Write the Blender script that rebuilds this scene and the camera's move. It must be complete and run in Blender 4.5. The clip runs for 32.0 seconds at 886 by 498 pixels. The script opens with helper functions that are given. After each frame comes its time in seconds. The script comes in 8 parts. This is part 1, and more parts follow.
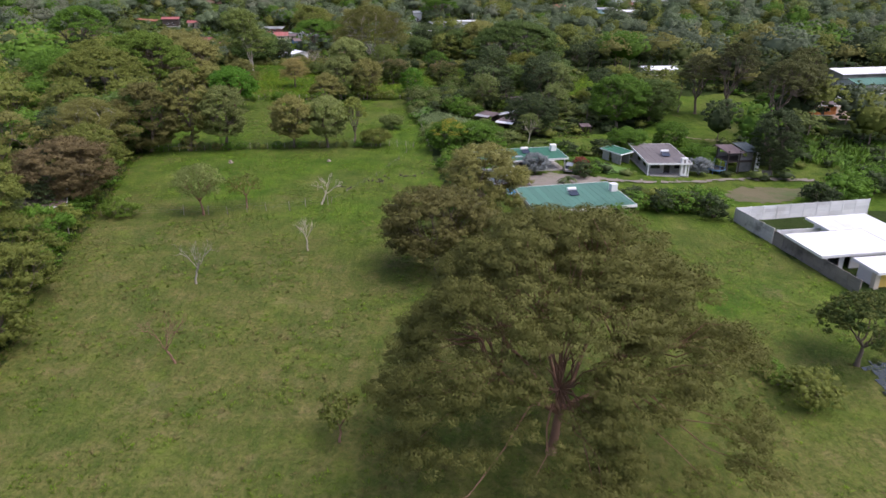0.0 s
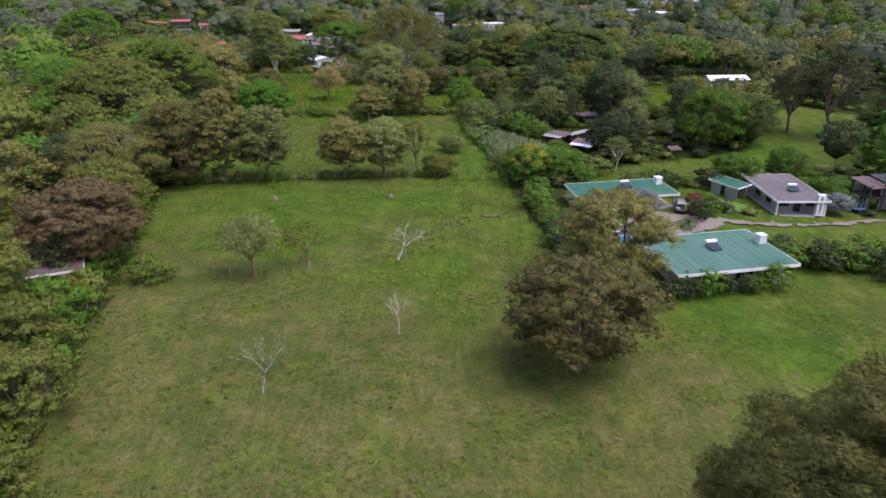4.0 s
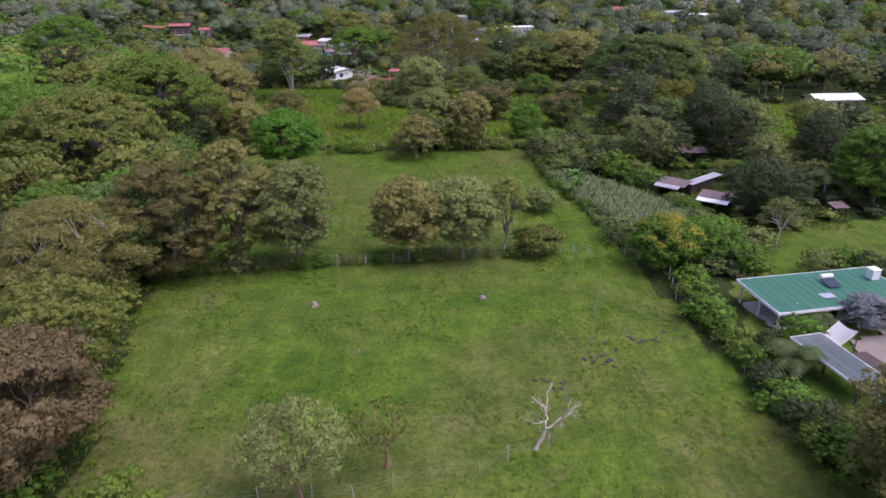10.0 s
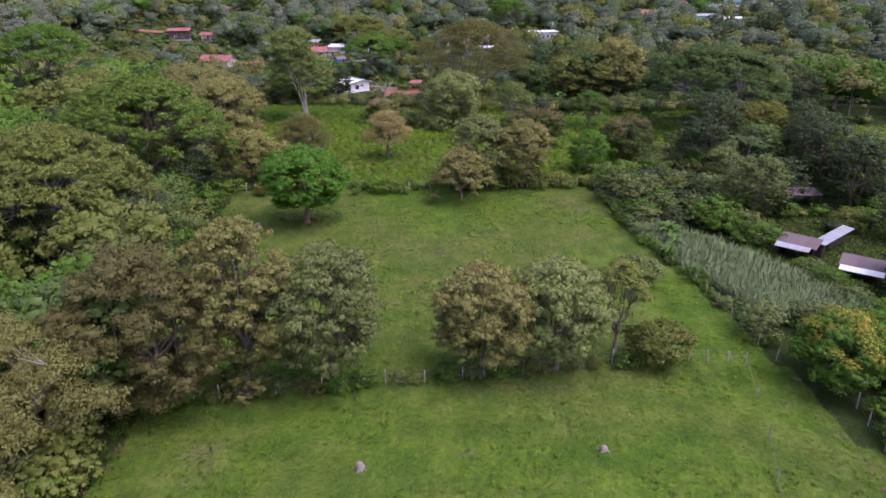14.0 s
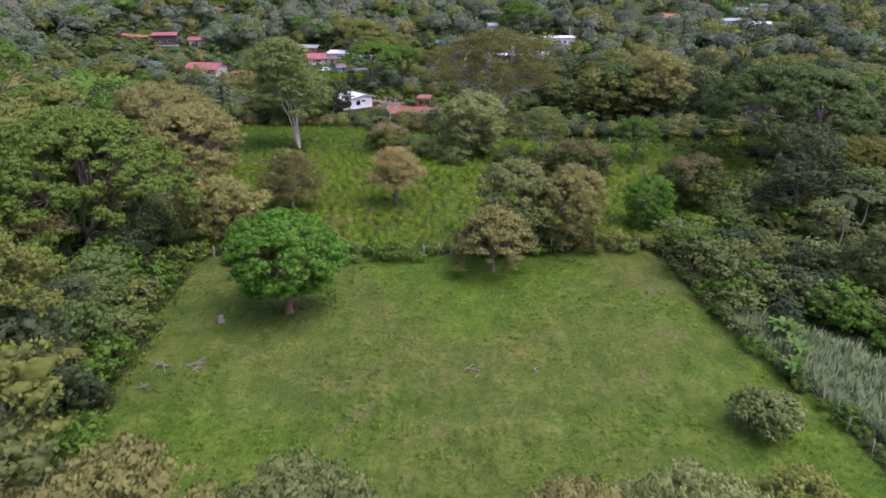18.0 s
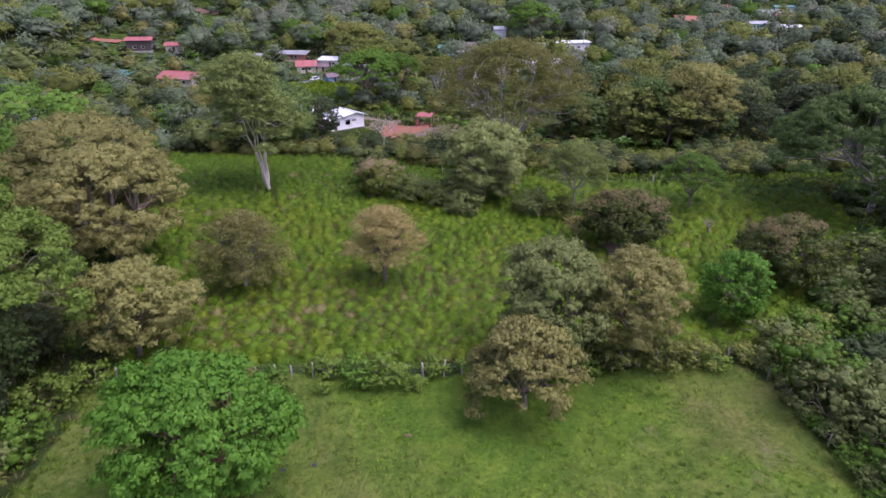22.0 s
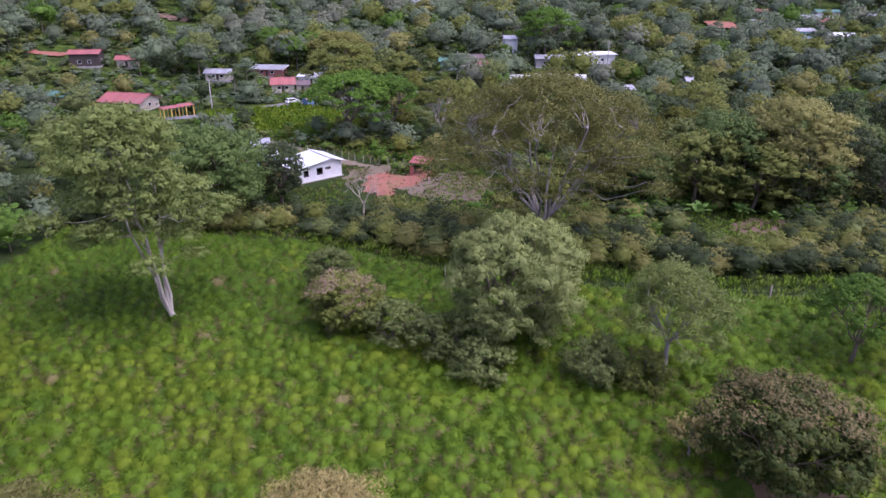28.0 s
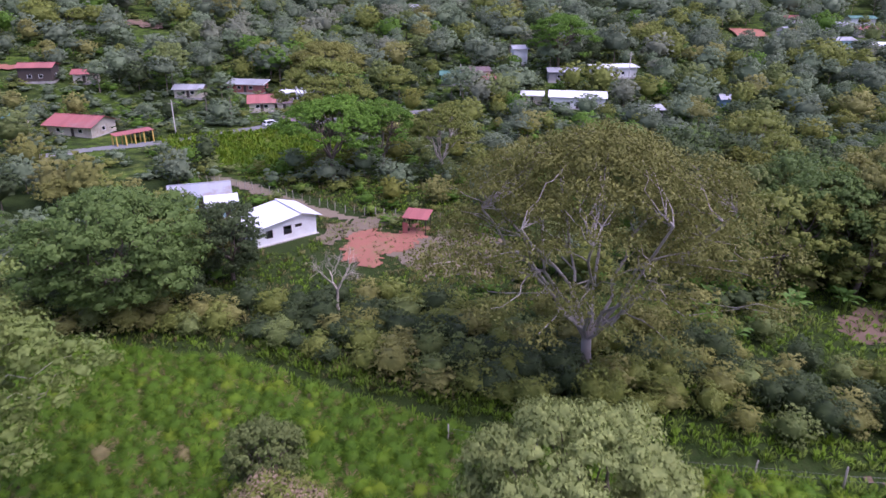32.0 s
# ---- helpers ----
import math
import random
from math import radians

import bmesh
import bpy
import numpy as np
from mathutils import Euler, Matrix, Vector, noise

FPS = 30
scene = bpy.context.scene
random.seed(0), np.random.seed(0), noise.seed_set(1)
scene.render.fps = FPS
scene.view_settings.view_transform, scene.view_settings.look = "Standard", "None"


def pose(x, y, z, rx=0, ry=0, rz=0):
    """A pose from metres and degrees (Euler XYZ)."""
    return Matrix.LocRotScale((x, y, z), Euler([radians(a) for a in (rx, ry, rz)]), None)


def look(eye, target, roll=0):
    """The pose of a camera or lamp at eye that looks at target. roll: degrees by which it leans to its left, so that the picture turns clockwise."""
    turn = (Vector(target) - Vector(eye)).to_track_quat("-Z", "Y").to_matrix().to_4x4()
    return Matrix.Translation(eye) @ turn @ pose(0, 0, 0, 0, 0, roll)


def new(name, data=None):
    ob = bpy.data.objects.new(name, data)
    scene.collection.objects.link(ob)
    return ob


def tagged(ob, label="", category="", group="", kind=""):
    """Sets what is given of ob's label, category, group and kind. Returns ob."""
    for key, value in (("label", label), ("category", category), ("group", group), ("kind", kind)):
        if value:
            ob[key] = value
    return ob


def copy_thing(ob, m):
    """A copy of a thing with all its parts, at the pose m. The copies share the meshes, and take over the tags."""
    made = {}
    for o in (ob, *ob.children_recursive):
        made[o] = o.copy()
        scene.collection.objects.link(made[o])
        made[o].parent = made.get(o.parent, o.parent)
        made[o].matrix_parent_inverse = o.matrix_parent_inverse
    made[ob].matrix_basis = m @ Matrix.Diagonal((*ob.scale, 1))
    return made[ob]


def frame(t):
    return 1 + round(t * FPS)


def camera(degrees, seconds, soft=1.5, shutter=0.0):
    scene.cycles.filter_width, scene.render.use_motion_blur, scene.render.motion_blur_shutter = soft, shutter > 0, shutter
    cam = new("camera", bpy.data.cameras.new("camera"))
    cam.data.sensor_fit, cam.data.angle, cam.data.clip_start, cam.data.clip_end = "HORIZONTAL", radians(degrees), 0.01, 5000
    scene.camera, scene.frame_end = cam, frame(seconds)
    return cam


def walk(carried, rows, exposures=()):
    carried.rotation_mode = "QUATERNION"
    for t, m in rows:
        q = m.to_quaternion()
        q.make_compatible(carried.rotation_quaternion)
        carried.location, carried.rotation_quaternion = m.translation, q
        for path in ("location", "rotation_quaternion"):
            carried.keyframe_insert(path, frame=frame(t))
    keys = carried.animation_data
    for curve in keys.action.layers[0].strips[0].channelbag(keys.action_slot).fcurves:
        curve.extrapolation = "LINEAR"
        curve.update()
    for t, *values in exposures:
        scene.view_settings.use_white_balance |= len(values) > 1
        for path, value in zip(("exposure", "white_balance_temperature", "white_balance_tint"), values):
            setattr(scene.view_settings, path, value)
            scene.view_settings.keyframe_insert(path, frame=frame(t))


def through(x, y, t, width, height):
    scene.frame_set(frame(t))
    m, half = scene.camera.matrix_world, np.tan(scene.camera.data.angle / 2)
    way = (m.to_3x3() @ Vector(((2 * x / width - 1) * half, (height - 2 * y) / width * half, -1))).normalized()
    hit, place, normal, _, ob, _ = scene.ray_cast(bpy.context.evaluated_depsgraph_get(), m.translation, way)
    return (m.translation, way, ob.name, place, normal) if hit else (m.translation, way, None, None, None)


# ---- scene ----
cam = camera(66.0, 32.0, soft=1.5, shutter=0.45)
METRES, EYE, TILT, LEAN, TURN = 153.0, 36.0, -22.5, 0.0, 0.0
ROWS = [
    (0.0, 0.0000, 0.0000, 0.0000, 0.000, 0.000, 0.00),
    (0.5, -0.0063, 0.0193, 0.0082, 0.022, -0.000, -0.01),
    (1.0, -0.0147, 0.0382, 0.0161, 0.038, -0.011, -0.02),
    (1.5, -0.0247, 0.0568, 0.0238, 0.049, -0.011, -0.02),
    (2.0, -0.0362, 0.0749, 0.0311, 0.066, -0.011, -0.02),
    (2.5, -0.0488, 0.0928, 0.0380, 0.066, -0.011, -0.02),
    (3.0, -0.0620, 0.1102, 0.0446, 0.082, -0.011, -0.02),
    (3.5, -0.0761, 0.1271, 0.0510, 0.099, -0.005, -0.03),
    (5.5, -0.1320, 0.1955, 0.0789, 0.082, -0.055, -0.01),
    (6.0, -0.1417, 0.2145, 0.0867, 0.088, -0.060, -0.00),
    (6.5, -0.1496, 0.2337, 0.0950, 0.099, -0.055, 0.01),
    (7.0, -0.1562, 0.2538, 0.1036, 0.110, -0.060, 0.02),
    (7.5, -0.1617, 0.2741, 0.1119, 0.110, -0.060, 0.02),
    (8.0, -0.1662, 0.2952, 0.1201, 0.110, -0.055, 0.01),
    (8.5, -0.1699, 0.3165, 0.1282, 0.126, -0.060, 0.05),
    (9.0, -0.1732, 0.3382, 0.1364, 0.115, -0.071, 0.07),
    (9.5, -0.1759, 0.3602, 0.1447, 0.126, -0.077, 0.08),
    (10.0, -0.1784, 0.3822, 0.1530, 0.121, -0.082, 0.07),
    (10.5, -0.1809, 0.4040, 0.1618, 0.121, -0.082, 0.07),
    (11.0, -0.1844, 0.4255, 0.1702, 0.126, -0.082, 0.06),
    (11.5, -0.1894, 0.4466, 0.1785, 0.170, -0.077, 0.07),
    (12.0, -0.1968, 0.4668, 0.1867, 0.203, -0.060, 0.04),
    (12.5, -0.2058, 0.4860, 0.1946, 0.236, -0.060, 0.02),
    (13.0, -0.2157, 0.5050, 0.2026, 0.247, -0.082, 0.01),
    (13.5, -0.2238, 0.5244, 0.2104, 0.280, -0.049, -0.00),
    (14.0, -0.2308, 0.5442, 0.2189, 0.302, -0.038, -0.04),
    (14.5, -0.2366, 0.5646, 0.2276, 0.324, -0.027, -0.10),
    (15.0, -0.2416, 0.5854, 0.2365, 0.335, -0.022, -0.15),
    (15.5, -0.2451, 0.6063, 0.2457, 0.346, -0.033, -0.16),
    (17.5, -0.2512, 0.6912, 0.2807, 0.363, -0.055, -0.29),
    (18.0, -0.2523, 0.7132, 0.2893, 0.374, -0.049, -0.32),
    (18.5, -0.2533, 0.7354, 0.2979, 0.385, -0.055, -0.34),
    (19.0, -0.2543, 0.7574, 0.3066, 0.390, -0.060, -0.35),
    (19.5, -0.2550, 0.7798, 0.3153, 0.401, -0.055, -0.37),
    (20.0, -0.2556, 0.8024, 0.3241, 0.407, -0.060, -0.37),
    (20.5, -0.2563, 0.8251, 0.3329, 0.418, -0.060, -0.37),
    (21.0, -0.2568, 0.8477, 0.3418, 0.418, -0.077, -0.38),
    (21.5, -0.2573, 0.8704, 0.3508, 0.429, -0.082, -0.37),
    (22.0, -0.2576, 0.8931, 0.3599, 0.451, -0.082, -0.39),
    (22.5, -0.2581, 0.9159, 0.3690, 0.467, -0.082, -0.38),
    (23.0, -0.2584, 0.9386, 0.3781, 0.478, -0.082, -0.36),
    (23.5, -0.2590, 0.9612, 0.3872, 0.489, -0.071, -0.39),
    (24.0, -0.2595, 0.9839, 0.3963, 0.489, -0.071, -0.41),
    (24.5, -0.2599, 1.0050, 0.4048, 0.495, -0.071, -0.41),
    (25.0, -0.2604, 1.0277, 0.4138, 0.506, -0.066, -0.43),
    (25.5, -0.2607, 1.0501, 0.4230, 0.511, -0.055, -0.41),
    (27.5, -0.2616, 1.1401, 0.4597, 0.550, -0.038, -0.40),
    (28.0, -0.2619, 1.1625, 0.4690, 0.555, -0.038, -0.40),
    (28.5, -0.2622, 1.1849, 0.4784, 0.566, -0.027, -0.40),
    (29.0, -0.2625, 1.2075, 0.4877, 0.577, -0.016, -0.40),
    (29.5, -0.2628, 1.2298, 0.4972, 0.577, -0.005, -0.41),
    (30.0, -0.2632, 1.2526, 0.5066, 0.588, 0.011, -0.41),
    (30.5, -0.2637, 1.2751, 0.5161, 0.594, 0.022, -0.42),
    (31.0, -0.2642, 1.2977, 0.5257, 0.605, 0.033, -0.46),
    (31.5, -0.2646, 1.3200, 0.5354, 0.610, 0.044, -0.49),
    (32.0, -0.2651, 1.3426, 0.5450, 0.610, 0.049, -0.53),
]
walk(cam, [(t, pose(0, 0, EYE, TILT, LEAN, TURN) @ pose(METRES * x, METRES * y, METRES * z, 90 + pitch, roll, yaw)) for t, x, y, z, yaw, pitch, roll in ROWS],
     exposures=[(0.0, 0.44, 6050, 22), (6.0, 0.44, 5900, 29), (14.0, 0.58, 5680, 37), (23.0, 0.66, 5580, 40), (32.0, 0.69, 5440, 44)])

# ---- sky, sun, exposure ----
SUN_AZ, SUN_EL = radians(115.0), radians(63.0)   # azimuth from +y towards +x
world = bpy.data.worlds.new("overcast_sky")
scene.world = world
world.use_nodes = True
wn = world.node_tree
sky = wn.nodes.new("ShaderNodeTexSky")
sky.sky_type, sky.sun_disc = "NISHITA", False
sky.sun_elevation, sky.sun_rotation = SUN_EL, SUN_AZ
sky.air_density, sky.dust_density = 1.0, 4.0
grey = wn.nodes.new("ShaderNodeHueSaturation")
grey.inputs["Saturation"].default_value = 0.75
wn.links.new(sky.outputs[0], grey.inputs["Color"])
wn.links.new(grey.outputs[0], wn.nodes["Background"].inputs[0])
wn.nodes["Background"].inputs[1].default_value = 0.15
sun_lamp = bpy.data.lights.new("sun", "SUN")
sun_lamp.energy, sun_lamp.angle, sun_lamp.color = 1.4, radians(50), (1.0, 0.94, 0.83)
sun = new("sun", sun_lamp)
sun.matrix_world = look((60 * math.sin(SUN_AZ), 60 * math.cos(SUN_AZ), 60 * math.tan(SUN_EL)), (0, 0, 0))


# ---- materials ----
def mat_nodes(name):
    m = bpy.data.materials.new(name)
    m.use_nodes = True
    return m, m.node_tree, m.node_tree.nodes["Principled BSDF"]


def node(t, kind, **inputs):
    n = t.nodes.new(kind)
    for k, v in inputs.items():
        n.inputs[k.replace("_", " ")].default_value = v
    return n


def ramp(t, src, stops):
    r = t.nodes.new("ShaderNodeValToRGB")
    while len(r.color_ramp.elements) < len(stops):
        r.color_ramp.elements.new(0.5)
    for e, (p, c) in zip(r.color_ramp.elements, stops):
        e.position, e.color = p, (*c, 1)
    t.links.new(src, r.inputs[0])
    return r.outputs[0]


def mix(t, fac, a, b, how="MIX"):
    n = t.nodes.new("ShaderNodeMix")
    n.data_type, n.blend_type = "RGBA", how
    for sock, v in ((n.inputs[0], fac), (n.inputs[6], a), (n.inputs[7], b)):
        if isinstance(v, (int, float)):
            sock.default_value = v
        elif isinstance(v, tuple):
            sock.default_value = (*v, 1)
        else:
            t.links.new(v, sock)
    return n.outputs[2]


def noise_of(t, scale, detail=3.0, coord="Object", rough=0.6, distort=0.0):
    n = node(t, "ShaderNodeTexNoise", Scale=scale, Detail=detail, Roughness=rough, Distortion=distort)
    c = t.nodes.new("ShaderNodeTexCoord")
    t.links.new(c.outputs[coord], n.inputs["Vector"])
    return n.outputs["Fac"]


def leaf_mat(name, dark, mid, light, clump=0.35, through=0.28):
    """Leaves: tone by leaf and by clump, a little light coming through."""
    m, t, p = mat_nodes(name)
    dark, mid, light = ((c[0], c[1], c[2] * 1.05) for c in (dark, mid, light))
    geo, info = t.nodes.new("ShaderNodeNewGeometry"), t.nodes.new("ShaderNodeObjectInfo")
    low_, high = tuple(0.45 * x + 0.55 * y for x, y in zip(dark, mid)), tuple(0.3 * x + 0.7 * y for x, y in zip(mid, light))
    by_leaf = ramp(t, geo.outputs["Random Per Island"], [(0.0, low_), (0.5, mid), (1.0, high)])
    by_clump = ramp(t, noise_of(t, clump, 2.0), [(0.34, low_), (0.66, light)])
    by_spray = ramp(t, noise_of(t, 1.5, 3.0, rough=0.65), [(0.36, tuple(0.6 * x + 0.4 * y for x, y in zip(dark, mid))), (0.52, mid), (0.68, light)])
    col = mix(t, 0.5, mix(t, 0.55, by_leaf, by_clump), by_spray)
    hue = t.nodes.new("ShaderNodeHueSaturation")
    rng = node(t, "ShaderNodeMapRange", To_Min=0.82, To_Max=1.18)
    t.links.new(info.outputs["Random"], rng.inputs[0])
    t.links.new(rng.outputs[0], hue.inputs["Value"])
    t.links.new(col, hue.inputs["Color"])
    t.links.new(hue.outputs[0], p.inputs["Base Color"])
    p.inputs["Roughness"].default_value = 0.55
    p.inputs["Specular IOR Level"].default_value = 0.14
    tr = t.nodes.new("ShaderNodeBsdfTranslucent")
    t.links.new(hue.outputs[0], tr.inputs["Color"])
    ms = t.nodes.new("ShaderNodeMixShader")
    ms.inputs[0].default_value = through
    t.links.new(p.outputs[0], ms.inputs[1])
    t.links.new(tr.outputs[0], ms.inputs[2])
    t.links.new(ms.outputs[0], t.nodes["Material Output"].inputs[0])
    return m


def rough_mat(name, a, b, scale=3.0, rough=0.8, bump=0.3, fine=25.0, metal=0.0, stain=None):
    """A surface with tone at two scales, relief, and stains where given."""
    m, t, p = mat_nodes(name)
    big, small = noise_of(t, scale, 3.0), noise_of(t, fine, 2.0)
    col = mix(t, small, mix(t, big, a, b), b, "MIX")
    if stain:
        mask = ramp(t, noise_of(t, scale * 0.35, 4.0, rough=0.7), [(0.52, (0, 0, 0)), (0.68, (1, 1, 1))])
        col = mix(t, mask, col, stain)
    info = t.nodes.new("ShaderNodeObjectInfo")
    hue = t.nodes.new("ShaderNodeHueSaturation")
    rng = node(t, "ShaderNodeMapRange", To_Min=0.9, To_Max=1.1)
    t.links.new(info.outputs["Random"], rng.inputs[0])
    t.links.new(rng.outputs[0], hue.inputs["Value"])
    t.links.new(col, hue.inputs["Color"])
    t.links.new(hue.outputs[0], p.inputs["Base Color"])
    p.inputs["Roughness"].default_value, p.inputs["Metallic"].default_value = rough, metal
    if bump:
        b_ = node(t, "ShaderNodeBump", Strength=bump, Distance=0.05)
        t.links.new(small, b_.inputs["Height"])
        t.links.new(b_.outputs[0], p.inputs["Normal"])
    return m


LEAF = {
    "olive": leaf_mat("leaf_olive", (0.081, 0.108, 0.018), (0.160, 0.190, 0.034), (0.267, 0.294, 0.063)),
    "brown_olive": leaf_mat("leaf_brown_olive", (0.105, 0.113, 0.028), (0.208, 0.212, 0.054), (0.333, 0.317, 0.094)),
    "green": leaf_mat("leaf_green", (0.044, 0.102, 0.011), (0.094, 0.190, 0.019), (0.172, 0.294, 0.034)),
    "dark": leaf_mat("leaf_dark", (0.030, 0.048, 0.018), (0.056, 0.082, 0.028), (0.094, 0.124, 0.042)),
    "bright": leaf_mat("leaf_bright", (0.047, 0.128, 0.011), (0.090, 0.220, 0.018), (0.158, 0.319, 0.031)),
    "grey_green": leaf_mat("leaf_grey_green", (0.074, 0.106, 0.028), (0.147, 0.189, 0.050), (0.252, 0.295, 0.084)),
    "yellow": leaf_mat("leaf_yellow", (0.080, 0.098, 0.016), (0.150, 0.166, 0.026), (0.240, 0.240, 0.038)),
    "rust": leaf_mat("leaf_rust", (0.026, 0.052, 0.012), (0.056, 0.092, 0.018), (0.195, 0.192, 0.044), clump=0.75),
    "pink": leaf_mat("leaf_dry_pink", (0.235, 0.202, 0.064), (0.383, 0.324, 0.106), (0.510, 0.425, 0.145)),
    "lime": leaf_mat("leaf_lime", (0.077, 0.135, 0.016), (0.139, 0.218, 0.027), (0.215, 0.302, 0.049)),
    "silver": leaf_mat("leaf_silver", (0.190, 0.215, 0.200), (0.270, 0.300, 0.280), (0.350, 0.380, 0.360)),
    "fresh": leaf_mat("leaf_fresh", (0.118, 0.166, 0.032), (0.200, 0.264, 0.058), (0.290, 0.348, 0.092)),
    "deep": leaf_mat("leaf_deep_green", (0.054, 0.093, 0.021), (0.098, 0.156, 0.034), (0.161, 0.229, 0.055)),
    "blush": leaf_mat("leaf_blush", (0.200, 0.145, 0.085), (0.300, 0.220, 0.132), (0.390, 0.290, 0.180)),
    "palm": leaf_mat("leaf_palm", (0.045, 0.075, 0.020), (0.085, 0.125, 0.036), (0.140, 0.180, 0.060)),
    "banana": leaf_mat("leaf_banana", (0.060, 0.130, 0.020), (0.110, 0.210, 0.035), (0.170, 0.270, 0.060)),
    "rain": leaf_mat("leaf_rain_tree", (0.105, 0.116, 0.025), (0.183, 0.191, 0.043), (0.275, 0.274, 0.069)),
    "rain_dark": leaf_mat("leaf_rain_tree_dark", (0.074, 0.081, 0.020), (0.125, 0.130, 0.032), (0.192, 0.190, 0.052)),
    "brown_dark": leaf_mat("leaf_brown_dark", (0.087, 0.089, 0.025), (0.158, 0.152, 0.043), (0.245, 0.223, 0.071)),
    "olive_dark": leaf_mat("leaf_olive_dark", (0.050, 0.058, 0.018), (0.090, 0.100, 0.030), (0.142, 0.150, 0.048)),
    "cane": leaf_mat("leaf_cane", (0.138, 0.204, 0.079), (0.215, 0.292, 0.121), (0.292, 0.363, 0.173)),
    # distance haze put into the leaf colour: three lifted, greyer, bluer tones
    "haze_green": leaf_mat("leaf_haze_green", (0.108, 0.152, 0.074), (0.158, 0.210, 0.104), (0.208, 0.264, 0.134)),
    "haze_grey": leaf_mat("leaf_haze_grey", (0.142, 0.162, 0.096), (0.194, 0.216, 0.128), (0.240, 0.262, 0.158)),
    "haze_dark": leaf_mat("leaf_haze_dark", (0.098, 0.130, 0.070), (0.142, 0.180, 0.098), (0.182, 0.224, 0.122)),
    "sage": leaf_mat("leaf_sage", (0.102, 0.136, 0.039), (0.199, 0.240, 0.068), (0.322, 0.360, 0.107)),
    "khaki": leaf_mat("leaf_khaki", (0.118, 0.123, 0.032), (0.221, 0.218, 0.060), (0.345, 0.324, 0.099)),
    "russet": leaf_mat("leaf_russet", (0.090, 0.072, 0.029), (0.161, 0.125, 0.053), (0.241, 0.188, 0.082)),
    "bronze": leaf_mat("leaf_bronze", (0.116, 0.097, 0.036), (0.209, 0.168, 0.066), (0.303, 0.239, 0.104)),
    "red": leaf_mat("leaf_red", (0.10, 0.03, 0.02), (0.20, 0.06, 0.04), (0.28, 0.10, 0.05)),
    "blossom": leaf_mat("yellow_blossom", (0.24, 0.22, 0.02), (0.34, 0.30, 0.03), (0.44, 0.38, 0.05)),
}
BARK = rough_mat("bark_brown", (0.10, 0.075, 0.055), (0.19, 0.15, 0.115), 1.5, 0.9, 0.6, 14)
BARK_RED = rough_mat("bark_red", (0.17, 0.085, 0.055), (0.28, 0.16, 0.11), 1.5, 0.9, 0.6, 14)
BARK_GREY = rough_mat("bark_grey", (0.22, 0.195, 0.17), (0.38, 0.34, 0.30), 1.2, 0.85, 0.5, 10, stain=(0.16, 0.13, 0.11))
BARK_PALE = rough_mat("bark_pale", (0.40, 0.345, 0.285), (0.56, 0.49, 0.41), 1.2, 0.85, 0.5, 10, stain=(0.20, 0.16, 0.13))
DEADWOOD = rough_mat("dead_wood", (0.16, 0.125, 0.10), (0.28, 0.235, 0.195), 2.5, 0.9, 0.5, 18)
POSTWOOD = rough_mat("post_wood", (0.22, 0.19, 0.16), (0.38, 0.34, 0.29), 3.0, 0.9, 0.4, 20)
WIRE = rough_mat("fence_wire", (0.20, 0.20, 0.20), (0.32, 0.31, 0.30), 3.0, 0.5, 0.0, 20, metal=0.8)
WHITE = rough_mat("white_paint", (0.74, 0.74, 0.73), (0.82, 0.82, 0.81), 0.6, 0.6, 0.1, 12, stain=(0.66, 0.65, 0.62))
WHITE_ROOF = rough_mat("white_roof", (0.72, 0.73, 0.74), (0.80, 0.81, 0.82), 0.4, 0.45, 0.1, 6, stain=(0.60, 0.61, 0.62))
GREEN_ROOF = rough_mat("green_roof_paint", (0.016, 0.105, 0.055), (0.028, 0.140, 0.078), 0.35, 0.5, 0.1, 6, stain=(0.05, 0.16, 0.11))
GREEN_PALE = rough_mat("faded_green_roof_paint", (0.058, 0.158, 0.112), (0.078, 0.190, 0.138), 0.3, 0.5, 0.1, 6, stain=(0.045, 0.13, 0.09))
GREY_ROOF = rough_mat("grey_roof", (0.105, 0.090, 0.088), (0.155, 0.135, 0.130), 0.5, 0.6, 0.2, 8, stain=(0.19, 0.17, 0.165))
DARK_ROOF = rough_mat("dark_slate_roof", (0.055, 0.070, 0.070), (0.090, 0.110, 0.108), 0.6, 0.5, 0.2, 8, stain=(0.12, 0.14, 0.13))
RED_ROOF = rough_mat("red_roof_paint", (0.260, 0.070, 0.060), (0.350, 0.115, 0.100), 0.4, 0.55, 0.1, 6, stain=(0.28, 0.14, 0.125))
RUST_ROOF = rough_mat("rusted_tin_roof", (0.085, 0.058, 0.058), (0.165, 0.120, 0.118), 0.7, 0.65, 0.2, 8, stain=(0.12, 0.07, 0.055))
TIN_ROOF = rough_mat("bare_tin_roof", (0.300, 0.310, 0.330), (0.440, 0.450, 0.470), 0.5, 0.45, 0.1, 8, metal=0.3, stain=(0.30, 0.24, 0.20))
CREAM = rough_mat("cream_plaster", (0.50, 0.44, 0.34), (0.60, 0.54, 0.43), 0.7, 0.85, 0.2, 14, stain=(0.40, 0.34, 0.26))
ORANGE = rough_mat("orange_plaster", (0.52, 0.20, 0.05), (0.62, 0.26, 0.07), 0.7, 0.8, 0.2, 14, stain=(0.40, 0.15, 0.05))
YELLOW = rough_mat("yellow_paint", (0.60, 0.40, 0.08), (0.70, 0.48, 0.11), 0.8, 0.7, 0.1, 14)
BLUE = rough_mat("blue_paint", (0.14, 0.24, 0.40), (0.20, 0.32, 0.50), 0.8, 0.7, 0.1, 14)
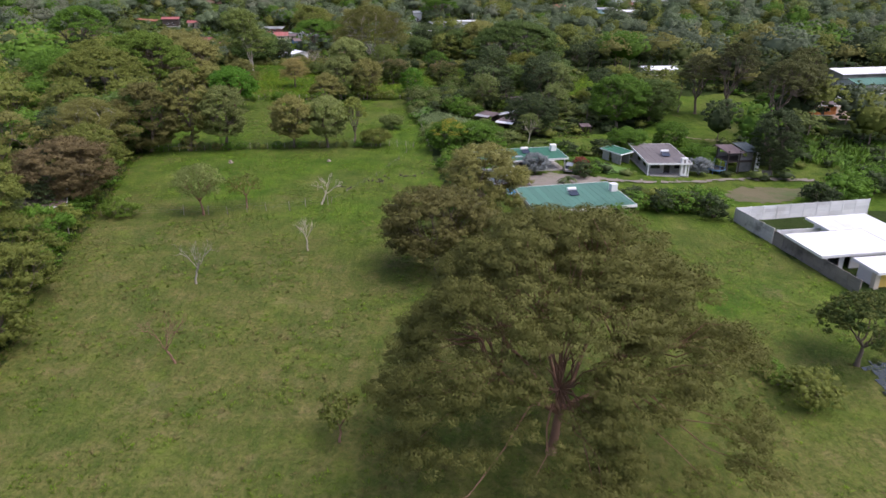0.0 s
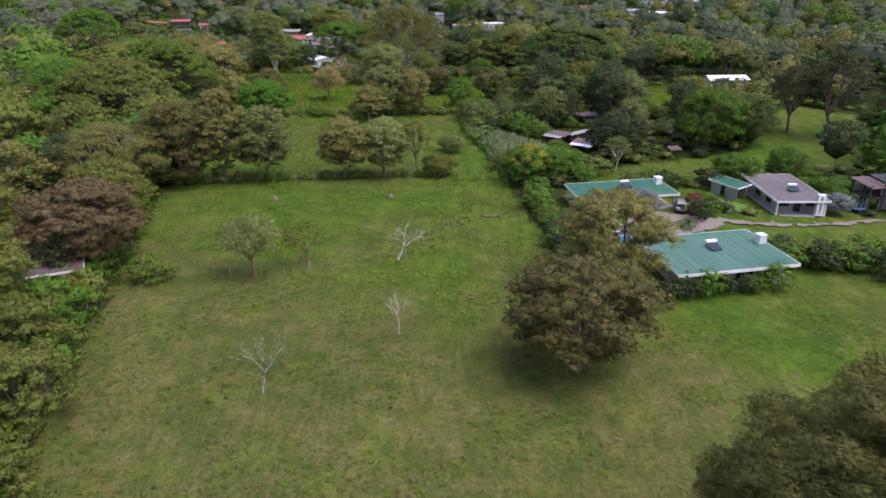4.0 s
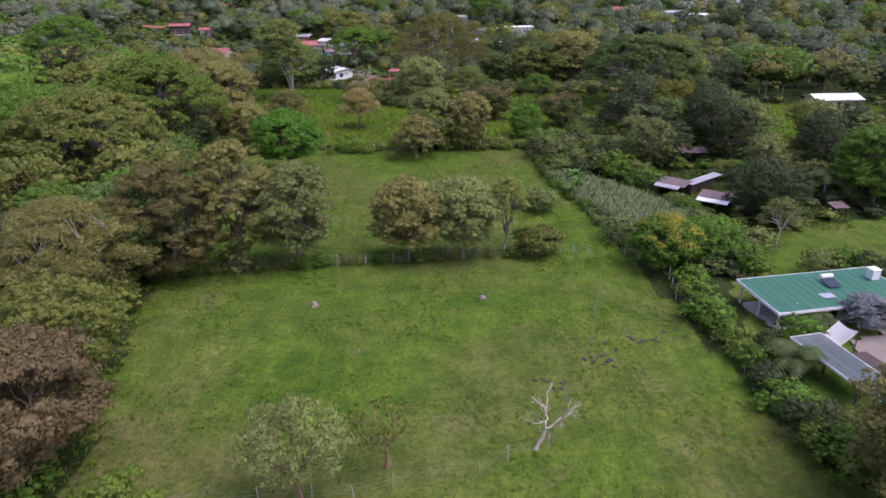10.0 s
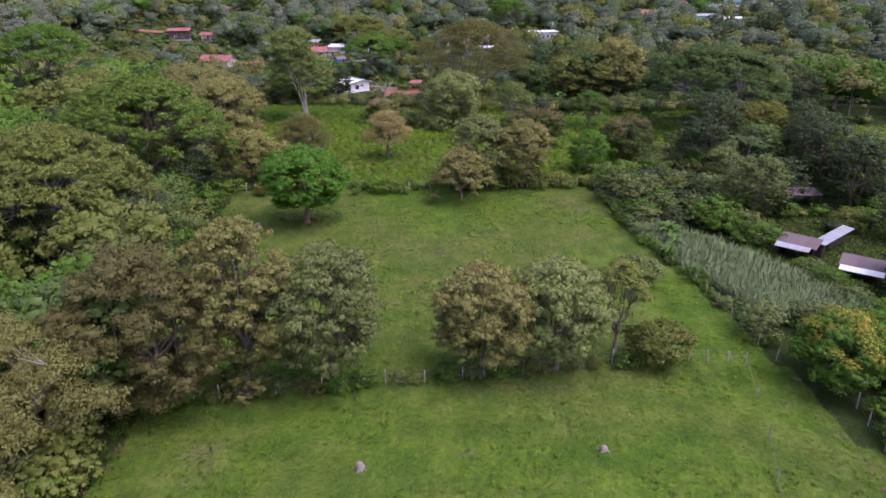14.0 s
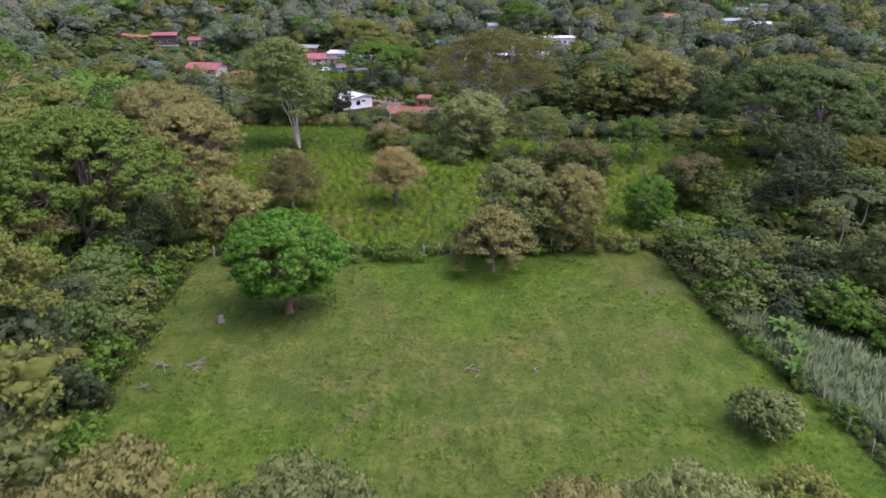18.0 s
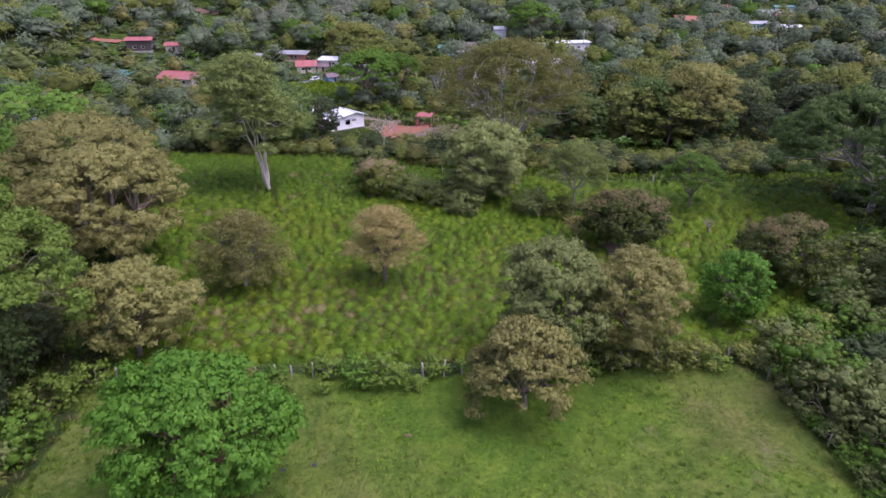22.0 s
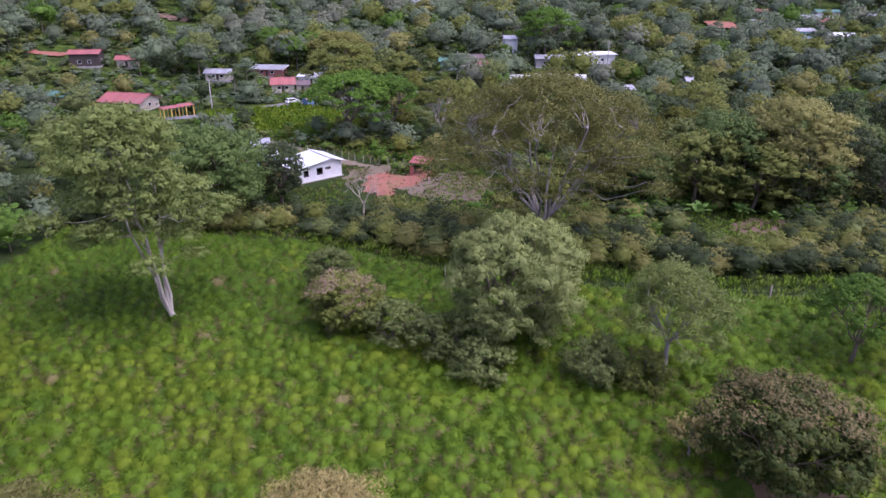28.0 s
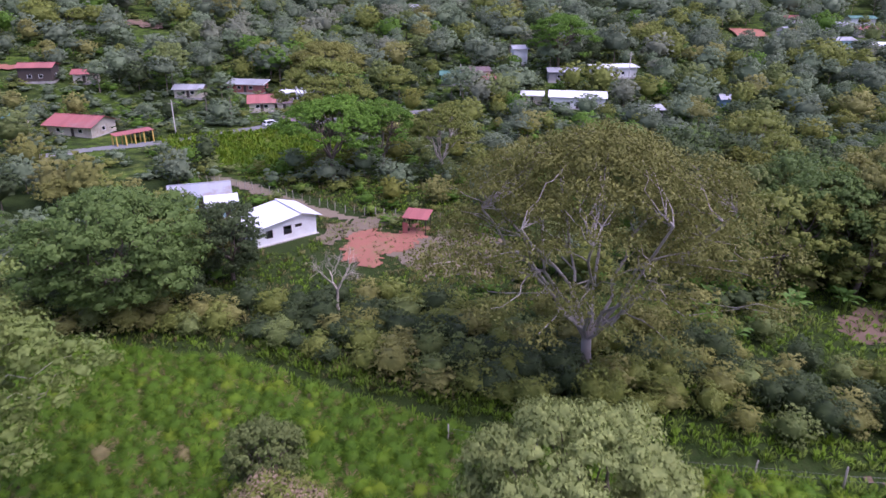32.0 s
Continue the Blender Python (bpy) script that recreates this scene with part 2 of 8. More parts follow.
TURQ = rough_mat("turquoise_plaster", (0.28, 0.46, 0.47), (0.36, 0.55, 0.55), 0.8, 0.8, 0.1, 14)
GREY_WALL = rough_mat("grey_plaster", (0.26, 0.25, 0.24), (0.36, 0.35, 0.33), 0.8, 0.85, 0.2, 14, stain=(0.20, 0.19, 0.18))
DARKWOOD = rough_mat("dark_timber", (0.045, 0.034, 0.028), (0.085, 0.064, 0.052), 2.0, 0.8, 0.3, 20)
BLOCK = rough_mat("concrete_block", (0.40, 0.395, 0.38), (0.52, 0.51, 0.49), 0.8, 0.9, 0.3, 16, stain=(0.22, 0.215, 0.20))
BLOCK_BROWN = rough_mat("weathered_block", (0.16, 0.14, 0.125), (0.25, 0.225, 0.20), 0.8, 0.9, 0.3, 16, stain=(0.11, 0.10, 0.09))
CONCRETE = rough_mat("concrete_slab", (0.36, 0.33, 0.31), (0.46, 0.43, 0.40), 0.5, 0.85, 0.2, 10, stain=(0.28, 0.25, 0.23))
GRAVEL = rough_mat("gravel_drive", (0.16, 0.135, 0.112), (0.23, 0.20, 0.17), 0.35, 0.95, 0.6, 9, stain=(0.13, 0.14, 0.07))
ASPHALT = rough_mat("asphalt", (0.13, 0.13, 0.13), (0.19, 0.188, 0.185), 0.3, 0.9, 0.3, 10, stain=(0.24, 0.23, 0.22))
REDSOIL = rough_mat("red_soil", (0.22, 0.075, 0.045), (0.33, 0.135, 0.085), 0.35, 0.95, 0.6, 5, stain=(0.24, 0.15, 0.075))
BROWNSOIL = rough_mat("brown_soil", (0.110, 0.065, 0.042), (0.175, 0.115, 0.075), 0.4, 0.95, 0.6, 5, stain=(0.09, 0.085, 0.035))
DARKSOIL = rough_mat("dark_soil", (0.070, 0.045, 0.022), (0.104, 0.070, 0.036), 0.4, 0.95, 0.6, 5, stain=(0.05, 0.07, 0.02))
PINKSOIL = rough_mat("dry_rubble_soil", (0.20, 0.145, 0.11), (0.29, 0.215, 0.165), 0.4, 0.95, 0.6, 5, stain=(0.17, 0.17, 0.07))
RUBBER = rough_mat("black_rubber", (0.02, 0.02, 0.02), (0.03, 0.03, 0.03), 4.0, 0.8, 0.1, 30)
CARWHITE = rough_mat("white_car_paint", (0.72, 0.72, 0.72), (0.76, 0.76, 0.76), 1.0, 0.25, 0.0, 10)
CARSILVER = rough_mat("silver_car_paint", (0.35, 0.36, 0.37), (0.42, 0.43, 0.44), 1.0, 0.25, 0.0, 10, metal=0.5)
SOLAR = rough_mat("solar_panel_glass", (0.02, 0.03, 0.05), (0.035, 0.045, 0.07), 2.0, 0.12, 0.0, 10)


def glass_mat(name, col, rough=0.08):
    m, t, p = mat_nodes(name)
    n = noise_of(t, 0.8, 2.0)
    t.links.new(ramp(t, n, [(0.3, col), (0.7, tuple(c * 1.6 for c in col))]), p.inputs["Base Color"])
    p.inputs["Roughness"].default_value = rough
    p.inputs["IOR"].default_value = 1.5
    return m


GLASS = glass_mat("window_glass", (0.012, 0.014, 0.016))
WATER = glass_mat("muddy_water", (0.030, 0.034, 0.026), 0.06)
POOL = glass_mat("pool_water", (0.04, 0.20, 0.30), 0.05)


# ---- geometry helpers ----
def sm(a, b, v):
    u = np.clip((v - a) / (b - a), 0.0, 1.0)
    return u * u * (3 - 2 * u)


def to_line(px, py, line):
    """Distance of points from a polyline."""
    best = np.full(np.shape(px), 1e9)
    for (ax, ay), (bx_, by_) in zip(line, line[1:]):
        ux, uy = bx_ - ax, by_ - ay
        s = np.clip(((px - ax) * ux + (py - ay) * uy) / (ux * ux + uy * uy), 0, 1)
        best = np.minimum(best, np.hypot(px - ax - s * ux, py - ay - s * uy))
    return best


def inside(px, py, poly):
    px, py = np.asarray(px, float), np.asarray(py, float)
    res = np.zeros(px.shape, bool)
    for (ax, ay), (bx_, by_) in zip(poly, poly[1:] + poly[:1]):
        cross = ((ay > py) != (by_ > py)) & (px < (bx_ - ax) * (py - ay) / (by_ - ay + 1e-12) + ax)
        res ^= cross
    return res


PASTURE = [(-32, -80), (-38, 40), (-49.5, 76), (-53, 96), (-62, 136), (-67, 163), (-71, 198), (-11, 203.5), (-5.7, 169), (-3, 146), (-1, 130),
           (2, 106), (8, 98), (12, 97.5), (29, 101.5), (46, 104), (52, 76), (62, 40), (80, -80)]
TUSSOCK = [(-70, 200), (-12, 205), (0, 213), (14, 228), (24, 256), (-10, 260), (-31.5, 263.5), (-49, 271.5), (-62, 279), (-97, 286), (-92, 250), (-79, 226)]
DITCH = [(-62, 281), (-49.4, 273.5), (-31.5, 265.2), (-10.4, 262.5), (12, 261.5), (40, 266)]
CANE = [(-8, 183), (-4, 183.5), (2, 176), (12, 162), (13, 157), (5, 154), (0, 154.5), (-5, 168)]
LAWN_R = [(15, 144), (26, 143), (40, 148), (58, 152), (70, 158), (80, 172), (90, 188), (95, 205), (86, 214), (68, 207), (58, 180), (50, 168), (36, 162), (24, 158), (14, 151)]
EAST_FIELD = [(37, 206), (60, 213), (84, 232), (92, 247), (60, 251), (42, 236)]
GARDENS = [(12, 98), (46, 104), (80, 110), (92, 125), (78, 140), (66, 152), (40, 148), (14, 150), (8, 140), (5, 124)]
BRIGHT_FIELD = [(-112, 384), (-82, 396), (-66, 380), (-62, 358), (-76, 352), (-96, 360)]


def terrain(px, py):
    px, py = np.asarray(px, float), np.asarray(py, float)
    z = -0.022 * (np.clip(px, -60, 60) + 30) * (1 - sm(150, 240, py))
    z = z - 3.0 * sm(262, 300, py) - 1.5 * sm(330, 400, py)
    up = np.maximum(0, py - 410 + 0.6 * np.maximum(0, -px - 80))
    z = z + (0.10 + 0.04 * sm(60, -120, px)) * up * sm(0, 60, up)
    return z - 0.9 * np.exp(-(to_line(px, py, DITCH) / 1.1) ** 2)


def ground_z(px, py):
    return float(terrain(np.array([px]), np.array([py]))[0])


def mesh_np(name, verts, quads, mats, mat_index=None, normals=None):
    me = bpy.data.meshes.new(name)
    verts, quads = np.asarray(verts, np.float32), np.asarray(quads, np.int32)
    me.vertices.add(len(verts))
    me.vertices.foreach_set("co", verts.ravel())
    me.loops.add(quads.size)
    me.loops.foreach_set("vertex_index", quads.ravel())
    me.polygons.add(len(quads))
    me.polygons.foreach_set("loop_start", np.arange(0, quads.size, quads.shape[1], dtype=np.int32))
    for m in mats:
        me.materials.append(m)
    if mat_index is not None:
        me.polygons.foreach_set("material_index", np.asarray(mat_index, np.int32))
    me.update(calc_edges=True)
    if normals is not None:
        at = me.attributes.new("custom_normal", "FLOAT_VECTOR", "POINT")
        at.data.foreach_set("vector", np.asarray(normals, np.float32).ravel())
    return me


def child(name, me, parent, label=""):
    ob = new(name, me)
    ob.parent = parent
    return tagged(ob, label)


def part(name, bm, material, parent, label=""):
    me = bpy.data.meshes.new(name)
    bm.to_mesh(me)
    bm.free()
    me.materials.append(material)
    return child(name, me, parent, label)


def base(name, x, y, rot=0.0, z=None, scale=1.0):
    ob = new(name)
    ob.empty_display_size = 0.2
    ob.matrix_basis = pose(x, y, ground_z(x, y) if z is None else z, 0, 0, rot) @ Matrix.Scale(scale, 4)
    return ob


def box(bm, x0, y0, z0, x1, y1, z1, bevel=0.0):
    vs = bmesh.ops.create_cube(bm, size=1.0, matrix=Matrix.Translation(((x0 + x1) / 2, (y0 + y1) / 2, (z0 + z1) / 2)) @ Matrix.Diagonal((x1 - x0, y1 - y0, z1 - z0, 1)))["verts"]
    if bevel:
        es = list({e for v in vs for e in v.link_edges})
        bmesh.ops.bevel(bm, geom=es, offset=bevel, segments=1, affect="EDGES")
    return vs


def boxed(name, dims, material, parent, label="", bevel=0.0):
    bm = bmesh.new()
    box(bm, *dims, bevel)
    return part(name, bm, material, parent, label)


def tubes(lines, sides=5):
    """Quads for tapered tubes along polylines: each a list of (x, y, z, radius)."""
    V, Q, n = [], [], 0
    ang = np.arange(sides) * 2 * math.pi / sides
    for pts in lines:
        pts = np.asarray(pts, float)
        p, r = pts[:, :3], pts[:, 3]
        d = np.gradient(p, axis=0)
        d /= np.linalg.norm(d, axis=1, keepdims=True) + 1e-9
        ref = np.where(np.abs(d[:, 2:3]) > 0.9, np.array([[1.0, 0, 0]]), np.array([[0, 0, 1.0]]))
        u = np.cross(d, ref)
        u /= np.linalg.norm(u, axis=1, keepdims=True) + 1e-9
        w = np.cross(d, u)
        ring = p[:, None] + r[:, None, None] * (np.cos(ang)[None, :, None] * u[:, None] + np.sin(ang)[None, :, None] * w[:, None])
        V.append(ring.reshape(-1, 3))
        k = len(p)
        i, j = np.meshgrid(np.arange(k - 1), np.arange(sides), indexing="ij")
        a, b = n + i * sides + j, n + i * sides + (j + 1) % sides
        Q.append(np.stack([a, b, b + sides, a + sides], -1).reshape(-1, 4))
        n += k * sides
    return np.concatenate(V), np.concatenate(Q)


def bent(rng, a, b, r0, r1, k=5, wob=0.08, sag=0.0):
    """A crooked limb from a to b as points with radii."""
    a, b = np.asarray(a, float), np.asarray(b, float)
    s = np.linspace(0, 1, k)[:, None]
    span = np.linalg.norm(b - a)
    p = a + (b - a) * s + rng.normal(0, wob * span, (k, 3)) * (s * (1 - s) * 4) * 0.5
    p[:, 2] += sag * span * np.sin(s[:, 0] * math.pi)
    return np.concatenate([p, (r0 + (r1 - r0) * s)], 1)


def leaves(rng, clumps, per_m2, size, flat=0.8, low=-0.35, droop=0.25, slim=0.7, heart=None, body=0.45, shell=0.5):
    """Leaf sprays over clumps (x, y, z, r): rhombs set round each clump's shell, shaded as a soft mass. Returns verts, quads, normals."""
    cl = np.asarray(clumps, float)
    n = np.maximum(5, (per_m2 * 4 * math.pi * cl[:, 3] ** 2 * rng.uniform(0.8, 1.2, len(cl))).astype(int))
    idx = np.repeat(np.arange(len(cl)), n)
    k = len(idx)
    zc = rng.uniform(low, 1.0, k)
    az = rng.uniform(0, 2 * math.pi, k)
    hr = np.sqrt(np.maximum(0, 1 - zc * zc))
    nrm = np.stack([hr * np.cos(az), hr * np.sin(az), zc], 1)
    rad = cl[idx, 3] * (shell + (1.12 - shell) * rng.uniform(0, 1, k) ** 0.7)
    pos = cl[idx, :3] + nrm * rad[:, None] * np.array([1, 1, flat])
    fn = nrm * 0.9 + np.array([0, 0, 0.5]) + rng.normal(0, 0.36, (k, 3))
    fn /= np.linalg.norm(fn, axis=1, keepdims=True)
    tang = np.cross(fn, rng.normal(0, 1, (k, 3)))
    tang /= np.linalg.norm(tang, axis=1, keepdims=True) + 1e-9
    tang[:, 2] -= droop
    side = np.cross(fn, tang)
    L = size * rng.uniform(0.6, 1.35, k)[:, None]
    W = L * slim * 0.5
    v = np.stack([pos - tang * L * 0.5, pos - side * W, pos + tang * L * 0.5, pos + side * W], 1).reshape(-1, 3)
    heart = np.average(cl[:, :3], axis=0, weights=cl[:, 3] ** 2) if heart is None else heart
    out = pos - heart
    out /= np.linalg.norm(out, axis=1, keepdims=True) + 1e-9
    soft = nrm * (1.2 - body) + out * body + fn * 0.34 + np.array([0, 0, 0.24])
    soft /= np.linalg.norm(soft, axis=1, keepdims=True)
    return v, np.arange(4 * k).reshape(-1, 4), np.repeat(soft, 4, axis=0)


def globe(n):
    """A unit ball of quads: a cube of n by n faces a side, blown round."""
    V, Q, at = [], [], {}

    def vert(p):
        key = tuple(round(c, 4) for c in p)
        if key not in at:
            at[key] = len(V)
            V.append(np.array(p) / np.linalg.norm(p))
        return at[key]

    for ax in range(3):
        for sg in (-1, 1):
            for i in range(n):
                for j in range(n):
                    quad = []
                    for a, b in ((0, 0), (1, 0), (1, 1), (0, 1)):
                        p = [0.0, 0.0, 0.0]
                        p[ax], p[(ax + 1) % 3], p[(ax + 2) % 3] = sg, 2 * (i + a) / n - 1, 2 * (j + b) / n - 1
                        quad.append(vert(p))
                    Q.append(quad if sg > 0 else quad[::-1])
    return np.array(V), np.array(Q)


GLOBES = {1: globe(1), 2: globe(2), 3: globe(3)}


def hearts(rng, clumps, flat, n=2, fill=0.74, heart=None, body=0.4, wobble=(0.6, 1.25)):
    """The leafy mass inside each clump: verts, quads, normals."""
    cl = np.asarray(clumps, float)
    gv, gq = GLOBES[n]
    k, m = len(cl), len(gv)
    wob = rng.uniform(*wobble, (k, m, 1))
    d = np.tile(gv, (k, 1, 1))
    v = cl[:, None, :3] + d * wob * (cl[:, 3] * fill)[:, None, None] * np.array([1, 1, flat])
    heart = np.average(cl[:, :3], axis=0, weights=cl[:, 3] ** 2) if heart is None else heart
    out = v - heart
    out /= np.linalg.norm(out, axis=2, keepdims=True) + 1e-9
    nn = d * (1.2 - body) + out * body + np.array([0, 0, 0.2])
    nn /= np.linalg.norm(nn, axis=2, keepdims=True)
    q = gq[None] + (np.arange(k) * m)[:, None, None]
    return v.reshape(-1, 3), q.reshape(-1, 4), nn.reshape(-1, 3)


def joined3(*pieces):
    V, Q, N, n = [], [], [], 0
    for v, q, nn in pieces:
        V.append(v), Q.append(q + n), N.append(nn)
        n += len(v)
    return np.concatenate(V), np.concatenate(Q), np.concatenate(N)


def joined(*pieces):
    V, Q, n = [], [], 0
    for v, q in pieces:
        V.append(v)
        Q.append(q + n)
        n += len(v)
    return np.concatenate(V), np.concatenate(Q)


def sprays(rng, clumps, flat, count=8, share=0.40, low=-0.45):
    """Smaller tufts of foliage set over the shell of each clump."""
    cl = np.asarray(clumps, float)
    k = len(cl) * count
    i = np.repeat(np.arange(len(cl)), count)
    j = np.tile(np.arange(count), len(cl))
    zc = np.clip(1 - (1 - low) * (j + 0.5) / count + rng.normal(0, 0.10, k), -0.95, 0.98)
    az = j * 2.39996 + rng.uniform(0, 2 * math.pi, len(cl))[i] + rng.normal(0, 0.3, k)
    hr = np.sqrt(1 - zc * zc)
    d = np.stack([hr * np.cos(az), hr * np.sin(az), zc], 1)
    at = cl[i, :3] + d * (cl[i, 3] * rng.uniform(0.62, 0.95, k))[:, None] * np.array([1, 1, flat])
    return np.concatenate([at, (cl[i, 3] * share * rng.uniform(0.65, 1.3, k))[:, None]], 1)


# ---- trees ----
def clumps_of(rng, style, h, r, fine=1.0):
    """Clump centres for a crown h high (from the ground) and r in radius."""
    base_z, cz, n, rc = {
        "dome": (0.12, 0.52, 62, 0.25), "mango": (0.22, 0.58, 90, 0.21), "row": (0.17, 0.57, 84, 0.235), "umbrella": (0.38, 0.60, 90, 0.155), "tall": (0.05, 0.52, 74, 0.25), "sparse": (0.35, 0.66, 34, 0.20),
        "shrub": (0.0, 0.42, 26, 0.30), "canopy": (0.36, 0.66, 60, 0.24), "skirt": (0.10, 0.55, 120, 0.16), "vase": (0.30, 0.6, 110, 0.155)}.get(style, (0.14, 0.56, 66, 0.25))
    base_z, cz, n, rc = base_z * h, cz * h, max(8, int(n * fine)), r * rc / math.sqrt(fine)
    lump = rng.uniform(0.90, 1.16, 9)
    out = []
    for i in range(n):
        u = (i + 0.5) / n
        az = i * 2.39996 + rng.uniform(-0.5, 0.5)
        if style in ("umbrella", "skirt", "vase"):
            rr = math.sqrt(u) * (r - rc * 0.4) * rng.uniform(0.88, 1.08)
            fall = (h - base_z) * {"umbrella": 0.62, "skirt": 0.75, "vase": 0.72}[style] * (rr / r) ** 2.4
            top = h - rc * 0.7 - fall
            z = top - (rng.uniform(0.8, 3.2) if rng.uniform() < (0.45 if style == "skirt" else 0.3) else rng.uniform(0, 0.8)) * rc
        else:
            s = 1 - (1.5 if style == "sparse" else 1.9) * u
            k = math.sqrt(max(0.03, 1 - abs(s) ** (2.6 if style == "tall" else 2.2)))
            shell = rng.uniform(0.8, 1.0) if rng.uniform() < 0.8 else rng.uniform(0.3, 0.75)
            rr = k * (r - rc * 0.45) * shell
            z = cz + s * ((h - cz - rc * 0.8) if s > 0 else (cz - base_z - rc * 0.3))
        rr *= lump[int((az % (2 * math.pi)) / (2 * math.pi) * 9) % 9]
        out.append((rr * math.cos(az), rr * math.sin(az), max(z, rc * 0.3), rc * rng.uniform(0.65, 1.3)))
    return np.array(out)


def limbs_of(rng, style, h, r, cl, girth):
    """The trunk, and a list of limbs, each with its branches."""
    fork = {"umbrella": 0.26, "skirt": 0.2, "vase": 0.16, "tall": 0.3, "sparse": 0.36, "dome": 0.2, "shrub": 0.05}.get(style, 0.26) * h
    lean = rng.normal(0, 0.03 * h, 2)
    top = np.array([lean[0], lean[1], fork])
    trunk = np.concatenate([[[0, 0, -0.3, girth * 1.7], [0, 0, 0.25, girth * 1.25]], bent(rng, (0, 0, 0.6), top, girth * 1.05, girth * 0.85, 4, 0.05)])
    az = np.arctan2(cl[:, 1], cl[:, 0])
    groups = 5 if len(cl) < 50 else 7
    limbs = []
    for g in range(groups):
        pick = np.where(np.floor((az + math.pi) / (2 * math.pi) * groups).astype(int) % groups == g)[0]
        if not len(pick):
            continue
        mid = cl[pick, :3].mean(0)
        knee = top + (mid - top) * 0.6
        lines = [bent(rng, top - [0, 0, girth * 0.5], knee, girth * 0.6, girth * 0.33, 6, 0.09)]
        for i in pick[::2] if len(pick) > 8 else pick:
            lines.append(bent(rng, knee, cl[i, :3] + [0, 0, cl[i, 3] * 0.3], girth * 0.26, girth * 0.05, 5, 0.1))
        limbs.append(lines)
    return trunk, limbs


def twigs(rng, h, r, girth, levels=3):
    """A leafless crown: limbs that fork again and again."""
    limbs = []

    def grow(lines, a, d, length, rad, level):
        b = a + d * length
        lines.append(bent(rng, a, b, rad, rad * 0.55, 5, 0.1))
        if level:
            for _ in range(3 if level > 1 else 4):
                nd = d + rng.normal(0, 0.55, 3)
                nd[2] += 0.12
                grow(lines, a + (b - a) * rng.uniform(0.55, 1.0), nd / np.linalg.norm(nd), length * rng.uniform(0.5, 0.75), rad * 0.5, level - 1)

    fork = np.array([rng.normal(0, 0.05 * h), rng.normal(0, 0.05 * h), h * 0.32])
    trunk = np.concatenate([[[0, 0, -0.2, girth * 1.5]], bent(rng, (0, 0, 0.2), fork, girth * 1.1, girth * 0.8, 5, 0.12)])
    for i in range(4):
        a = i * 1.57 + rng.uniform(-0.5, 0.5)
        d = np.array([math.cos(a) * r / h * 1.3, math.sin(a) * r / h * 1.3, 0.8])
        lines = []
        grow(lines, fork, d / np.linalg.norm(d), h * rng.uniform(0.26, 0.36), girth * 0.5, levels)
        limbs.append(lines)
    return trunk, limbs


def tree(kind, x, y, h, r, style, leaf, label, seed, bark=None, dens=2.2, size=0.42, flat=0.56, rot=0.0, group="", category="tree", girth=None, z=None, low=-0.35, slim=0.5, fine=1.15, split=True, blossom="", core=0.36, thick=1.0, leaf_size=0.0, body=0.52, mass=1, tufts=8, droop=0.35):
    """One tree: trunk, limbs and a crown of leaf sprays."""
    rng = np.random.default_rng(seed)
    root = base(kind, x, y, rot, z)
    tagged(root, label, category, group)
    bark = bark or BARK
    girth = girth or max(0.07, 0.018 * h + 0.012 * r)
    cl = clumps_of(rng, style, h, r, fine)
    trunk, limbs = limbs_of(rng, style, h, r, cl, girth)
    if split:
        child("trunk", mesh_np("trunk", *tubes([trunk], 8), [bark]), root)
        for lines in limbs:
            child("limb", mesh_np("limb", *tubes(lines, 4), [bark]), root)
    else:
        child("trunk", mesh_np("trunk", *tubes([trunk] + [l for lines in limbs for l in lines], 4), [bark]), root)
    if blossom:
        top = cl[:, 2] > np.quantile(cl[:, 2], 0.55)
        bl = cl[top & (rng.uniform(0, 1, len(cl)) < 0.7)].copy()
        bl[:, 2] += bl[:, 3] * 0.35
        v, q, n = leaves(rng, bl, 9.0, 0.22, flat, 0.1, slim=slim, heart=np.array([0, 0, h * 0.5]))
        flush = "blossom" if blossom == "blossom" else "new_leaves"
        child(flush, mesh_np(flush, v, q, [LEAF[blossom]], normals=n), root)
    mid = np.array([0, 0, h * 0.5])
    if split:
        size = leaf_size or (0.185 + 0.004 * r if y < 270 else 0.30)
        dens = thick * 0.82 / size ** 2
    sp = sprays(rng, cl, flat, tufts, 0.42 if core else 0.46, max(low, -0.5))
    per = 8.0 / tufts * 0.62
    tuft_flat = 0.62 if core else 0.45
    crown = leaves(rng, sp, dens * per, size, tuft_flat, -0.6, droop=droop, slim=slim + 0.15, heart=mid, body=body, shell=0.45)
    if core:
        crown = joined3(crown, hearts(rng, sp, tuft_flat, 1, 0.52, mid, body, (0.5, 1.3)), hearts(rng, cl, flat, mass, 0.5, mid, body, (0.72, 1.15)))
    child("crown", mesh_np("crown", crown[0], crown[1], [LEAF[leaf]], normals=crown[2]), root)
    return root


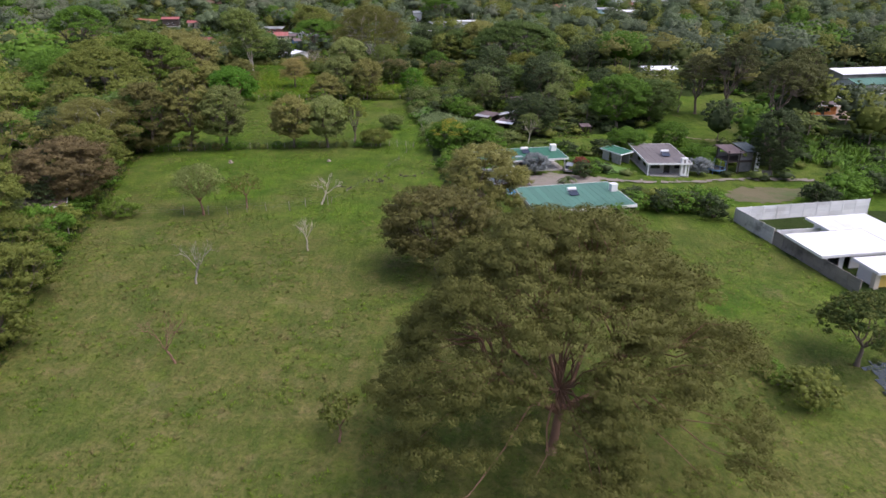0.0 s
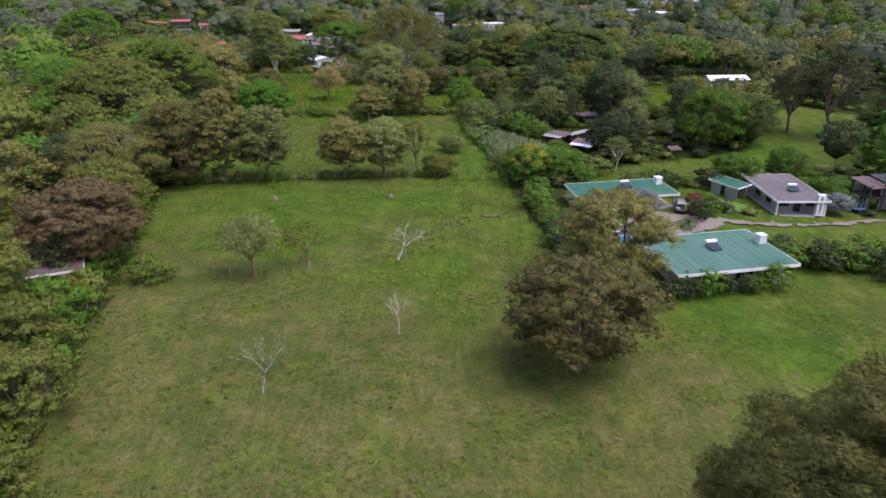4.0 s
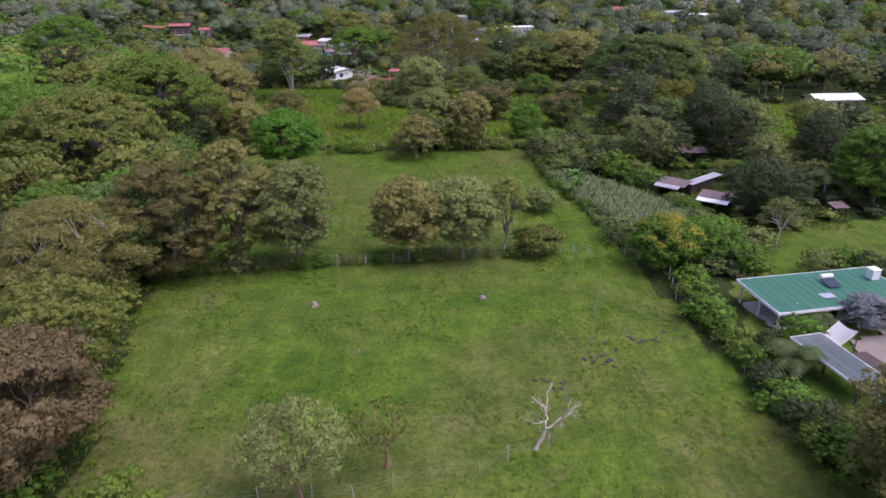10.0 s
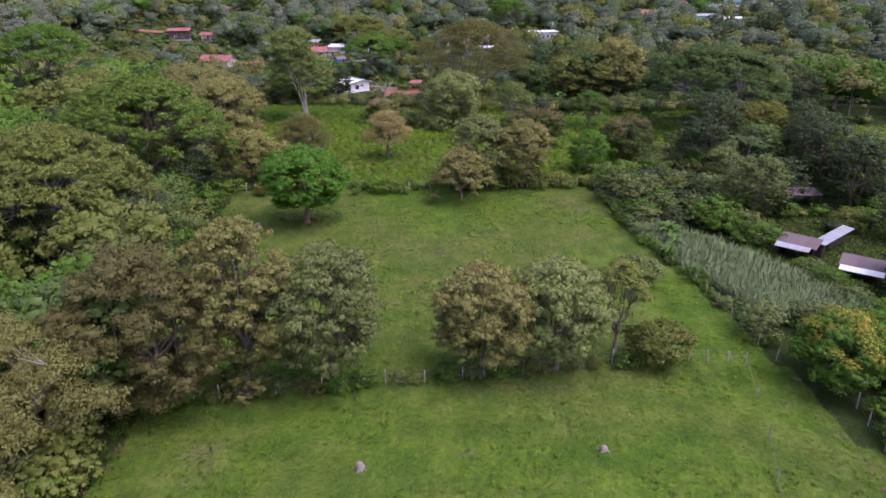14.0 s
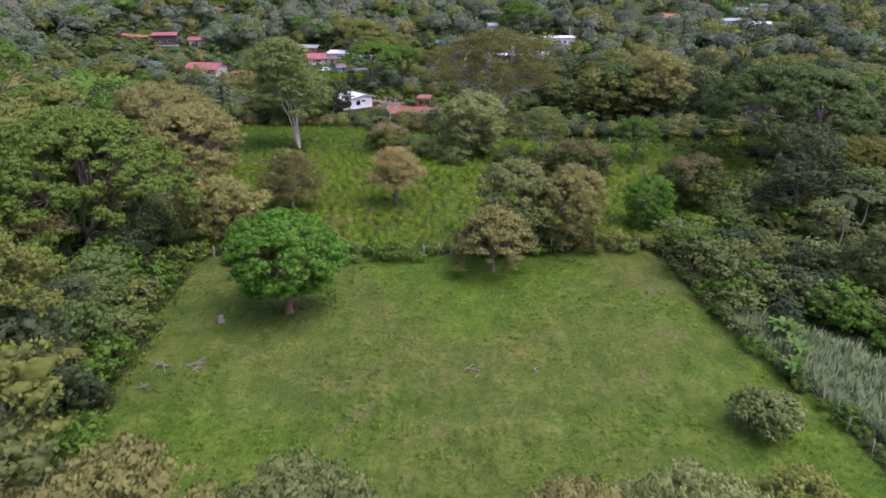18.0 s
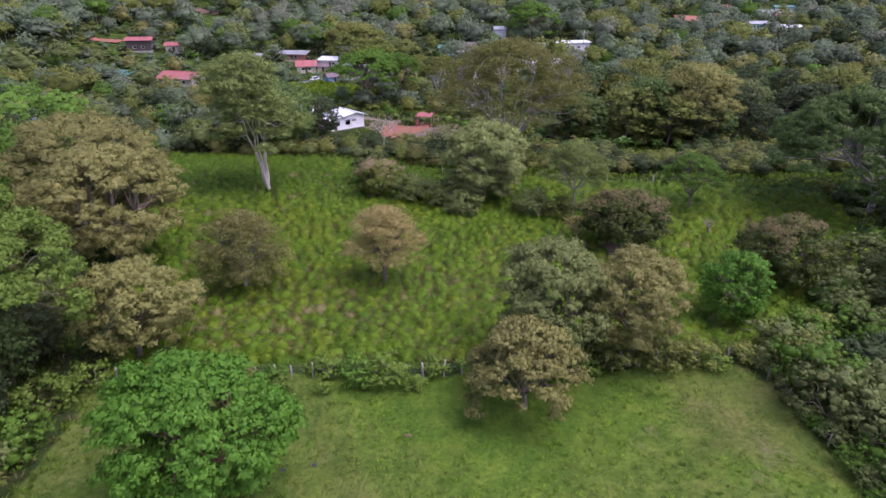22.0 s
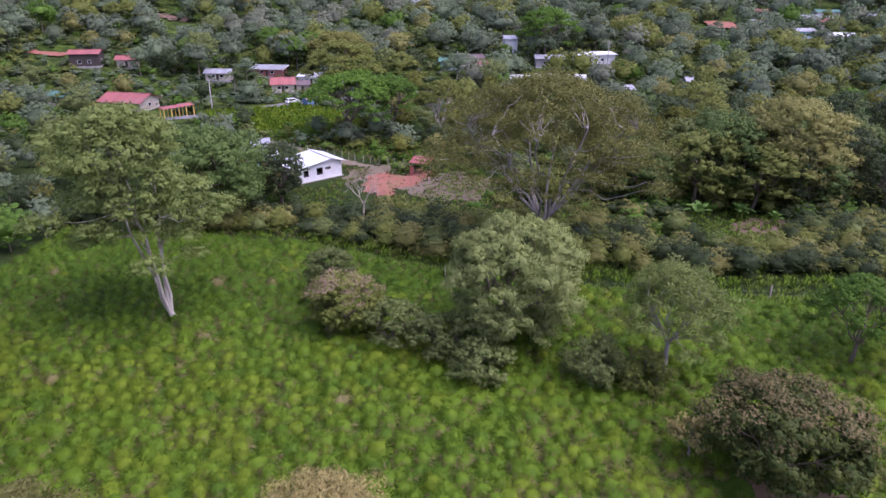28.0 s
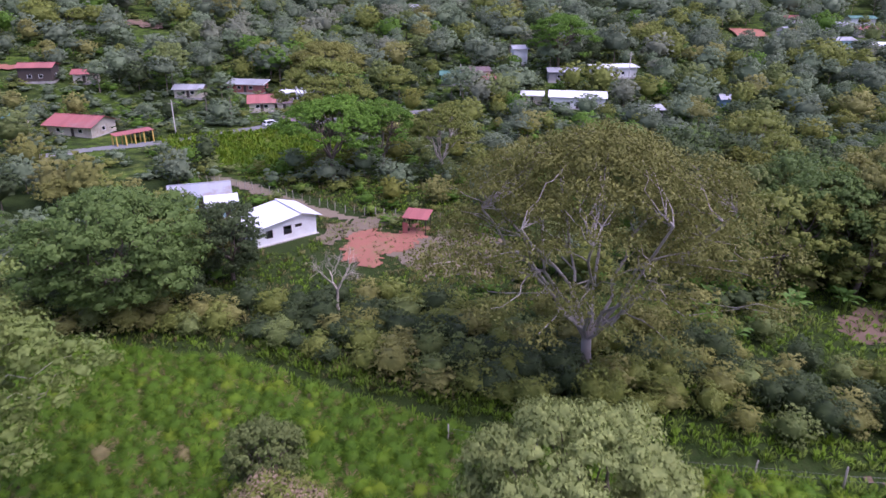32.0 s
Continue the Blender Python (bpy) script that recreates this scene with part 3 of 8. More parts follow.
def forked_tree(kind, x, y, h, r, leaf, label, seed, bark, stems, girth, low=0.3, n=48, rc=1.5, leaf_size=0.24, thick=0.9, flat=0.5, category="tree", split=0.03, spread=0.34, core=0.5, lean=0.0, wob=0.05):
    """A tree of several slim forked stems under a loose layered crown."""
    rng = np.random.default_rng(seed)
    root = base(kind, x, y)
    tagged(root, label, category)
    fork = np.array([rng.normal(0, 0.2), rng.normal(0, 0.2), h * split])
    child("trunk", mesh_np("trunk", *tubes([[(0, 0, -0.3, girth * 1.6), (0, 0, 0.2, girth * 1.25), (*(fork * 0.5), girth * 1.1), (*fork, girth)]], 8), [bark]), root)
    cl = []
    for i in range(n):
        u = (i + 0.5) / n
        az = i * 2.39996 + rng.uniform(-0.4, 0.4)
        s = low + (1 - low) * u ** 0.8
        wide = math.sin(math.pi * min(1.0, 0.30 + 0.68 * (s - low) / (1 - low))) ** 0.6
        rr = r * wide * rng.uniform(0.35, 0.95)
        cl.append((rr * math.cos(az) + lean * s, rr * math.sin(az), s * h - rc * 0.4 - 0.12 * rr, rc * rng.uniform(0.7, 1.35)))
    cl = np.array(cl)
    az = np.arctan2(cl[:, 1], cl[:, 0] - lean * cl[:, 2] / h)
    for g in range(stems):
        a = -math.pi + (g + 0.5) * 2 * math.pi / stems
        top = np.array([math.cos(a) * r * spread + lean * 0.76, math.sin(a) * r * spread, h * rng.uniform(0.68, 0.84)])
        stem = bent(rng, fork - [0, 0, 0.4], top, girth * min(0.8, 1.5 / math.sqrt(stems)), girth * 0.2, 9, wob)
        lines = [stem]
        for i in np.where(np.abs((az - a + math.pi) % (2 * math.pi) - math.pi) <= math.pi / stems)[0]:
            k = int(np.clip(np.searchsorted(stem[:, 2], cl[i, 2] - 2.2), 2, 8))
            lines.append(bent(rng, stem[k, :3], cl[i, :3] + [0, 0, 0.2], stem[k, 3] * 0.55, girth * 0.05, 6, 0.1))
        child("limb", mesh_np("limb", *tubes(lines, 5), [bark]), root)
    mid = np.array([0, 0, h * 0.5])
    sp = sprays(rng, cl, flat, 9, 0.44)
    v, q, nn = leaves(rng, sp, thick * 0.5 / leaf_size ** 2, leaf_size, 0.55, -0.5, slim=0.6, heart=mid, body=0.3, shell=0.6)
    if core:
        v, q, nn = joined3((v, q, nn), hearts(rng, sp, 0.5, 1, core, mid, 0.3, (0.7, 1.2)))
    child("crown", mesh_np("crown", v, q, [LEAF[leaf]], normals=nn), root)
    return root


def bare_tree(kind, x, y, h, r, label, seed, bark, leaf=None, girth=None, category="tree", group="", levels=3, dens=1.2, size=0.26):
    rng = np.random.default_rng(seed)
    root = base(kind, x, y, rng.uniform(0, 360))
    tagged(root, label, category, group)
    trunk, limbs = twigs(rng, h, r, girth or 0.02 * h, levels)
    child("trunk", mesh_np("trunk", *tubes([trunk], 7), [bark]), root)
    for lines in limbs:
        child("limb", mesh_np("limb", *tubes(lines, 4), [bark]), root)
    if leaf:
        tips = np.array([[*l[-1][:3], 0.10 * r + 0.15] for lines in limbs for l in lines[1:]])
        v, q, n = leaves(rng, tips, dens, size, 0.9, -0.8, heart=np.array([0, 0, h * 0.5]))
        child("crown", mesh_np("crown", v, q, [LEAF[leaf]], normals=n), root)
    return root


def palm(kind, x, y, h, n, length, label, seed, leaf="palm", category="palm", trunk=0.16, group="", lean=0.0):
    rng = np.random.default_rng(seed)
    root = base(kind, x, y)
    tagged(root, label, category, group)
    top = np.array([lean, rng.normal(0, 0.02 * h), h])
    v, q = tubes([np.concatenate([[[0, 0, -0.3, trunk * 1.6]], bent(rng, (0, 0, 0.1), top, trunk * 1.2, trunk * 0.8, 7, 0.03)])], 8)
    child("trunk", mesh_np("trunk", v, q, [DEADWOOD]), root)
    for i in range(n):
        az = i * 2.39996
        el = rng.uniform(0.2, 1.25)
        s = np.linspace(0, 1, 8)
        reach = length * rng.uniform(0.85, 1.1)
        hx = reach * (s * math.cos(el) + 0.12 * s * s)
        hz = reach * (s * math.sin(el) - 0.75 * s * s)
        rib = np.stack([top[0] + hx * math.cos(az), top[1] + hx * math.sin(az), top[2] + hz], 1)
        out = np.array([-math.sin(az), math.cos(az), 0])
        V, Q, c = [], [], 0
        for j in range(1, 8):
            for sgn in (-1, 1):
                for m in (0.0, 0.5):
                    p = rib[j - 1] + (rib[j] - rib[j - 1]) * m
                    w = length * 0.26 * math.sin(math.pi * min(0.95, 0.15 + 0.8 * (j + m) / 8))
                    fwd = (rib[j] - rib[j - 1]) * 0.5
                    tip = p + out * sgn * w + fwd * 1.2 - np.array([0, 0, 0.35 * w])
                    V += [p, p + fwd, tip, tip - fwd * 0.2]
                    Q.append([c, c + 1, c + 2, c + 3])
                    c += 4
        vv, qq = tubes([np.concatenate([rib, np.full((8, 1), 0.03)], 1)], 3)
        child("frond", mesh_np("frond", *joined((np.array(V), np.array(Q)), (vv, qq)), [LEAF[leaf]]), root)
    return root


def banana(x, y, h, label, seed, kind="banana_plant", group="", stems=3):
    rng = np.random.default_rng(seed)
    root = base(kind, x, y, rng.uniform(0, 360))
    tagged(root, label, "banana plant", group)
    for s in range(stems):
        ox, oy = rng.normal(0, 0.5, 2)
        hh = h * rng.uniform(0.35, 0.5)
        v, q = tubes([[(ox, oy, -0.1, 0.16), (ox, oy, hh * 0.5, 0.13), (ox, oy, hh, 0.08)]], 6)
        child("stem", mesh_np("stem", v, q, [LEAF["lime"]]), root)
        for i in range(6):
            az, el = i * 2.4 + s, rng.uniform(0.5, 1.3)
            L = h * rng.uniform(0.5, 0.7)
            u = np.linspace(0, 1, 6)
            hx, hz = L * u * math.cos(el), L * (u * math.sin(el) - 0.45 * u * u)
            mid = np.stack([ox + hx * math.cos(az), oy + hx * math.sin(az), hh + hz], 1)
            w = 0.28 * np.sin(np.pi * (0.08 + 0.84 * u))[:, None] * h / 3.5
            side = np.array([-math.sin(az), math.cos(az), 0.25])
            side2 = np.array([math.sin(az), -math.cos(az), 0.25])
            V = np.concatenate([mid + side * w, mid, mid + side2 * w])
            Q = [[k, k + 1, 6 + k + 1, 6 + k] for k in range(5)] + [[6 + k, 7 + k, 13 + k, 12 + k] for k in range(5)]
            child("leaf", mesh_np("leaf", V, np.array(Q), [LEAF["banana"]]), root)
    return root


# ---- ground ----
def ground_mat():
    m, t, p = mat_nodes("ground_cover")
    at = t.nodes.new("ShaderNodeAttribute")
    at.attribute_name = "cover"
    sep = t.nodes.new("ShaderNodeSeparateColor")
    t.links.new(at.outputs["Color"], sep.inputs[0])
    wide, mid, fine, tiny = noise_of(t, 0.035, 4.0, distort=0.6), noise_of(t, 0.35, 4.0), noise_of(t, 2.2, 3.0), noise_of(t, 9.0, 2.0)
    fresh = ramp(t, mid, [(0.30, (0.056, 0.112, 0.010)), (0.52, (0.104, 0.178, 0.017)), (0.72, (0.160, 0.230, 0.028))])
    dry = ramp(t, mid, [(0.30, (0.098, 0.116, 0.027)), (0.55, (0.158, 0.154, 0.046)), (0.75, (0.225, 0.184, 0.080))])
    dryness = node(t, "ShaderNodeMath")
    dryness.operation = "ADD"
    t.links.new(wide, dryness.inputs[0])
    t.links.new(sep.outputs[2], dryness.inputs[1])
    pasture = mix(t, ramp(t, dryness.outputs[0], [(0.42, (0, 0, 0)), (0.72, (1, 1, 1))]), fresh, dry)
    streak = t.nodes.new("ShaderNodeTexNoise")
    tc, mp = t.nodes.new("ShaderNodeTexCoord"), t.nodes.new("ShaderNodeMapping")
    mp.inputs["Scale"].default_value, mp.inputs["Rotation"].default_value = (1.6, 0.35, 1.0), (0, 0, 0.5)
    t.links.new(tc.outputs["Object"], mp.inputs[0])
    t.links.new(mp.outputs[0], streak.inputs["Vector"])
    streak.inputs["Scale"].default_value, streak.inputs["Detail"].default_value = 0.8, 3.0
    pasture = mix(t, ramp(t, streak.outputs["Fac"], [(0.35, (0.55, 0.55, 0.55)), (0.55, (0, 0, 0))]), pasture, mix(t, 0.55, pasture, (0.03, 0.075, 0.01)))
    pasture = mix(t, ramp(t, fine, [(0.30, (0.62, 0.62, 0.62)), (0.60, (0, 0, 0))]), pasture, (0.038, 0.070, 0.012))
    damp = ramp(t, noise_of(t, 0.11, 3.0, distort=0.8), [(0.36, (0.5, 0.5, 0.5)), (0.52, (0, 0, 0))])
    pasture = mix(t, damp, pasture, mix(t, 0.65, pasture, (0.030, 0.080, 0.010)))
    pale = ramp(t, noise_of(t, 0.19, 4.0, rough=0.7), [(0.53, (0, 0, 0)), (0.70, (0.45, 0.45, 0.45))])
    pasture = mix(t, pale, pasture, (0.150, 0.196, 0.030))
    weeds = mix(t, 1.0, ramp(t, noise_of(t, 0.16, 3.0), [(0.60, (0, 0, 0)), (0.70, (1, 1, 1))]), ramp(t, fine, [(0.42, (0, 0, 0)), (0.55, (1, 1, 1))]), "MULTIPLY")
    pasture = mix(t, weeds, pasture, (0.140, 0.140, 0.052))
    floor_ = mix(t, mid, (0.018, 0.034, 0.009), (0.046, 0.070, 0.016))
    floor_ = mix(t, ramp(t, fine, [(0.50, (0, 0, 0)), (0.8, (0.7, 0.7, 0.7))]), floor_, (0.050, 0.044, 0.022))
    under = mix(t, fine, (0.042, 0.084, 0.009), (0.074, 0.134, 0.013))
    edge = node(t, "ShaderNodeMath")
    edge.operation = "ADD"
    t.links.new(sep.outputs[0], edge.inputs[0])
    e2 = node(t, "ShaderNodeMapRange", To_Min=-0.35, To_Max=0.35)
    t.links.new(mid, e2.inputs[0])
    t.links.new(e2.outputs[0], edge.inputs[1])
    mask = ramp(t, edge.outputs[0], [(0.40, (0, 0, 0)), (0.60, (1, 1, 1))])
    col = mix(t, mask, floor_, pasture)
    col = mix(t, sep.outputs[1], col, under)
    t.links.new(mix(t, ramp(t, tiny, [(0.3, (0.45, 0.45, 0.45)), (0.6, (0, 0, 0))]), col, mix(t, 0.5, col, (0.02, 0.04, 0.01))), p.inputs["Base Color"])
    p.inputs["Roughness"].default_value = 0.9
    p.inputs["Specular IOR Level"].default_value = 0.05
    b1 = node(t, "ShaderNodeBump", Strength=0.8, Distance=0.25)
    t.links.new(fine, b1.inputs["Height"])
    b2 = node(t, "ShaderNodeBump", Strength=0.7, Distance=0.10)
    t.links.new(tiny, b2.inputs["Height"])
    t.links.new(b1.outputs[0], b2.inputs["Normal"])
    t.links.new(b2.outputs[0], p.inputs["Normal"])
    return m


def spaced(a, b, step, far, growth=1.16):
    """Even steps from a to b, and widening ones out to far on both sides."""
    mid = list(np.arange(a, b + 0.01, step))
    lo, hi, s = [a], [b], step
    while hi[-1] < far:
        s *= growth
        hi.append(hi[-1] + s)
        lo.append(lo[-1] - s)
    return np.array(lo[:0:-1] + mid + hi[1:])


def build_ground():
    gx, gy = spaced(-120, 110, 1.5, 2500), spaced(0, 420, 1.5, 2800)
    X, Y = np.meshgrid(gx, gy)
    Z = terrain(X, Y)
    rough = np.array([noise.noise((x * 0.07, y * 0.07, 0)) * 0.28 + noise.noise((x * 0.3, y * 0.3, 4)) * 0.09 for x, y in zip(X.ravel(), Y.ravel())]).reshape(X.shape)
    near = (np.abs(X) < 200) & (Y > -100) & (Y < 600)
    Z = Z + np.where(near, rough - 0.05, -0.05)
    # a low swale that crosses the pasture
    Z -= 0.35 * np.exp(-(to_line(X, Y, [(-40, 78), (-22, 88), (-12, 96), (-2, 108)]) / 2.2) ** 2)
    nx, ny = len(gx), len(gy)
    i, j = np.meshgrid(np.arange(ny - 1), np.arange(nx - 1), indexing="ij")
    a = i * nx + j
    q = np.stack([a, a + 1, a + nx + 1, a + nx], -1).reshape(-1, 4)
    me = mesh_np("ground", np.stack([X, Y, Z], -1).reshape(-1, 3), q, [ground_mat()])
    grass = inside(X, Y, PASTURE) | inside(X, Y, LAWN_R) | inside(X, Y, BRIGHT_FIELD) | inside(X, Y, GARDENS) | inside(X, Y, EAST_FIELD)
    tuss = inside(X, Y, TUSSOCK)
    dry = 0.42 * (1 - sm(60, 112, Y + 0.5 * (X + 20))) + 0.10 * sm(-16, -4, X) * (1 - sm(150, 165, Y)) - 0.22 * sm(104, 124, Y) - 0.16 * sm(8, 20, X)
    bare = np.clip(dry, 0, 1)
    grass = np.maximum(grass, 0.46 * sm(335, 350, Y))   # gardens and rough grass among the far houses
    col = np.zeros((ny * nx, 4), np.float32)
    col[:, 0], col[:, 1], col[:, 2], col[:, 3] = grass.ravel(), tuss.ravel(), bare.ravel(), 1
    at = me.attributes.new("cover", "FLOAT_COLOR", "POINT")
    at.data.foreach_set("color", col.ravel())
    tagged(new("ground", me), "uneven green pasture and dark woodland floor", "ground", kind="structure")


build_ground()


def sheet(name, outline, material, label, lift=0.06, step=0.6, kind="structure", category="", ragged=0.5, dome=0.0):
    """A patch of other ground with a ragged edge, lying on the terrain."""
    xs, ys = [p[0] for p in outline], [p[1] for p in outline]
    gx, gy = np.arange(min(xs) - 1, max(xs) + 1, step), np.arange(min(ys) - 1, max(ys) + 1, step)
    X, Y = np.meshgrid(gx, gy)
    jx = np.array([noise.noise((x * 0.35, y * 0.35, 7)) for x, y in zip(X.ravel(), Y.ravel())]).reshape(X.shape) * ragged * 2
    jy = np.array([noise.noise((x * 0.35, y * 0.35, 17)) for x, y in zip(X.ravel(), Y.ravel())]).reshape(X.shape) * ragged * 2
    wave = np.array([noise.noise((x * 0.9, y * 0.9, 27)) + 0.6 * noise.noise((x * 2.3, y * 2.3, 37)) for x, y in zip(X.ravel(), Y.ravel())]).reshape(X.shape)
    ins = inside(X, Y, outline) & (to_line(X, Y, outline + outline[:1]) > ragged * 2.4 * (wave + 0.45))
    PX, PY = X + jx, Y + jy
    rough = np.array([noise.noise((x * 0.07, y * 0.07, 0)) * 0.28 + noise.noise((x * 0.3, y * 0.3, 4)) * 0.09 for x, y in zip(PX.ravel(), PY.ravel())]).reshape(X.shape)
    Z = terrain(PX, PY) + rough - 0.05 + lift + dome
    nx = len(gx)
    i, j = np.meshgrid(np.arange(len(gy) - 1), np.arange(nx - 1), indexing="ij")
    keep = ins[:-1, :-1] & ins[1:, :-1] & ins[:-1, 1:] & ins[1:, 1:]
    a = (i * nx + j)[keep]
    q = np.stack([a, a + 1, a + nx + 1, a + nx], -1)
    used, inv = np.unique(q, return_inverse=True)
    v = np.stack([PX, PY, Z], -1).reshape(-1, 3)[used]
    return tagged(new(name, mesh_np(name, v, inv.reshape(-1, 4), [material])), label, category or name, kind=kind)


def strip(line, w):
    """The outline of a band of width w along a line."""
    p = np.array(line, float)
    d = np.gradient(p, axis=0)
    d /= np.linalg.norm(d, axis=1, keepdims=True)
    s = np.stack([-d[:, 1], d[:, 0]], 1) * w / 2
    return [tuple(a) for a in np.concatenate([p + s, (p - s)[::-1]])]


sheet("gravel_drive", [(14, 125), (20, 129), (40, 124), (60, 129), (72, 128), (72, 124.5), (58, 125), (40, 121), (30, 122), (26, 118), (20, 116), (14, 118)], GRAVEL, "pale gravel driveway between the houses", category="driveway", lift=0.2)
sheet("dirt_yard", [(50, 113), (57, 111), (66, 115), (68, 122), (56, 122.6), (50, 119)], rough_mat("dry_yard", (0.105, 0.092, 0.044), (0.150, 0.128, 0.066), 0.3, 0.95, 0.5, 6, stain=(0.075, 0.105, 0.026)), "patch of dry brown yard grass and earth", category="ground")
sheet("dirt_path", strip([(52, 163.5), (57, 162.5), (63, 159), (72, 156)], 2.6), PINKSOIL, "short curved dirt path across grass", category="path")
sheet("village_road", strip([(-230, 455), (-180, 430), (-140, 356), (-122, 370), (-108, 381.5), (-89, 398), (-70, 410), (-40, 425)][2:], 6.0), ASPHALT, "narrow worn grey asphalt road", lift=0.1, category="road", ragged=0.25)
RUBBLE = rough_mat("weedy_rubble", (0.125, 0.100, 0.060), (0.190, 0.150, 0.100), 0.35, 0.95, 0.6, 6, stain=(0.095, 0.120, 0.030))
sheet("dirt_lane", strip([(-88, 350), (-80, 343), (-72, 337), (-62, 328), (-55, 323)], 5.0), RUBBLE, "brown dirt lane beside the white house", lift=0.09, category="lane")
sheet("red_soil_patch", [(-57.5, 312), (-56, 319), (-52, 321), (-49.5, 319.5), (-46.5, 323), (-42.5, 320.5), (-44.5, 314), (-48, 309.5), (-50.5, 304.5), (-55, 306)], REDSOIL, "bare orange-red clay building plot", lift=0.14, category="soil", ragged=0.6, step=0.45)
sheet("dry_soil_patch", [(-47, 319), (-38, 324), (-29, 315), (-34, 302), (-45, 301), (-51, 309)], RUBBLE, "dry weedy rubble-strewn earth", lift=0.09, category="soil", ragged=0.9)
sheet("dry_soil_patch", [(-63, 314), (-60, 323.5), (-52, 329), (-46, 327), (-48, 321), (-53, 317), (-57, 311)], RUBBLE, "heaped grey-brown earth beside the house", lift=0.10, category="soil", ragged=0.9)
sheet("brown_soil_patch", [(1, 284), (15, 283), (18, 293), (8, 296), (2, 291)], BROWNSOIL, "bare brown earth below banana plants", category="soil")
sheet("red_soil_bank", [(80, 524), (94, 524), (98, 542), (82, 546)], REDSOIL, "distant orange-red cut bank", lift=1.0, category="soil")
sheet("red_soil_bank", [(-184, 426), (-170, 425), (-168, 431), (-184, 432)], REDSOIL, "distant orange-red terrace above houses", lift=0.6, category="soil")
sheet("red_soil_bank", [(-172, 486), (-146, 486), (-146, 499), (-172, 500)], BROWNSOIL, "bare reddish slope among hillside trees", lift=0.6, category="soil", ragged=1.6)
sheet("parking_yard", [(102, 180), (116, 174), (128, 186), (124, 204), (112, 200)], PINKSOIL, "bare earth parking yard beside the stores", category="yard")
sheet("pond", [(41, 54), (44, 51), (50, 53), (51, 59), (46, 62), (42, 60)], WATER, "small muddy pasture pond", lift=0.08, category="pond", step=0.8)
sheet("cattle_track", strip([(-3.5, 145), (-2.2, 138), (-2.6, 131), (-4.2, 124)], 0.6), BROWNSOIL, "narrow brown cattle track in grass", category="track", step=0.35, ragged=0.12, lift=0.035)
sheet("bare_corner", [(-4.2, 147.5), (-1.8, 147), (-1.4, 143.2), (-3.4, 143)], BROWNSOIL, "trodden earth at the fence corner", category="soil", step=0.6, lift=0.04)
sheet("ditch_bed", strip(DITCH, 1.1), BROWNSOIL, "narrow muddy reddish ditch bed", category="ditch", step=0.5, ragged=0.2, lift=0.12)
sheet("puddle", strip([(-54, 186.5), (-51, 187.3), (-48.5, 188)], 0.9), WATER, "narrow muddy puddle in grass", category="puddle", step=0.35, ragged=0.15, lift=0.05)
sheet("puddle", strip([(-43.5, 191.5), (-40.5, 192.3), (-38.5, 192.6)], 0.7), BROWNSOIL, "narrow muddy rut in grass", category="puddle", step=0.35, ragged=0.15, lift=0.05)
sheet("lawn", [(28, 128), (37, 127.5), (38, 133), (33, 137), (28, 135)], rough_mat("lawn_grass", (0.075, 0.165, 0.022), (0.115, 0.215, 0.034), 0.5, 0.9, 0.6, 6), "small bright green garden lawn", category="lawn", lift=0.14)
sheet("lawn", [(49, 84), (54, 97), (75, 104), (78, 96), (62, 94), (56, 91)], rough_mat("yard_grass", (0.090, 0.190, 0.026), (0.135, 0.245, 0.040), 0.5, 0.9, 0.6, 6), "mown green yard inside the white wall", category="lawn", lift=0.16)

sheet("bare_soil", [(-20.5, 229), (-18, 226.8), (-13.5, 227), (-11.5, 229), (-12, 234), (-19, 234)], DARKSOIL, "trodden dark earth under the flushing tree", category="soil", step=0.4, lift=0.08)


# ---- buildings ----
KEEP_CLEAR = []          # (x, y, radius) where woods leave room


def clear(x, y, r, corridor=0.0):
    """Keep trees off a place, and off the way from it towards the pasture."""
    KEEP_CLEAR.append((x, y, r))
    d = np.array([-40.0 - x, 215.0 - y])
    d /= np.linalg.norm(d)
    s = r
    while s < corridor:
        KEEP_CLEAR.append((x + d[0] * s, y + d[1] * s, r * 0.9))
        s += r
    return x, y


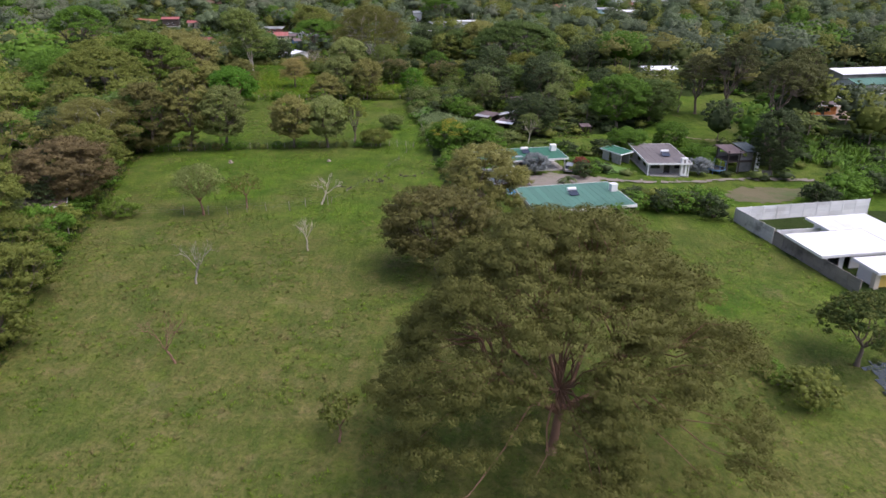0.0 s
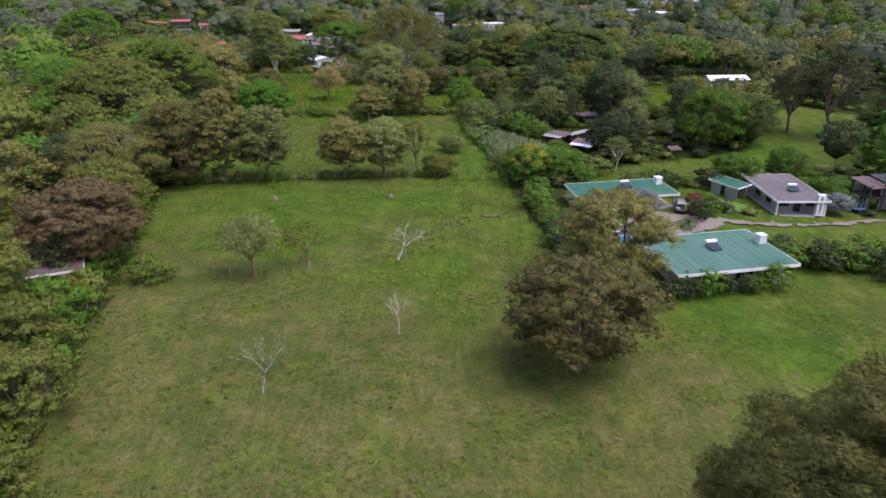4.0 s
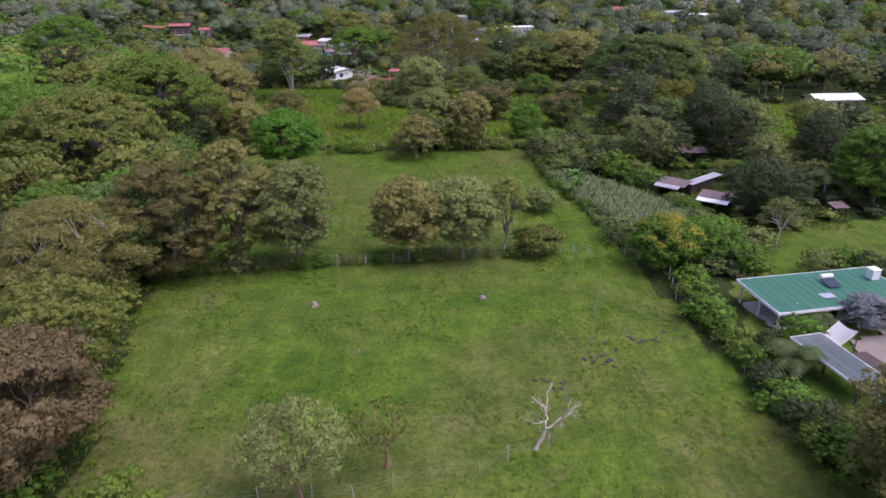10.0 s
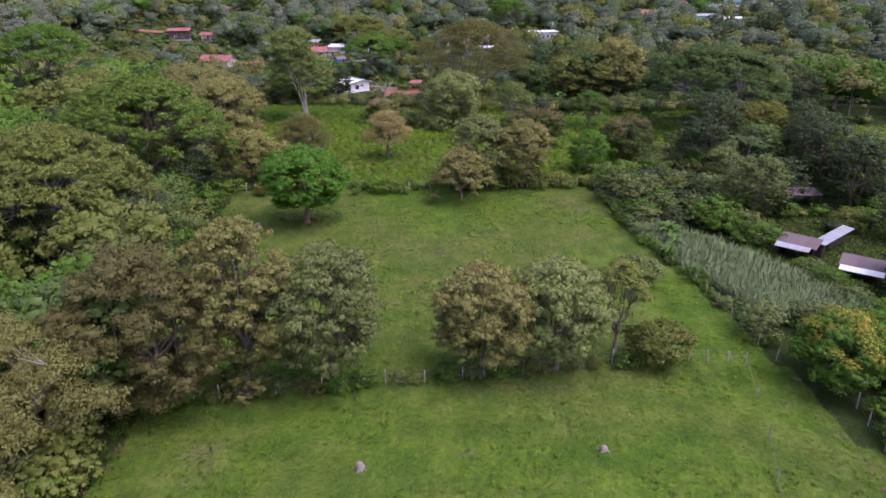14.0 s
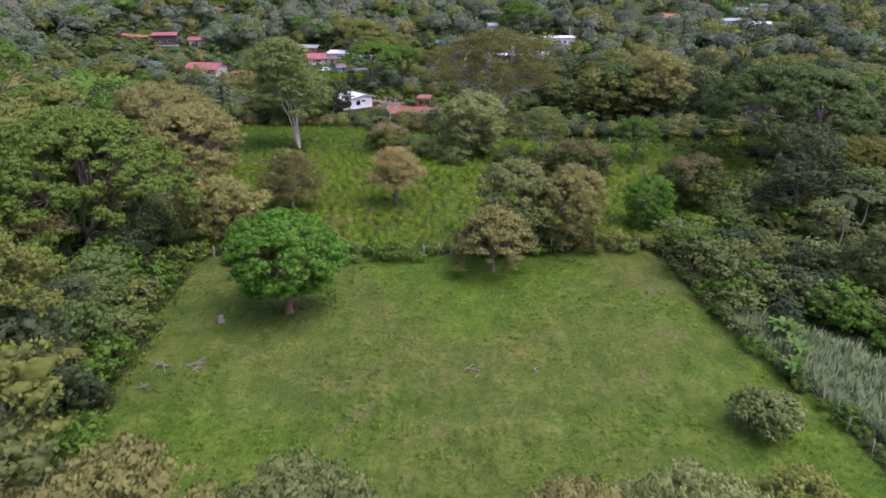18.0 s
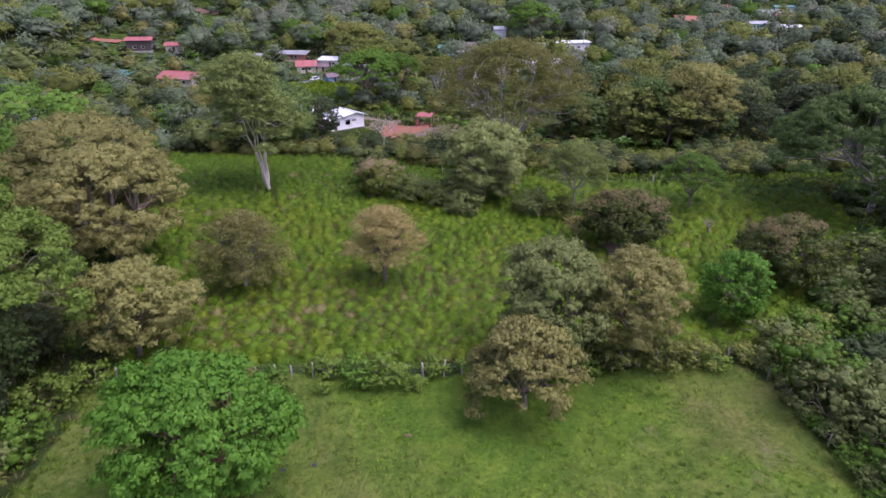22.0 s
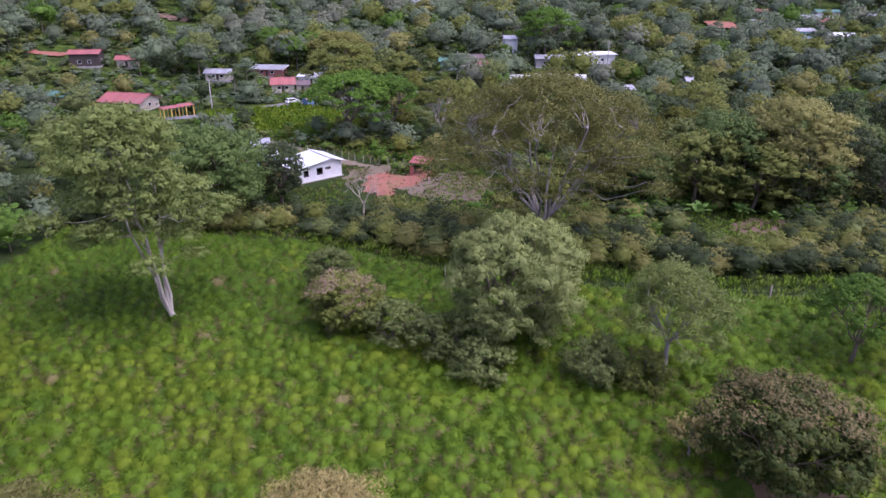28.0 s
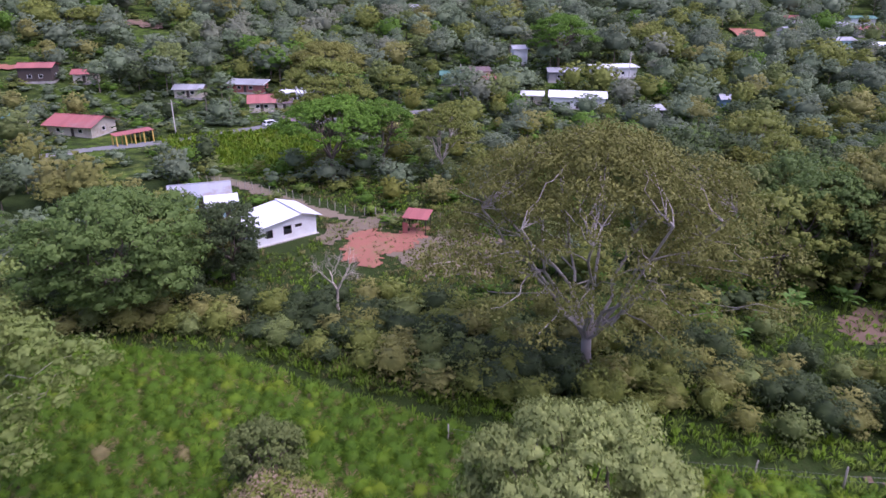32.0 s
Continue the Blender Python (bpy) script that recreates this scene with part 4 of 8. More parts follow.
def wall_panel(L, H, T, holes, m):
    """A wall L long with real openings (x0, z0, x1, z1), set by the matrix m."""
    bm = bmesh.new()
    xs = sorted({0.0, L, *[v for h in holes for v in (h[0], h[2])]})
    zs = sorted({0.0, H, *[v for h in holes for v in (h[1], h[3])]})
    g = [[[bm.verts.new((x, y, z)) for z in zs] for x in xs] for y in (0.0, T)]
    nx, nz = len(xs) - 1, len(zs) - 1

    def solid(i, k):
        return 0 <= i < nx and 0 <= k < nz and not any(h[0] <= (xs[i] + xs[i + 1]) / 2 <= h[2] and h[1] <= (zs[k] + zs[k + 1]) / 2 <= h[3] for h in holes)

    for i in range(nx):
        for k in range(nz):
            if solid(i, k):
                f, b = g
                bm.faces.new((f[i][k], f[i + 1][k], f[i + 1][k + 1], f[i][k + 1]))
                bm.faces.new((b[i][k], b[i][k + 1], b[i + 1][k + 1], b[i + 1][k]))
                for (i2, k2), (p, q) in (((i - 1, k), ((i, k), (i, k + 1))), ((i + 1, k), ((i + 1, k + 1), (i + 1, k))), ((i, k - 1), ((i + 1, k), (i, k))), ((i, k + 1), ((i, k + 1), (i + 1, k + 1)))):
                    if not solid(i2, k2):
                        bm.faces.new((f[p[0]][p[1]], f[q[0]][q[1]], b[q[0]][q[1]], b[p[0]][p[1]]))
    bmesh.ops.delete(bm, geom=[v for v in bm.verts if not v.link_faces], context="VERTS")
    bmesh.ops.recalc_face_normals(bm, faces=bm.faces)
    bm.transform(m)
    return bm


def window(root, m, h, T, frame_mat=None, glazed=True):
    """A framed pane in the opening h of a wall."""
    x0, z0, x1, z1 = h
    w = 0.07
    bm = bmesh.new()
    for d in ((x0, -0.03, z0, x0 + w, T + 0.03, z1), (x1 - w, -0.03, z0, x1, T + 0.03, z1), (x0 + w, -0.03, z0, x1 - w, T + 0.03, z0 + w), (x0 + w, -0.03, z1 - w, x1 - w, T + 0.03, z1)):
        box(bm, *d)
    bm.transform(m)
    fr = part("window_frame", bm, frame_mat or WHITE, root)
    if glazed:
        bm = bmesh.new()
        box(bm, x0 + w, T * 0.45, z0 + w, x1 - w, T * 0.55, z1 - w)
        bm.transform(m)
        part("pane", bm, GLASS, fr)
    return fr


def slope(root, x0, x1, ya, za, yb, zb, material, n, name="roof_sheet", thick=0.06, seam=0.022):
    """A roof slope from (ya, za) to (yb, zb) made of n lapped sheets with raised seams."""
    for i in range(n):
        a, b = x0 + (x1 - x0) * i / n, x0 + (x1 - x0) * (i + 1) / n
        lift = 0.0 if i % 2 else 0.005
        bm = bmesh.new()
        v = [bm.verts.new(p) for p in ((a, ya, za + lift), (b + 0.02, ya, za + lift), (b + 0.02, yb, zb + lift), (a, yb, zb + lift))]
        u = [bm.verts.new(p.co - Vector((0, 0, thick))) for p in v]
        bm.faces.new(v), bm.faces.new(u[::-1])
        for k in range(4):
            bm.faces.new((v[k], u[k], u[(k + 1) % 4], v[(k + 1) % 4]))
        s = [bm.verts.new(p) for p in ((a, ya, za + lift + 0.002), (a + seam * 0.5, ya, za + seam + lift), (a + seam, ya, za + lift + 0.002), (a, yb, zb + lift + 0.002), (a + seam * 0.5, yb, zb + seam + lift), (a + seam, yb, zb + lift + 0.002))]
        bm.faces.new((s[0], s[1], s[4], s[3])), bm.faces.new((s[1], s[2], s[5], s[4])), bm.faces.new((s[0], s[2], s[1])), bm.faces.new((s[3], s[4], s[5]))
        bmesh.ops.recalc_face_normals(bm, faces=bm.faces)
        part(name, bm, material, root)


def fascia(root, x0, x1, ya, za, yb, zb, h=0.28, material=None):
    """Boards round a single-slope roof."""
    m = material or WHITE
    boxed("fascia_board", (x0 - 0.06, ya - 0.06, za - h + 0.05, x1 + 0.06, ya, za + 0.05), m, root)
    boxed("fascia_board", (x0 - 0.06, yb, zb - h + 0.05, x1 + 0.06, yb + 0.06, zb + 0.05), m, root)
    for xa, xb in ((x0 - 0.06, x0), (x1, x1 + 0.06)):
        bm = bmesh.new()
        vs = box(bm, xa, ya, 0, xb, yb, h)
        for v in vs:
            s = (v.co.y - ya) / (yb - ya)
            v.co.z += za + (zb - za) * s - h + 0.05
        part("fascia_board", bm, m, root)


def tank(root, x, y, z, s=1.1, h=1.2):
    bm = bmesh.new()
    box(bm, x - s / 2, y - s / 2, z, x + s / 2, y + s / 2, z + h, 0.06)
    box(bm, x - s / 2 - 0.05, y - s / 2 - 0.05, z + h, x + s / 2 + 0.05, y + s / 2 + 0.05, z + h + 0.07)
    return part("roof_tank_box", bm, WHITE, root, "white rooftop tank box")


def solar(root, x, y, z, tilt=0.25):
    bm = bmesh.new()
    vs = box(bm, x - 0.75, y - 0.75, z + 0.12, x + 0.75, y + 0.75, z + 0.2)
    for v in vs:
        v.co.z += (v.co.y - y + 0.75) * tilt
    pan = part("solar_heater", bm, SOLAR, root, "dark tilted solar panel")
    bm = bmesh.new()
    bmesh.ops.create_cone(bm, cap_ends=True, segments=12, radius1=0.28, radius2=0.28, depth=1.5, matrix=Matrix.Translation((x, y + 0.95, z + 0.75)) @ Matrix.Rotation(radians(90), 4, "Y"))
    part("tank", bm, WHITE, pan)


def house(kind, x, y, w, d, h, rot, roof, wall, label, rise=0.9, over=0.6, shed=False, sheets=8, openings=2, frame_mat=None, z=None, hipped=False, glazed=True, porch=0.0, ends=None):
    """A house: four walls with openings, door, windows, lapped roof sheets. Its front faces local -y."""
    root = base(kind, x, y, rot, z)
    tagged(root, label, "house")
    T = 0.16
    hf = hb = h
    if shed:
        hf, hb = h, h + rise
    boxed("floor_slab", (-w / 2 - 0.15, -d / 2 - 0.15, -0.6, w / 2 + 0.15, d / 2 + 0.15, 0.06), CONCRETE, root)
    front = []
    for i in range(openings):
        c = w * (i + 1) / (openings + 1)
        front.append((c - 0.6, 1.0, c + 0.6, 2.0))
    door = (w * 0.5 - 0.45 + (0.9 if openings % 2 else 0), 0.06, w * 0.5 + 0.45 + (0.9 if openings % 2 else 0), 2.1)
    front = [f for f in front if f[2] < door[0] - 0.1 or f[0] > door[2] + 0.1]
    mf = Matrix.Translation((-w / 2, -d / 2, 0))
    mb = Matrix.Translation((-w / 2, d / 2 - T, 0))
    ml = Matrix.Translation((-w / 2 + T, -d / 2 + T, 0)) @ Matrix.Rotation(radians(90), 4, "Z")
    mr = Matrix.Translation((w / 2, -d / 2 + T, 0)) @ Matrix.Rotation(radians(90), 4, "Z")
    sides = [(d / 2 - T - 0.6, 1.0, d / 2 - T + 0.6, 2.0)] if d > 4 else []
    part("wall", wall_panel(w, hf, T, front + [door], mf), wall, root)
    part("wall", wall_panel(w, hb, T, front, mb), wall, root)
    for m in (ml, mr):
        part("wall", wall_panel(d - 2 * T, h, T, sides, m), wall, root)
    for f in front:
        window(root, mf, f, T, frame_mat, glazed)
    for m in (ml, mr):
        for f in sides:
            window(root, m, f, T, frame_mat, glazed)
    dr = boxed("door", (-w / 2 + door[0] + 0.03, -d / 2 + 0.05, 0.07, -w / 2 + door[2] - 0.03, -d / 2 + 0.10, 2.07), DARKWOOD, root)
    X0, X1, Y0, Y1 = -w / 2 - over, w / 2 + over, -d / 2 - over - porch, d / 2 + over
    if shed:
        k = rise / (d + 2 * over + porch)
        za, zb = hf + 0.1 - k * (over + porch), hb + 0.12 + k * over
        slope(root, X0, X1, Y0, za, Y1, zb, roof, sheets)
        fascia(root, X0, X1, Y0, za, Y1, zb)
    else:
        k = rise / (d / 2)
        zr = h + rise + 0.12
        ze = h + 0.12 - k * over
        slope(root, X0, X1, Y0, ze - k * porch * 0.4, 0, zr, roof, sheets)
        slope(root, X0, X1, Y1, ze, 0, zr, roof, sheets)
        boxed("ridge_cap", (X0, -0.15, zr - 0.01, X1, 0.15, zr + 0.07), roof, root)
        for sx in (-1, 1):
            bm = bmesh.new()
            xa = sx * (w / 2 - T)
            pts = [(xa, -d / 2, h), (xa, d / 2, h), (xa, 0, h + rise)]
            a = [bm.verts.new(p) for p in pts]
            b = [bm.verts.new((p[0] + sx * T, p[1], p[2])) for p in pts]
            bm.faces.new(a), bm.faces.new(b[::-1])
            for i in range(3):
                bm.faces.new((a[i], b[i], b[(i + 1) % 3], a[(i + 1) % 3]))
            bmesh.ops.recalc_face_normals(bm, faces=bm.faces)
            part("gable", bm, ends or wall, root)
    if porch:
        for i in range(4):
            xx = X0 + 0.3 + (X1 - X0 - 0.6) * i / 3
            boxed("porch_post", (xx - 0.07, Y0 + 0.2, -0.3, xx + 0.07, Y0 + 0.34, h + 0.1 - (k * (over + porch) if shed else k * (over + porch * 0.4))), wall, root)
    clear(x, y, max(w, d) * 0.52)
    return root


def car(x, y, rot, paint, label, kind="parked_car"):
    root = base(kind, x, y, rot, ground_z(x, y) + 0.12)
    tagged(root, label, "car")
    bm = bmesh.new()
    box(bm, -2.15, -0.88, 0.32, 2.15, 0.88, 0.92, 0.12)
    body = part("body", bm, paint, root)
    bm = bmesh.new()
    vs = box(bm, -1.85, -0.80, 0.92, 0.95, 0.80, 1.55)
    for v in vs:
        if v.co.z > 1.3:
            v.co.x = v.co.x * 0.82 - 0.12
            v.co.y *= 0.86
    bmesh.ops.bevel(bm, geom=list(bm.edges), offset=0.06, segments=1, affect="EDGES")
    cab = part("cabin", bm, paint, root)
    for sy in (-1, 1):
        bm = bmesh.new()
        vs = box(bm, -1.6, sy * 0.80 - 0.015, 1.0, 0.62, sy * 0.80 + 0.015, 1.45)
        for v in vs:
            if v.co.z > 1.3:
                v.co.x = v.co.x * 0.84 - 0.1
                v.co.y -= sy * 0.095
        part("side_window", bm, GLASS, cab)
    for xa, xb, za in ((0.98, 0.70, 1.0), (-1.89, -1.66, 1.0)):
        bm = bmesh.new()
        v = [bm.verts.new(p) for p in ((xa, -0.7, za), (xa, 0.7, za), (xb - 0.02, 0.6, 1.47), (xb - 0.02, -0.6, 1.47))]
        f = bm.faces.new(v)
        ex = bmesh.ops.extrude_face_region(bm, geom=[f])
        for e in ex["geom"]:
            if isinstance(e, bmesh.types.BMVert):
                e.co.x += 0.05 if xa > 0 else -0.05
        bmesh.ops.recalc_face_normals(bm, faces=bm.faces)
        part("windscreen", bm, GLASS, cab)
    for sx in (-1.35, 1.35):
        for sy in (-0.82, 0.82):
            bm = bmesh.new()
            bmesh.ops.create_cone(bm, cap_ends=True, segments=16, radius1=0.33, radius2=0.33, depth=0.22, matrix=Matrix.Translation((sx, sy, 0.33)) @ Matrix.Rotation(radians(90), 4, "X"))
            w = part("wheel", bm, RUBBER, root)
            bm = bmesh.new()
            bmesh.ops.create_cone(bm, cap_ends=True, segments=12, radius1=0.19, radius2=0.19, depth=0.235, matrix=Matrix.Translation((sx, sy, 0.33)) @ Matrix.Rotation(radians(90), 4, "X"))
            part("rim", bm, TIN_ROOF, w)
    for sy in (-0.62, 0.62):
        boxed("headlight", (2.12, sy - 0.16, 0.66, 2.17, sy + 0.16, 0.8), TIN_ROOF, root)
        boxed("tail_light", (-2.17, sy - 0.14, 0.66, -2.12, sy + 0.14, 0.82), RED_ROOF, root)
    return root


# the garden house with the dark green single-slope roof, carport at one end
def green_house():
    root = base("garden_house", 15.4, 132.0, 11.5)
    tagged(root, "low house with glossy green metal roof and carport", "house")
    w, d = 17.0, 7.6
    X0, X1, Y0, Y1, za, zb = -w / 2, w / 2, -d / 2, d / 2, 2.45, 2.85
    slope(root, X0, X1, Y0, za, Y1, zb, GREEN_ROOF, 17)
    fascia(root, X0, X1, Y0, za, Y1, zb, 0.34)
    boxed("floor_slab", (X0 + 0.4, Y0 + 0.5, -0.5, X1 - 0.3, Y1 - 0.5, 0.08), CONCRETE, root)
    m = Matrix.Translation((X0 + 3.2, Y0 + 1.2, 0.08))
    holes = [(1.0, 0.9, 3.0, 2.0), (4.2, 0.0, 5.2, 2.05), (6.0, 0.9, 7.6, 2.0)]
    part("wall", wall_panel(8.6, 2.4, 0.16, holes, m), CREAM, root)
    for h in (holes[0], holes[2]):
        window(root, m, h, 0.16, DARKWOOD)
    part("wall", wall_panel(8.6, 2.6, 0.16, [], Matrix.Translation((X0 + 3.2, Y1 - 0.9, 0.08))), CREAM, root)
    for xx in (X0 + 3.36, X0 + 11.8):
        part("wall", wall_panel(d - 2.4, 2.45, 0.16, [], Matrix.Translation((xx, Y0 + 1.36, 0.08)) @ Matrix.Rotation(radians(90), 4, "Z")), CREAM, root)
    for xx, yy in ((X0 + 0.5, Y0 + 0.5), (X0 + 0.5, 0.0), (X0 + 0.5, Y1 - 0.5), (X1 - 0.5, Y0 + 0.5), (X1 - 0.5, Y1 - 0.5), (X0 + 12.6, Y0 + 0.5)):
        boxed("post", (xx - 0.09, yy - 0.09, -0.4, xx + 0.09, yy + 0.09, 2.42 + (yy - Y0) * 0.05), WHITE, root)
    part("wall", wall_panel(5.0, 2.5, 0.16, [(1.2, 0, 2.1, 2.05)], Matrix.Translation((X0 + 11.8, Y1 - 0.9, 0.08))), WHITE, root)
    tank(root, X1 - 1.4, 1.2, 2.72)
    solar(root, 1.2, 0.6, 2.66)
    bm = bmesh.new()
    box(bm, -1.6, -2.0, 2.60, -0.1, -0.9, 2.63)
    part("roof_light", bm, TIN_ROOF, root, "pale translucent roof sheet")
    clear(15.4, 132, 9.5)


green_house()
tagged(car(24.8, 129.6, 75, CARSILVER, "silver pickup parked under the green carport"))


def pool_house():
    root = base("pool_pavilion", 9.6, 117.8, 14)
    tagged(root, "small open pavilion with dark slate-green roof", "pavilion")
    slope(root, -1.9, 1.5, -4.3, 2.15, 4.3, 2.35, DARK_ROOF, 4)
    fascia(root, -1.9, 1.5, -4.3, 2.15, 4.3, 2.35, 0.25)
    for xx in (-1.6, 1.25):
        for yy in (-4.0, 0, 4.0):
            boxed("post", (xx - 0.08, yy - 0.08, -0.4, xx + 0.08, yy + 0.08, 2.15), DARKWOOD, root)
    deck = base("pool_deck", 13.8, 117.6, 14)
    tagged(deck, "dark brown timber deck round a small pool", "deck")
    for i in range(20):
        y0 = -4.4 + i * 0.45
        boxed("plank", (-2.1, y0, 0.05, 2.6, y0 + 0.42, 0.16), DARKWOOD, deck)
    pl = base("swimming_pool", 12.4, 115.4, 14)
    tagged(pl, "small blue-tiled swimming pool", "pool")
    boxed("rim", (-1.3, -1.6, -0.1, 1.3, 1.6, 0.24), TURQ, pl)
    boxed("water", (-1.1, -1.4, 0.2, 1.1, 1.4, 0.26), POOL, pl)
    sail = base("shade_sail", 12.2, 123.3, 20)
    tagged(sail, "slack white cloth shade sail", "sail")
    bm = bmesh.new()
    n = 6
    g = [[bm.verts.new((i * 0.5 - 1.5, j * 0.4 - 1.2, 0.4 + 0.25 * i + 0.5 * ((i - 3) ** 2 + (j - 3) ** 2) / 18)) for j in range(n + 1)] for i in range(n + 1)]
    for i in range(n):
        for j in range(n):
            bm.faces.new((g[i][j], g[i + 1][j], g[i + 1][j + 1], g[i][j + 1]))
    bmesh.ops.solidify(bm, geom=list(bm.faces), thickness=0.02)
    part("cloth", bm, WHITE, sail)
    for px, py, hz in ((-1.5, -1.2, 1.3), (1.5, 1.2, 2.8), (1.5, -1.2, 2.8), (-1.5, 1.2, 1.3)):
        boxed("pole", (px - 0.04, py - 0.04, -0.3, px + 0.04, py + 0.04, hz), DARKWOOD, sail)
    clear(11, 118, 7)


pool_house()


def pale_green_house():
    root = base("garden_house", 21.1, 105.2, 12)
    tagged(root, "low house with faded pale-green metal roof", "house")
    w, d = 16.6, 11.2
    X0, X1, Y0, Y1, za, zb = -w / 2, w / 2, -d / 2, d / 2, 2.65, 3.05
    slope(root, X0, X1, Y0, za, Y1, zb, GREEN_PALE, 16)
    fascia(root, X0, X1, Y0, za, Y1, zb, 0.42)
    boxed("floor_slab", (X0 + 0.5, Y0 + 0.6, -0.5, X1 - 0.5, Y1 - 0.6, 0.08), CONCRETE, root)
    holes = [(1.2, 0.9, 3.4, 2.1), (4.6, 0.0, 6.6, 2.1), (8.0, 0.9, 10.2, 2.1), (11.4, 0.9, 13.4, 2.1)]
    m = Matrix.Translation((X0 + 1.0, Y0 + 1.1, 0.08))
    part("wall", wall_panel(14.6, 2.6, 0.16, holes, m), CREAM, root)
    for h in holes:
        window(root, m, h, 0.16, WHITE)
    part("wall", wall_panel(14.6, 2.85, 0.16, [], Matrix.Translation((X0 + 1.0, Y1 - 1.2, 0.08))), CREAM, root)
    for xx in (X0 + 1.16, X1 - 1.0):
        part("wall", wall_panel(d - 2.6, 2.6, 0.16, [(3.0, 0.9, 4.6, 2.0)], Matrix.Translation((xx, Y0 + 1.26, 0.08)) @ Matrix.Rotation(radians(90), 4, "Z")), CREAM, root)
    tank(root, X1 - 0.9, 1.2, 2.86)
    solar(root, 0.2, 0.5, 2.86)
    clear(21, 105, 10)


pale_green_house()


def grey_house():
    root = base("bungalow", 43.6, 134.5, 0)
    tagged(root, "bungalow with weathered grey roof and white eaves", "house")
    w, d = 8.6, 14.4
    X0, X1, Y0, Y1, za, zb = -w / 2, w / 2, -d / 2, d / 2, 2.7, 3.0
    slope(root, X0, X1, Y0, za, Y1, zb, GREY_ROOF, 9)
    fascia(root, X0, X1, Y0, za, Y1, zb, 0.34)
    boxed("floor_slab", (X0 + 0.3, Y0 + 0.2, -0.5, X1 - 0.3, Y1 - 0.5, 0.1), CONCRETE, root)
    holes = [(0.6, 0.9, 2.4, 2.1), (3.2, 0.0, 4.4, 2.1), (5.2, 0.9, 6.6, 2.1)]
    m = Matrix.Translation((X0 + 0.8, Y0 + 2.4, 0.1))
    part("wall", wall_panel(7.0, 2.6, 0.16, holes, m), GREY_WALL, root)
    for h in holes:
        window(root, m, h, 0.16, DARKWOOD)
    part("wall", wall_panel(7.0, 2.8, 0.16, [], Matrix.Translation((X0 + 0.8, Y1 - 1.0, 0.1))), GREY_WALL, root)
    for xx in (X0 + 0.96, X1 - 0.8):
        mm = Matrix.Translation((xx, Y0 + 2.56, 0.1)) @ Matrix.Rotation(radians(90), 4, "Z")
        hs = [(1.0, 0.9, 3.0, 2.0), (5.0, 0.9, 7.0, 2.0)]
        part("wall", wall_panel(d - 3.6, 2.65, 0.16, hs, mm), GREY_WALL, root)
        for h in hs:
            window(root, mm, h, 0.16, DARKWOOD)
    for xx in (X0 + 0.4, X1 - 0.4):
        boxed("post", (xx - 0.1, Y0 + 0.4, -0.3, xx + 0.1, Y0 + 0.6, 2.68), WHITE, root)
    ch = boxed("chimney", (2.3, -7.0, -0.4, 3.5, -6.2, 3.6), WHITE, root, "tall white plastered chimney slab")
    boxed("groove", (2.72, -7.02, 0.6, 3.08, -6.98, 3.3), GREY_WALL, ch)
    solar(root, 0.6, -2.2, 2.86)
    wing = base("garden_shed", 35.9, 138.2, -62)
    tagged(wing, "small wing with dark green metal roof", "shed")
    slope(wing, -3.2, 3.2, -1.6, 2.3, 1.6, 2.6, GREEN_ROOF, 6)
    fascia(wing, -3.2, 3.2, -1.6, 2.3, 1.6, 2.6, 0.25)
    part("wall", wall_panel(5.6, 2.3, 0.16, [(2, 0, 3, 2)], Matrix.Translation((-2.8, -1.2, 0))), GREY_WALL, wing)
    part("wall", wall_panel(5.6, 2.4, 0.16, [], Matrix.Translation((-2.8, 1.0, 0))), GREY_WALL, wing)
    clear(43, 134, 9), clear(36, 138, 4)


grey_house()


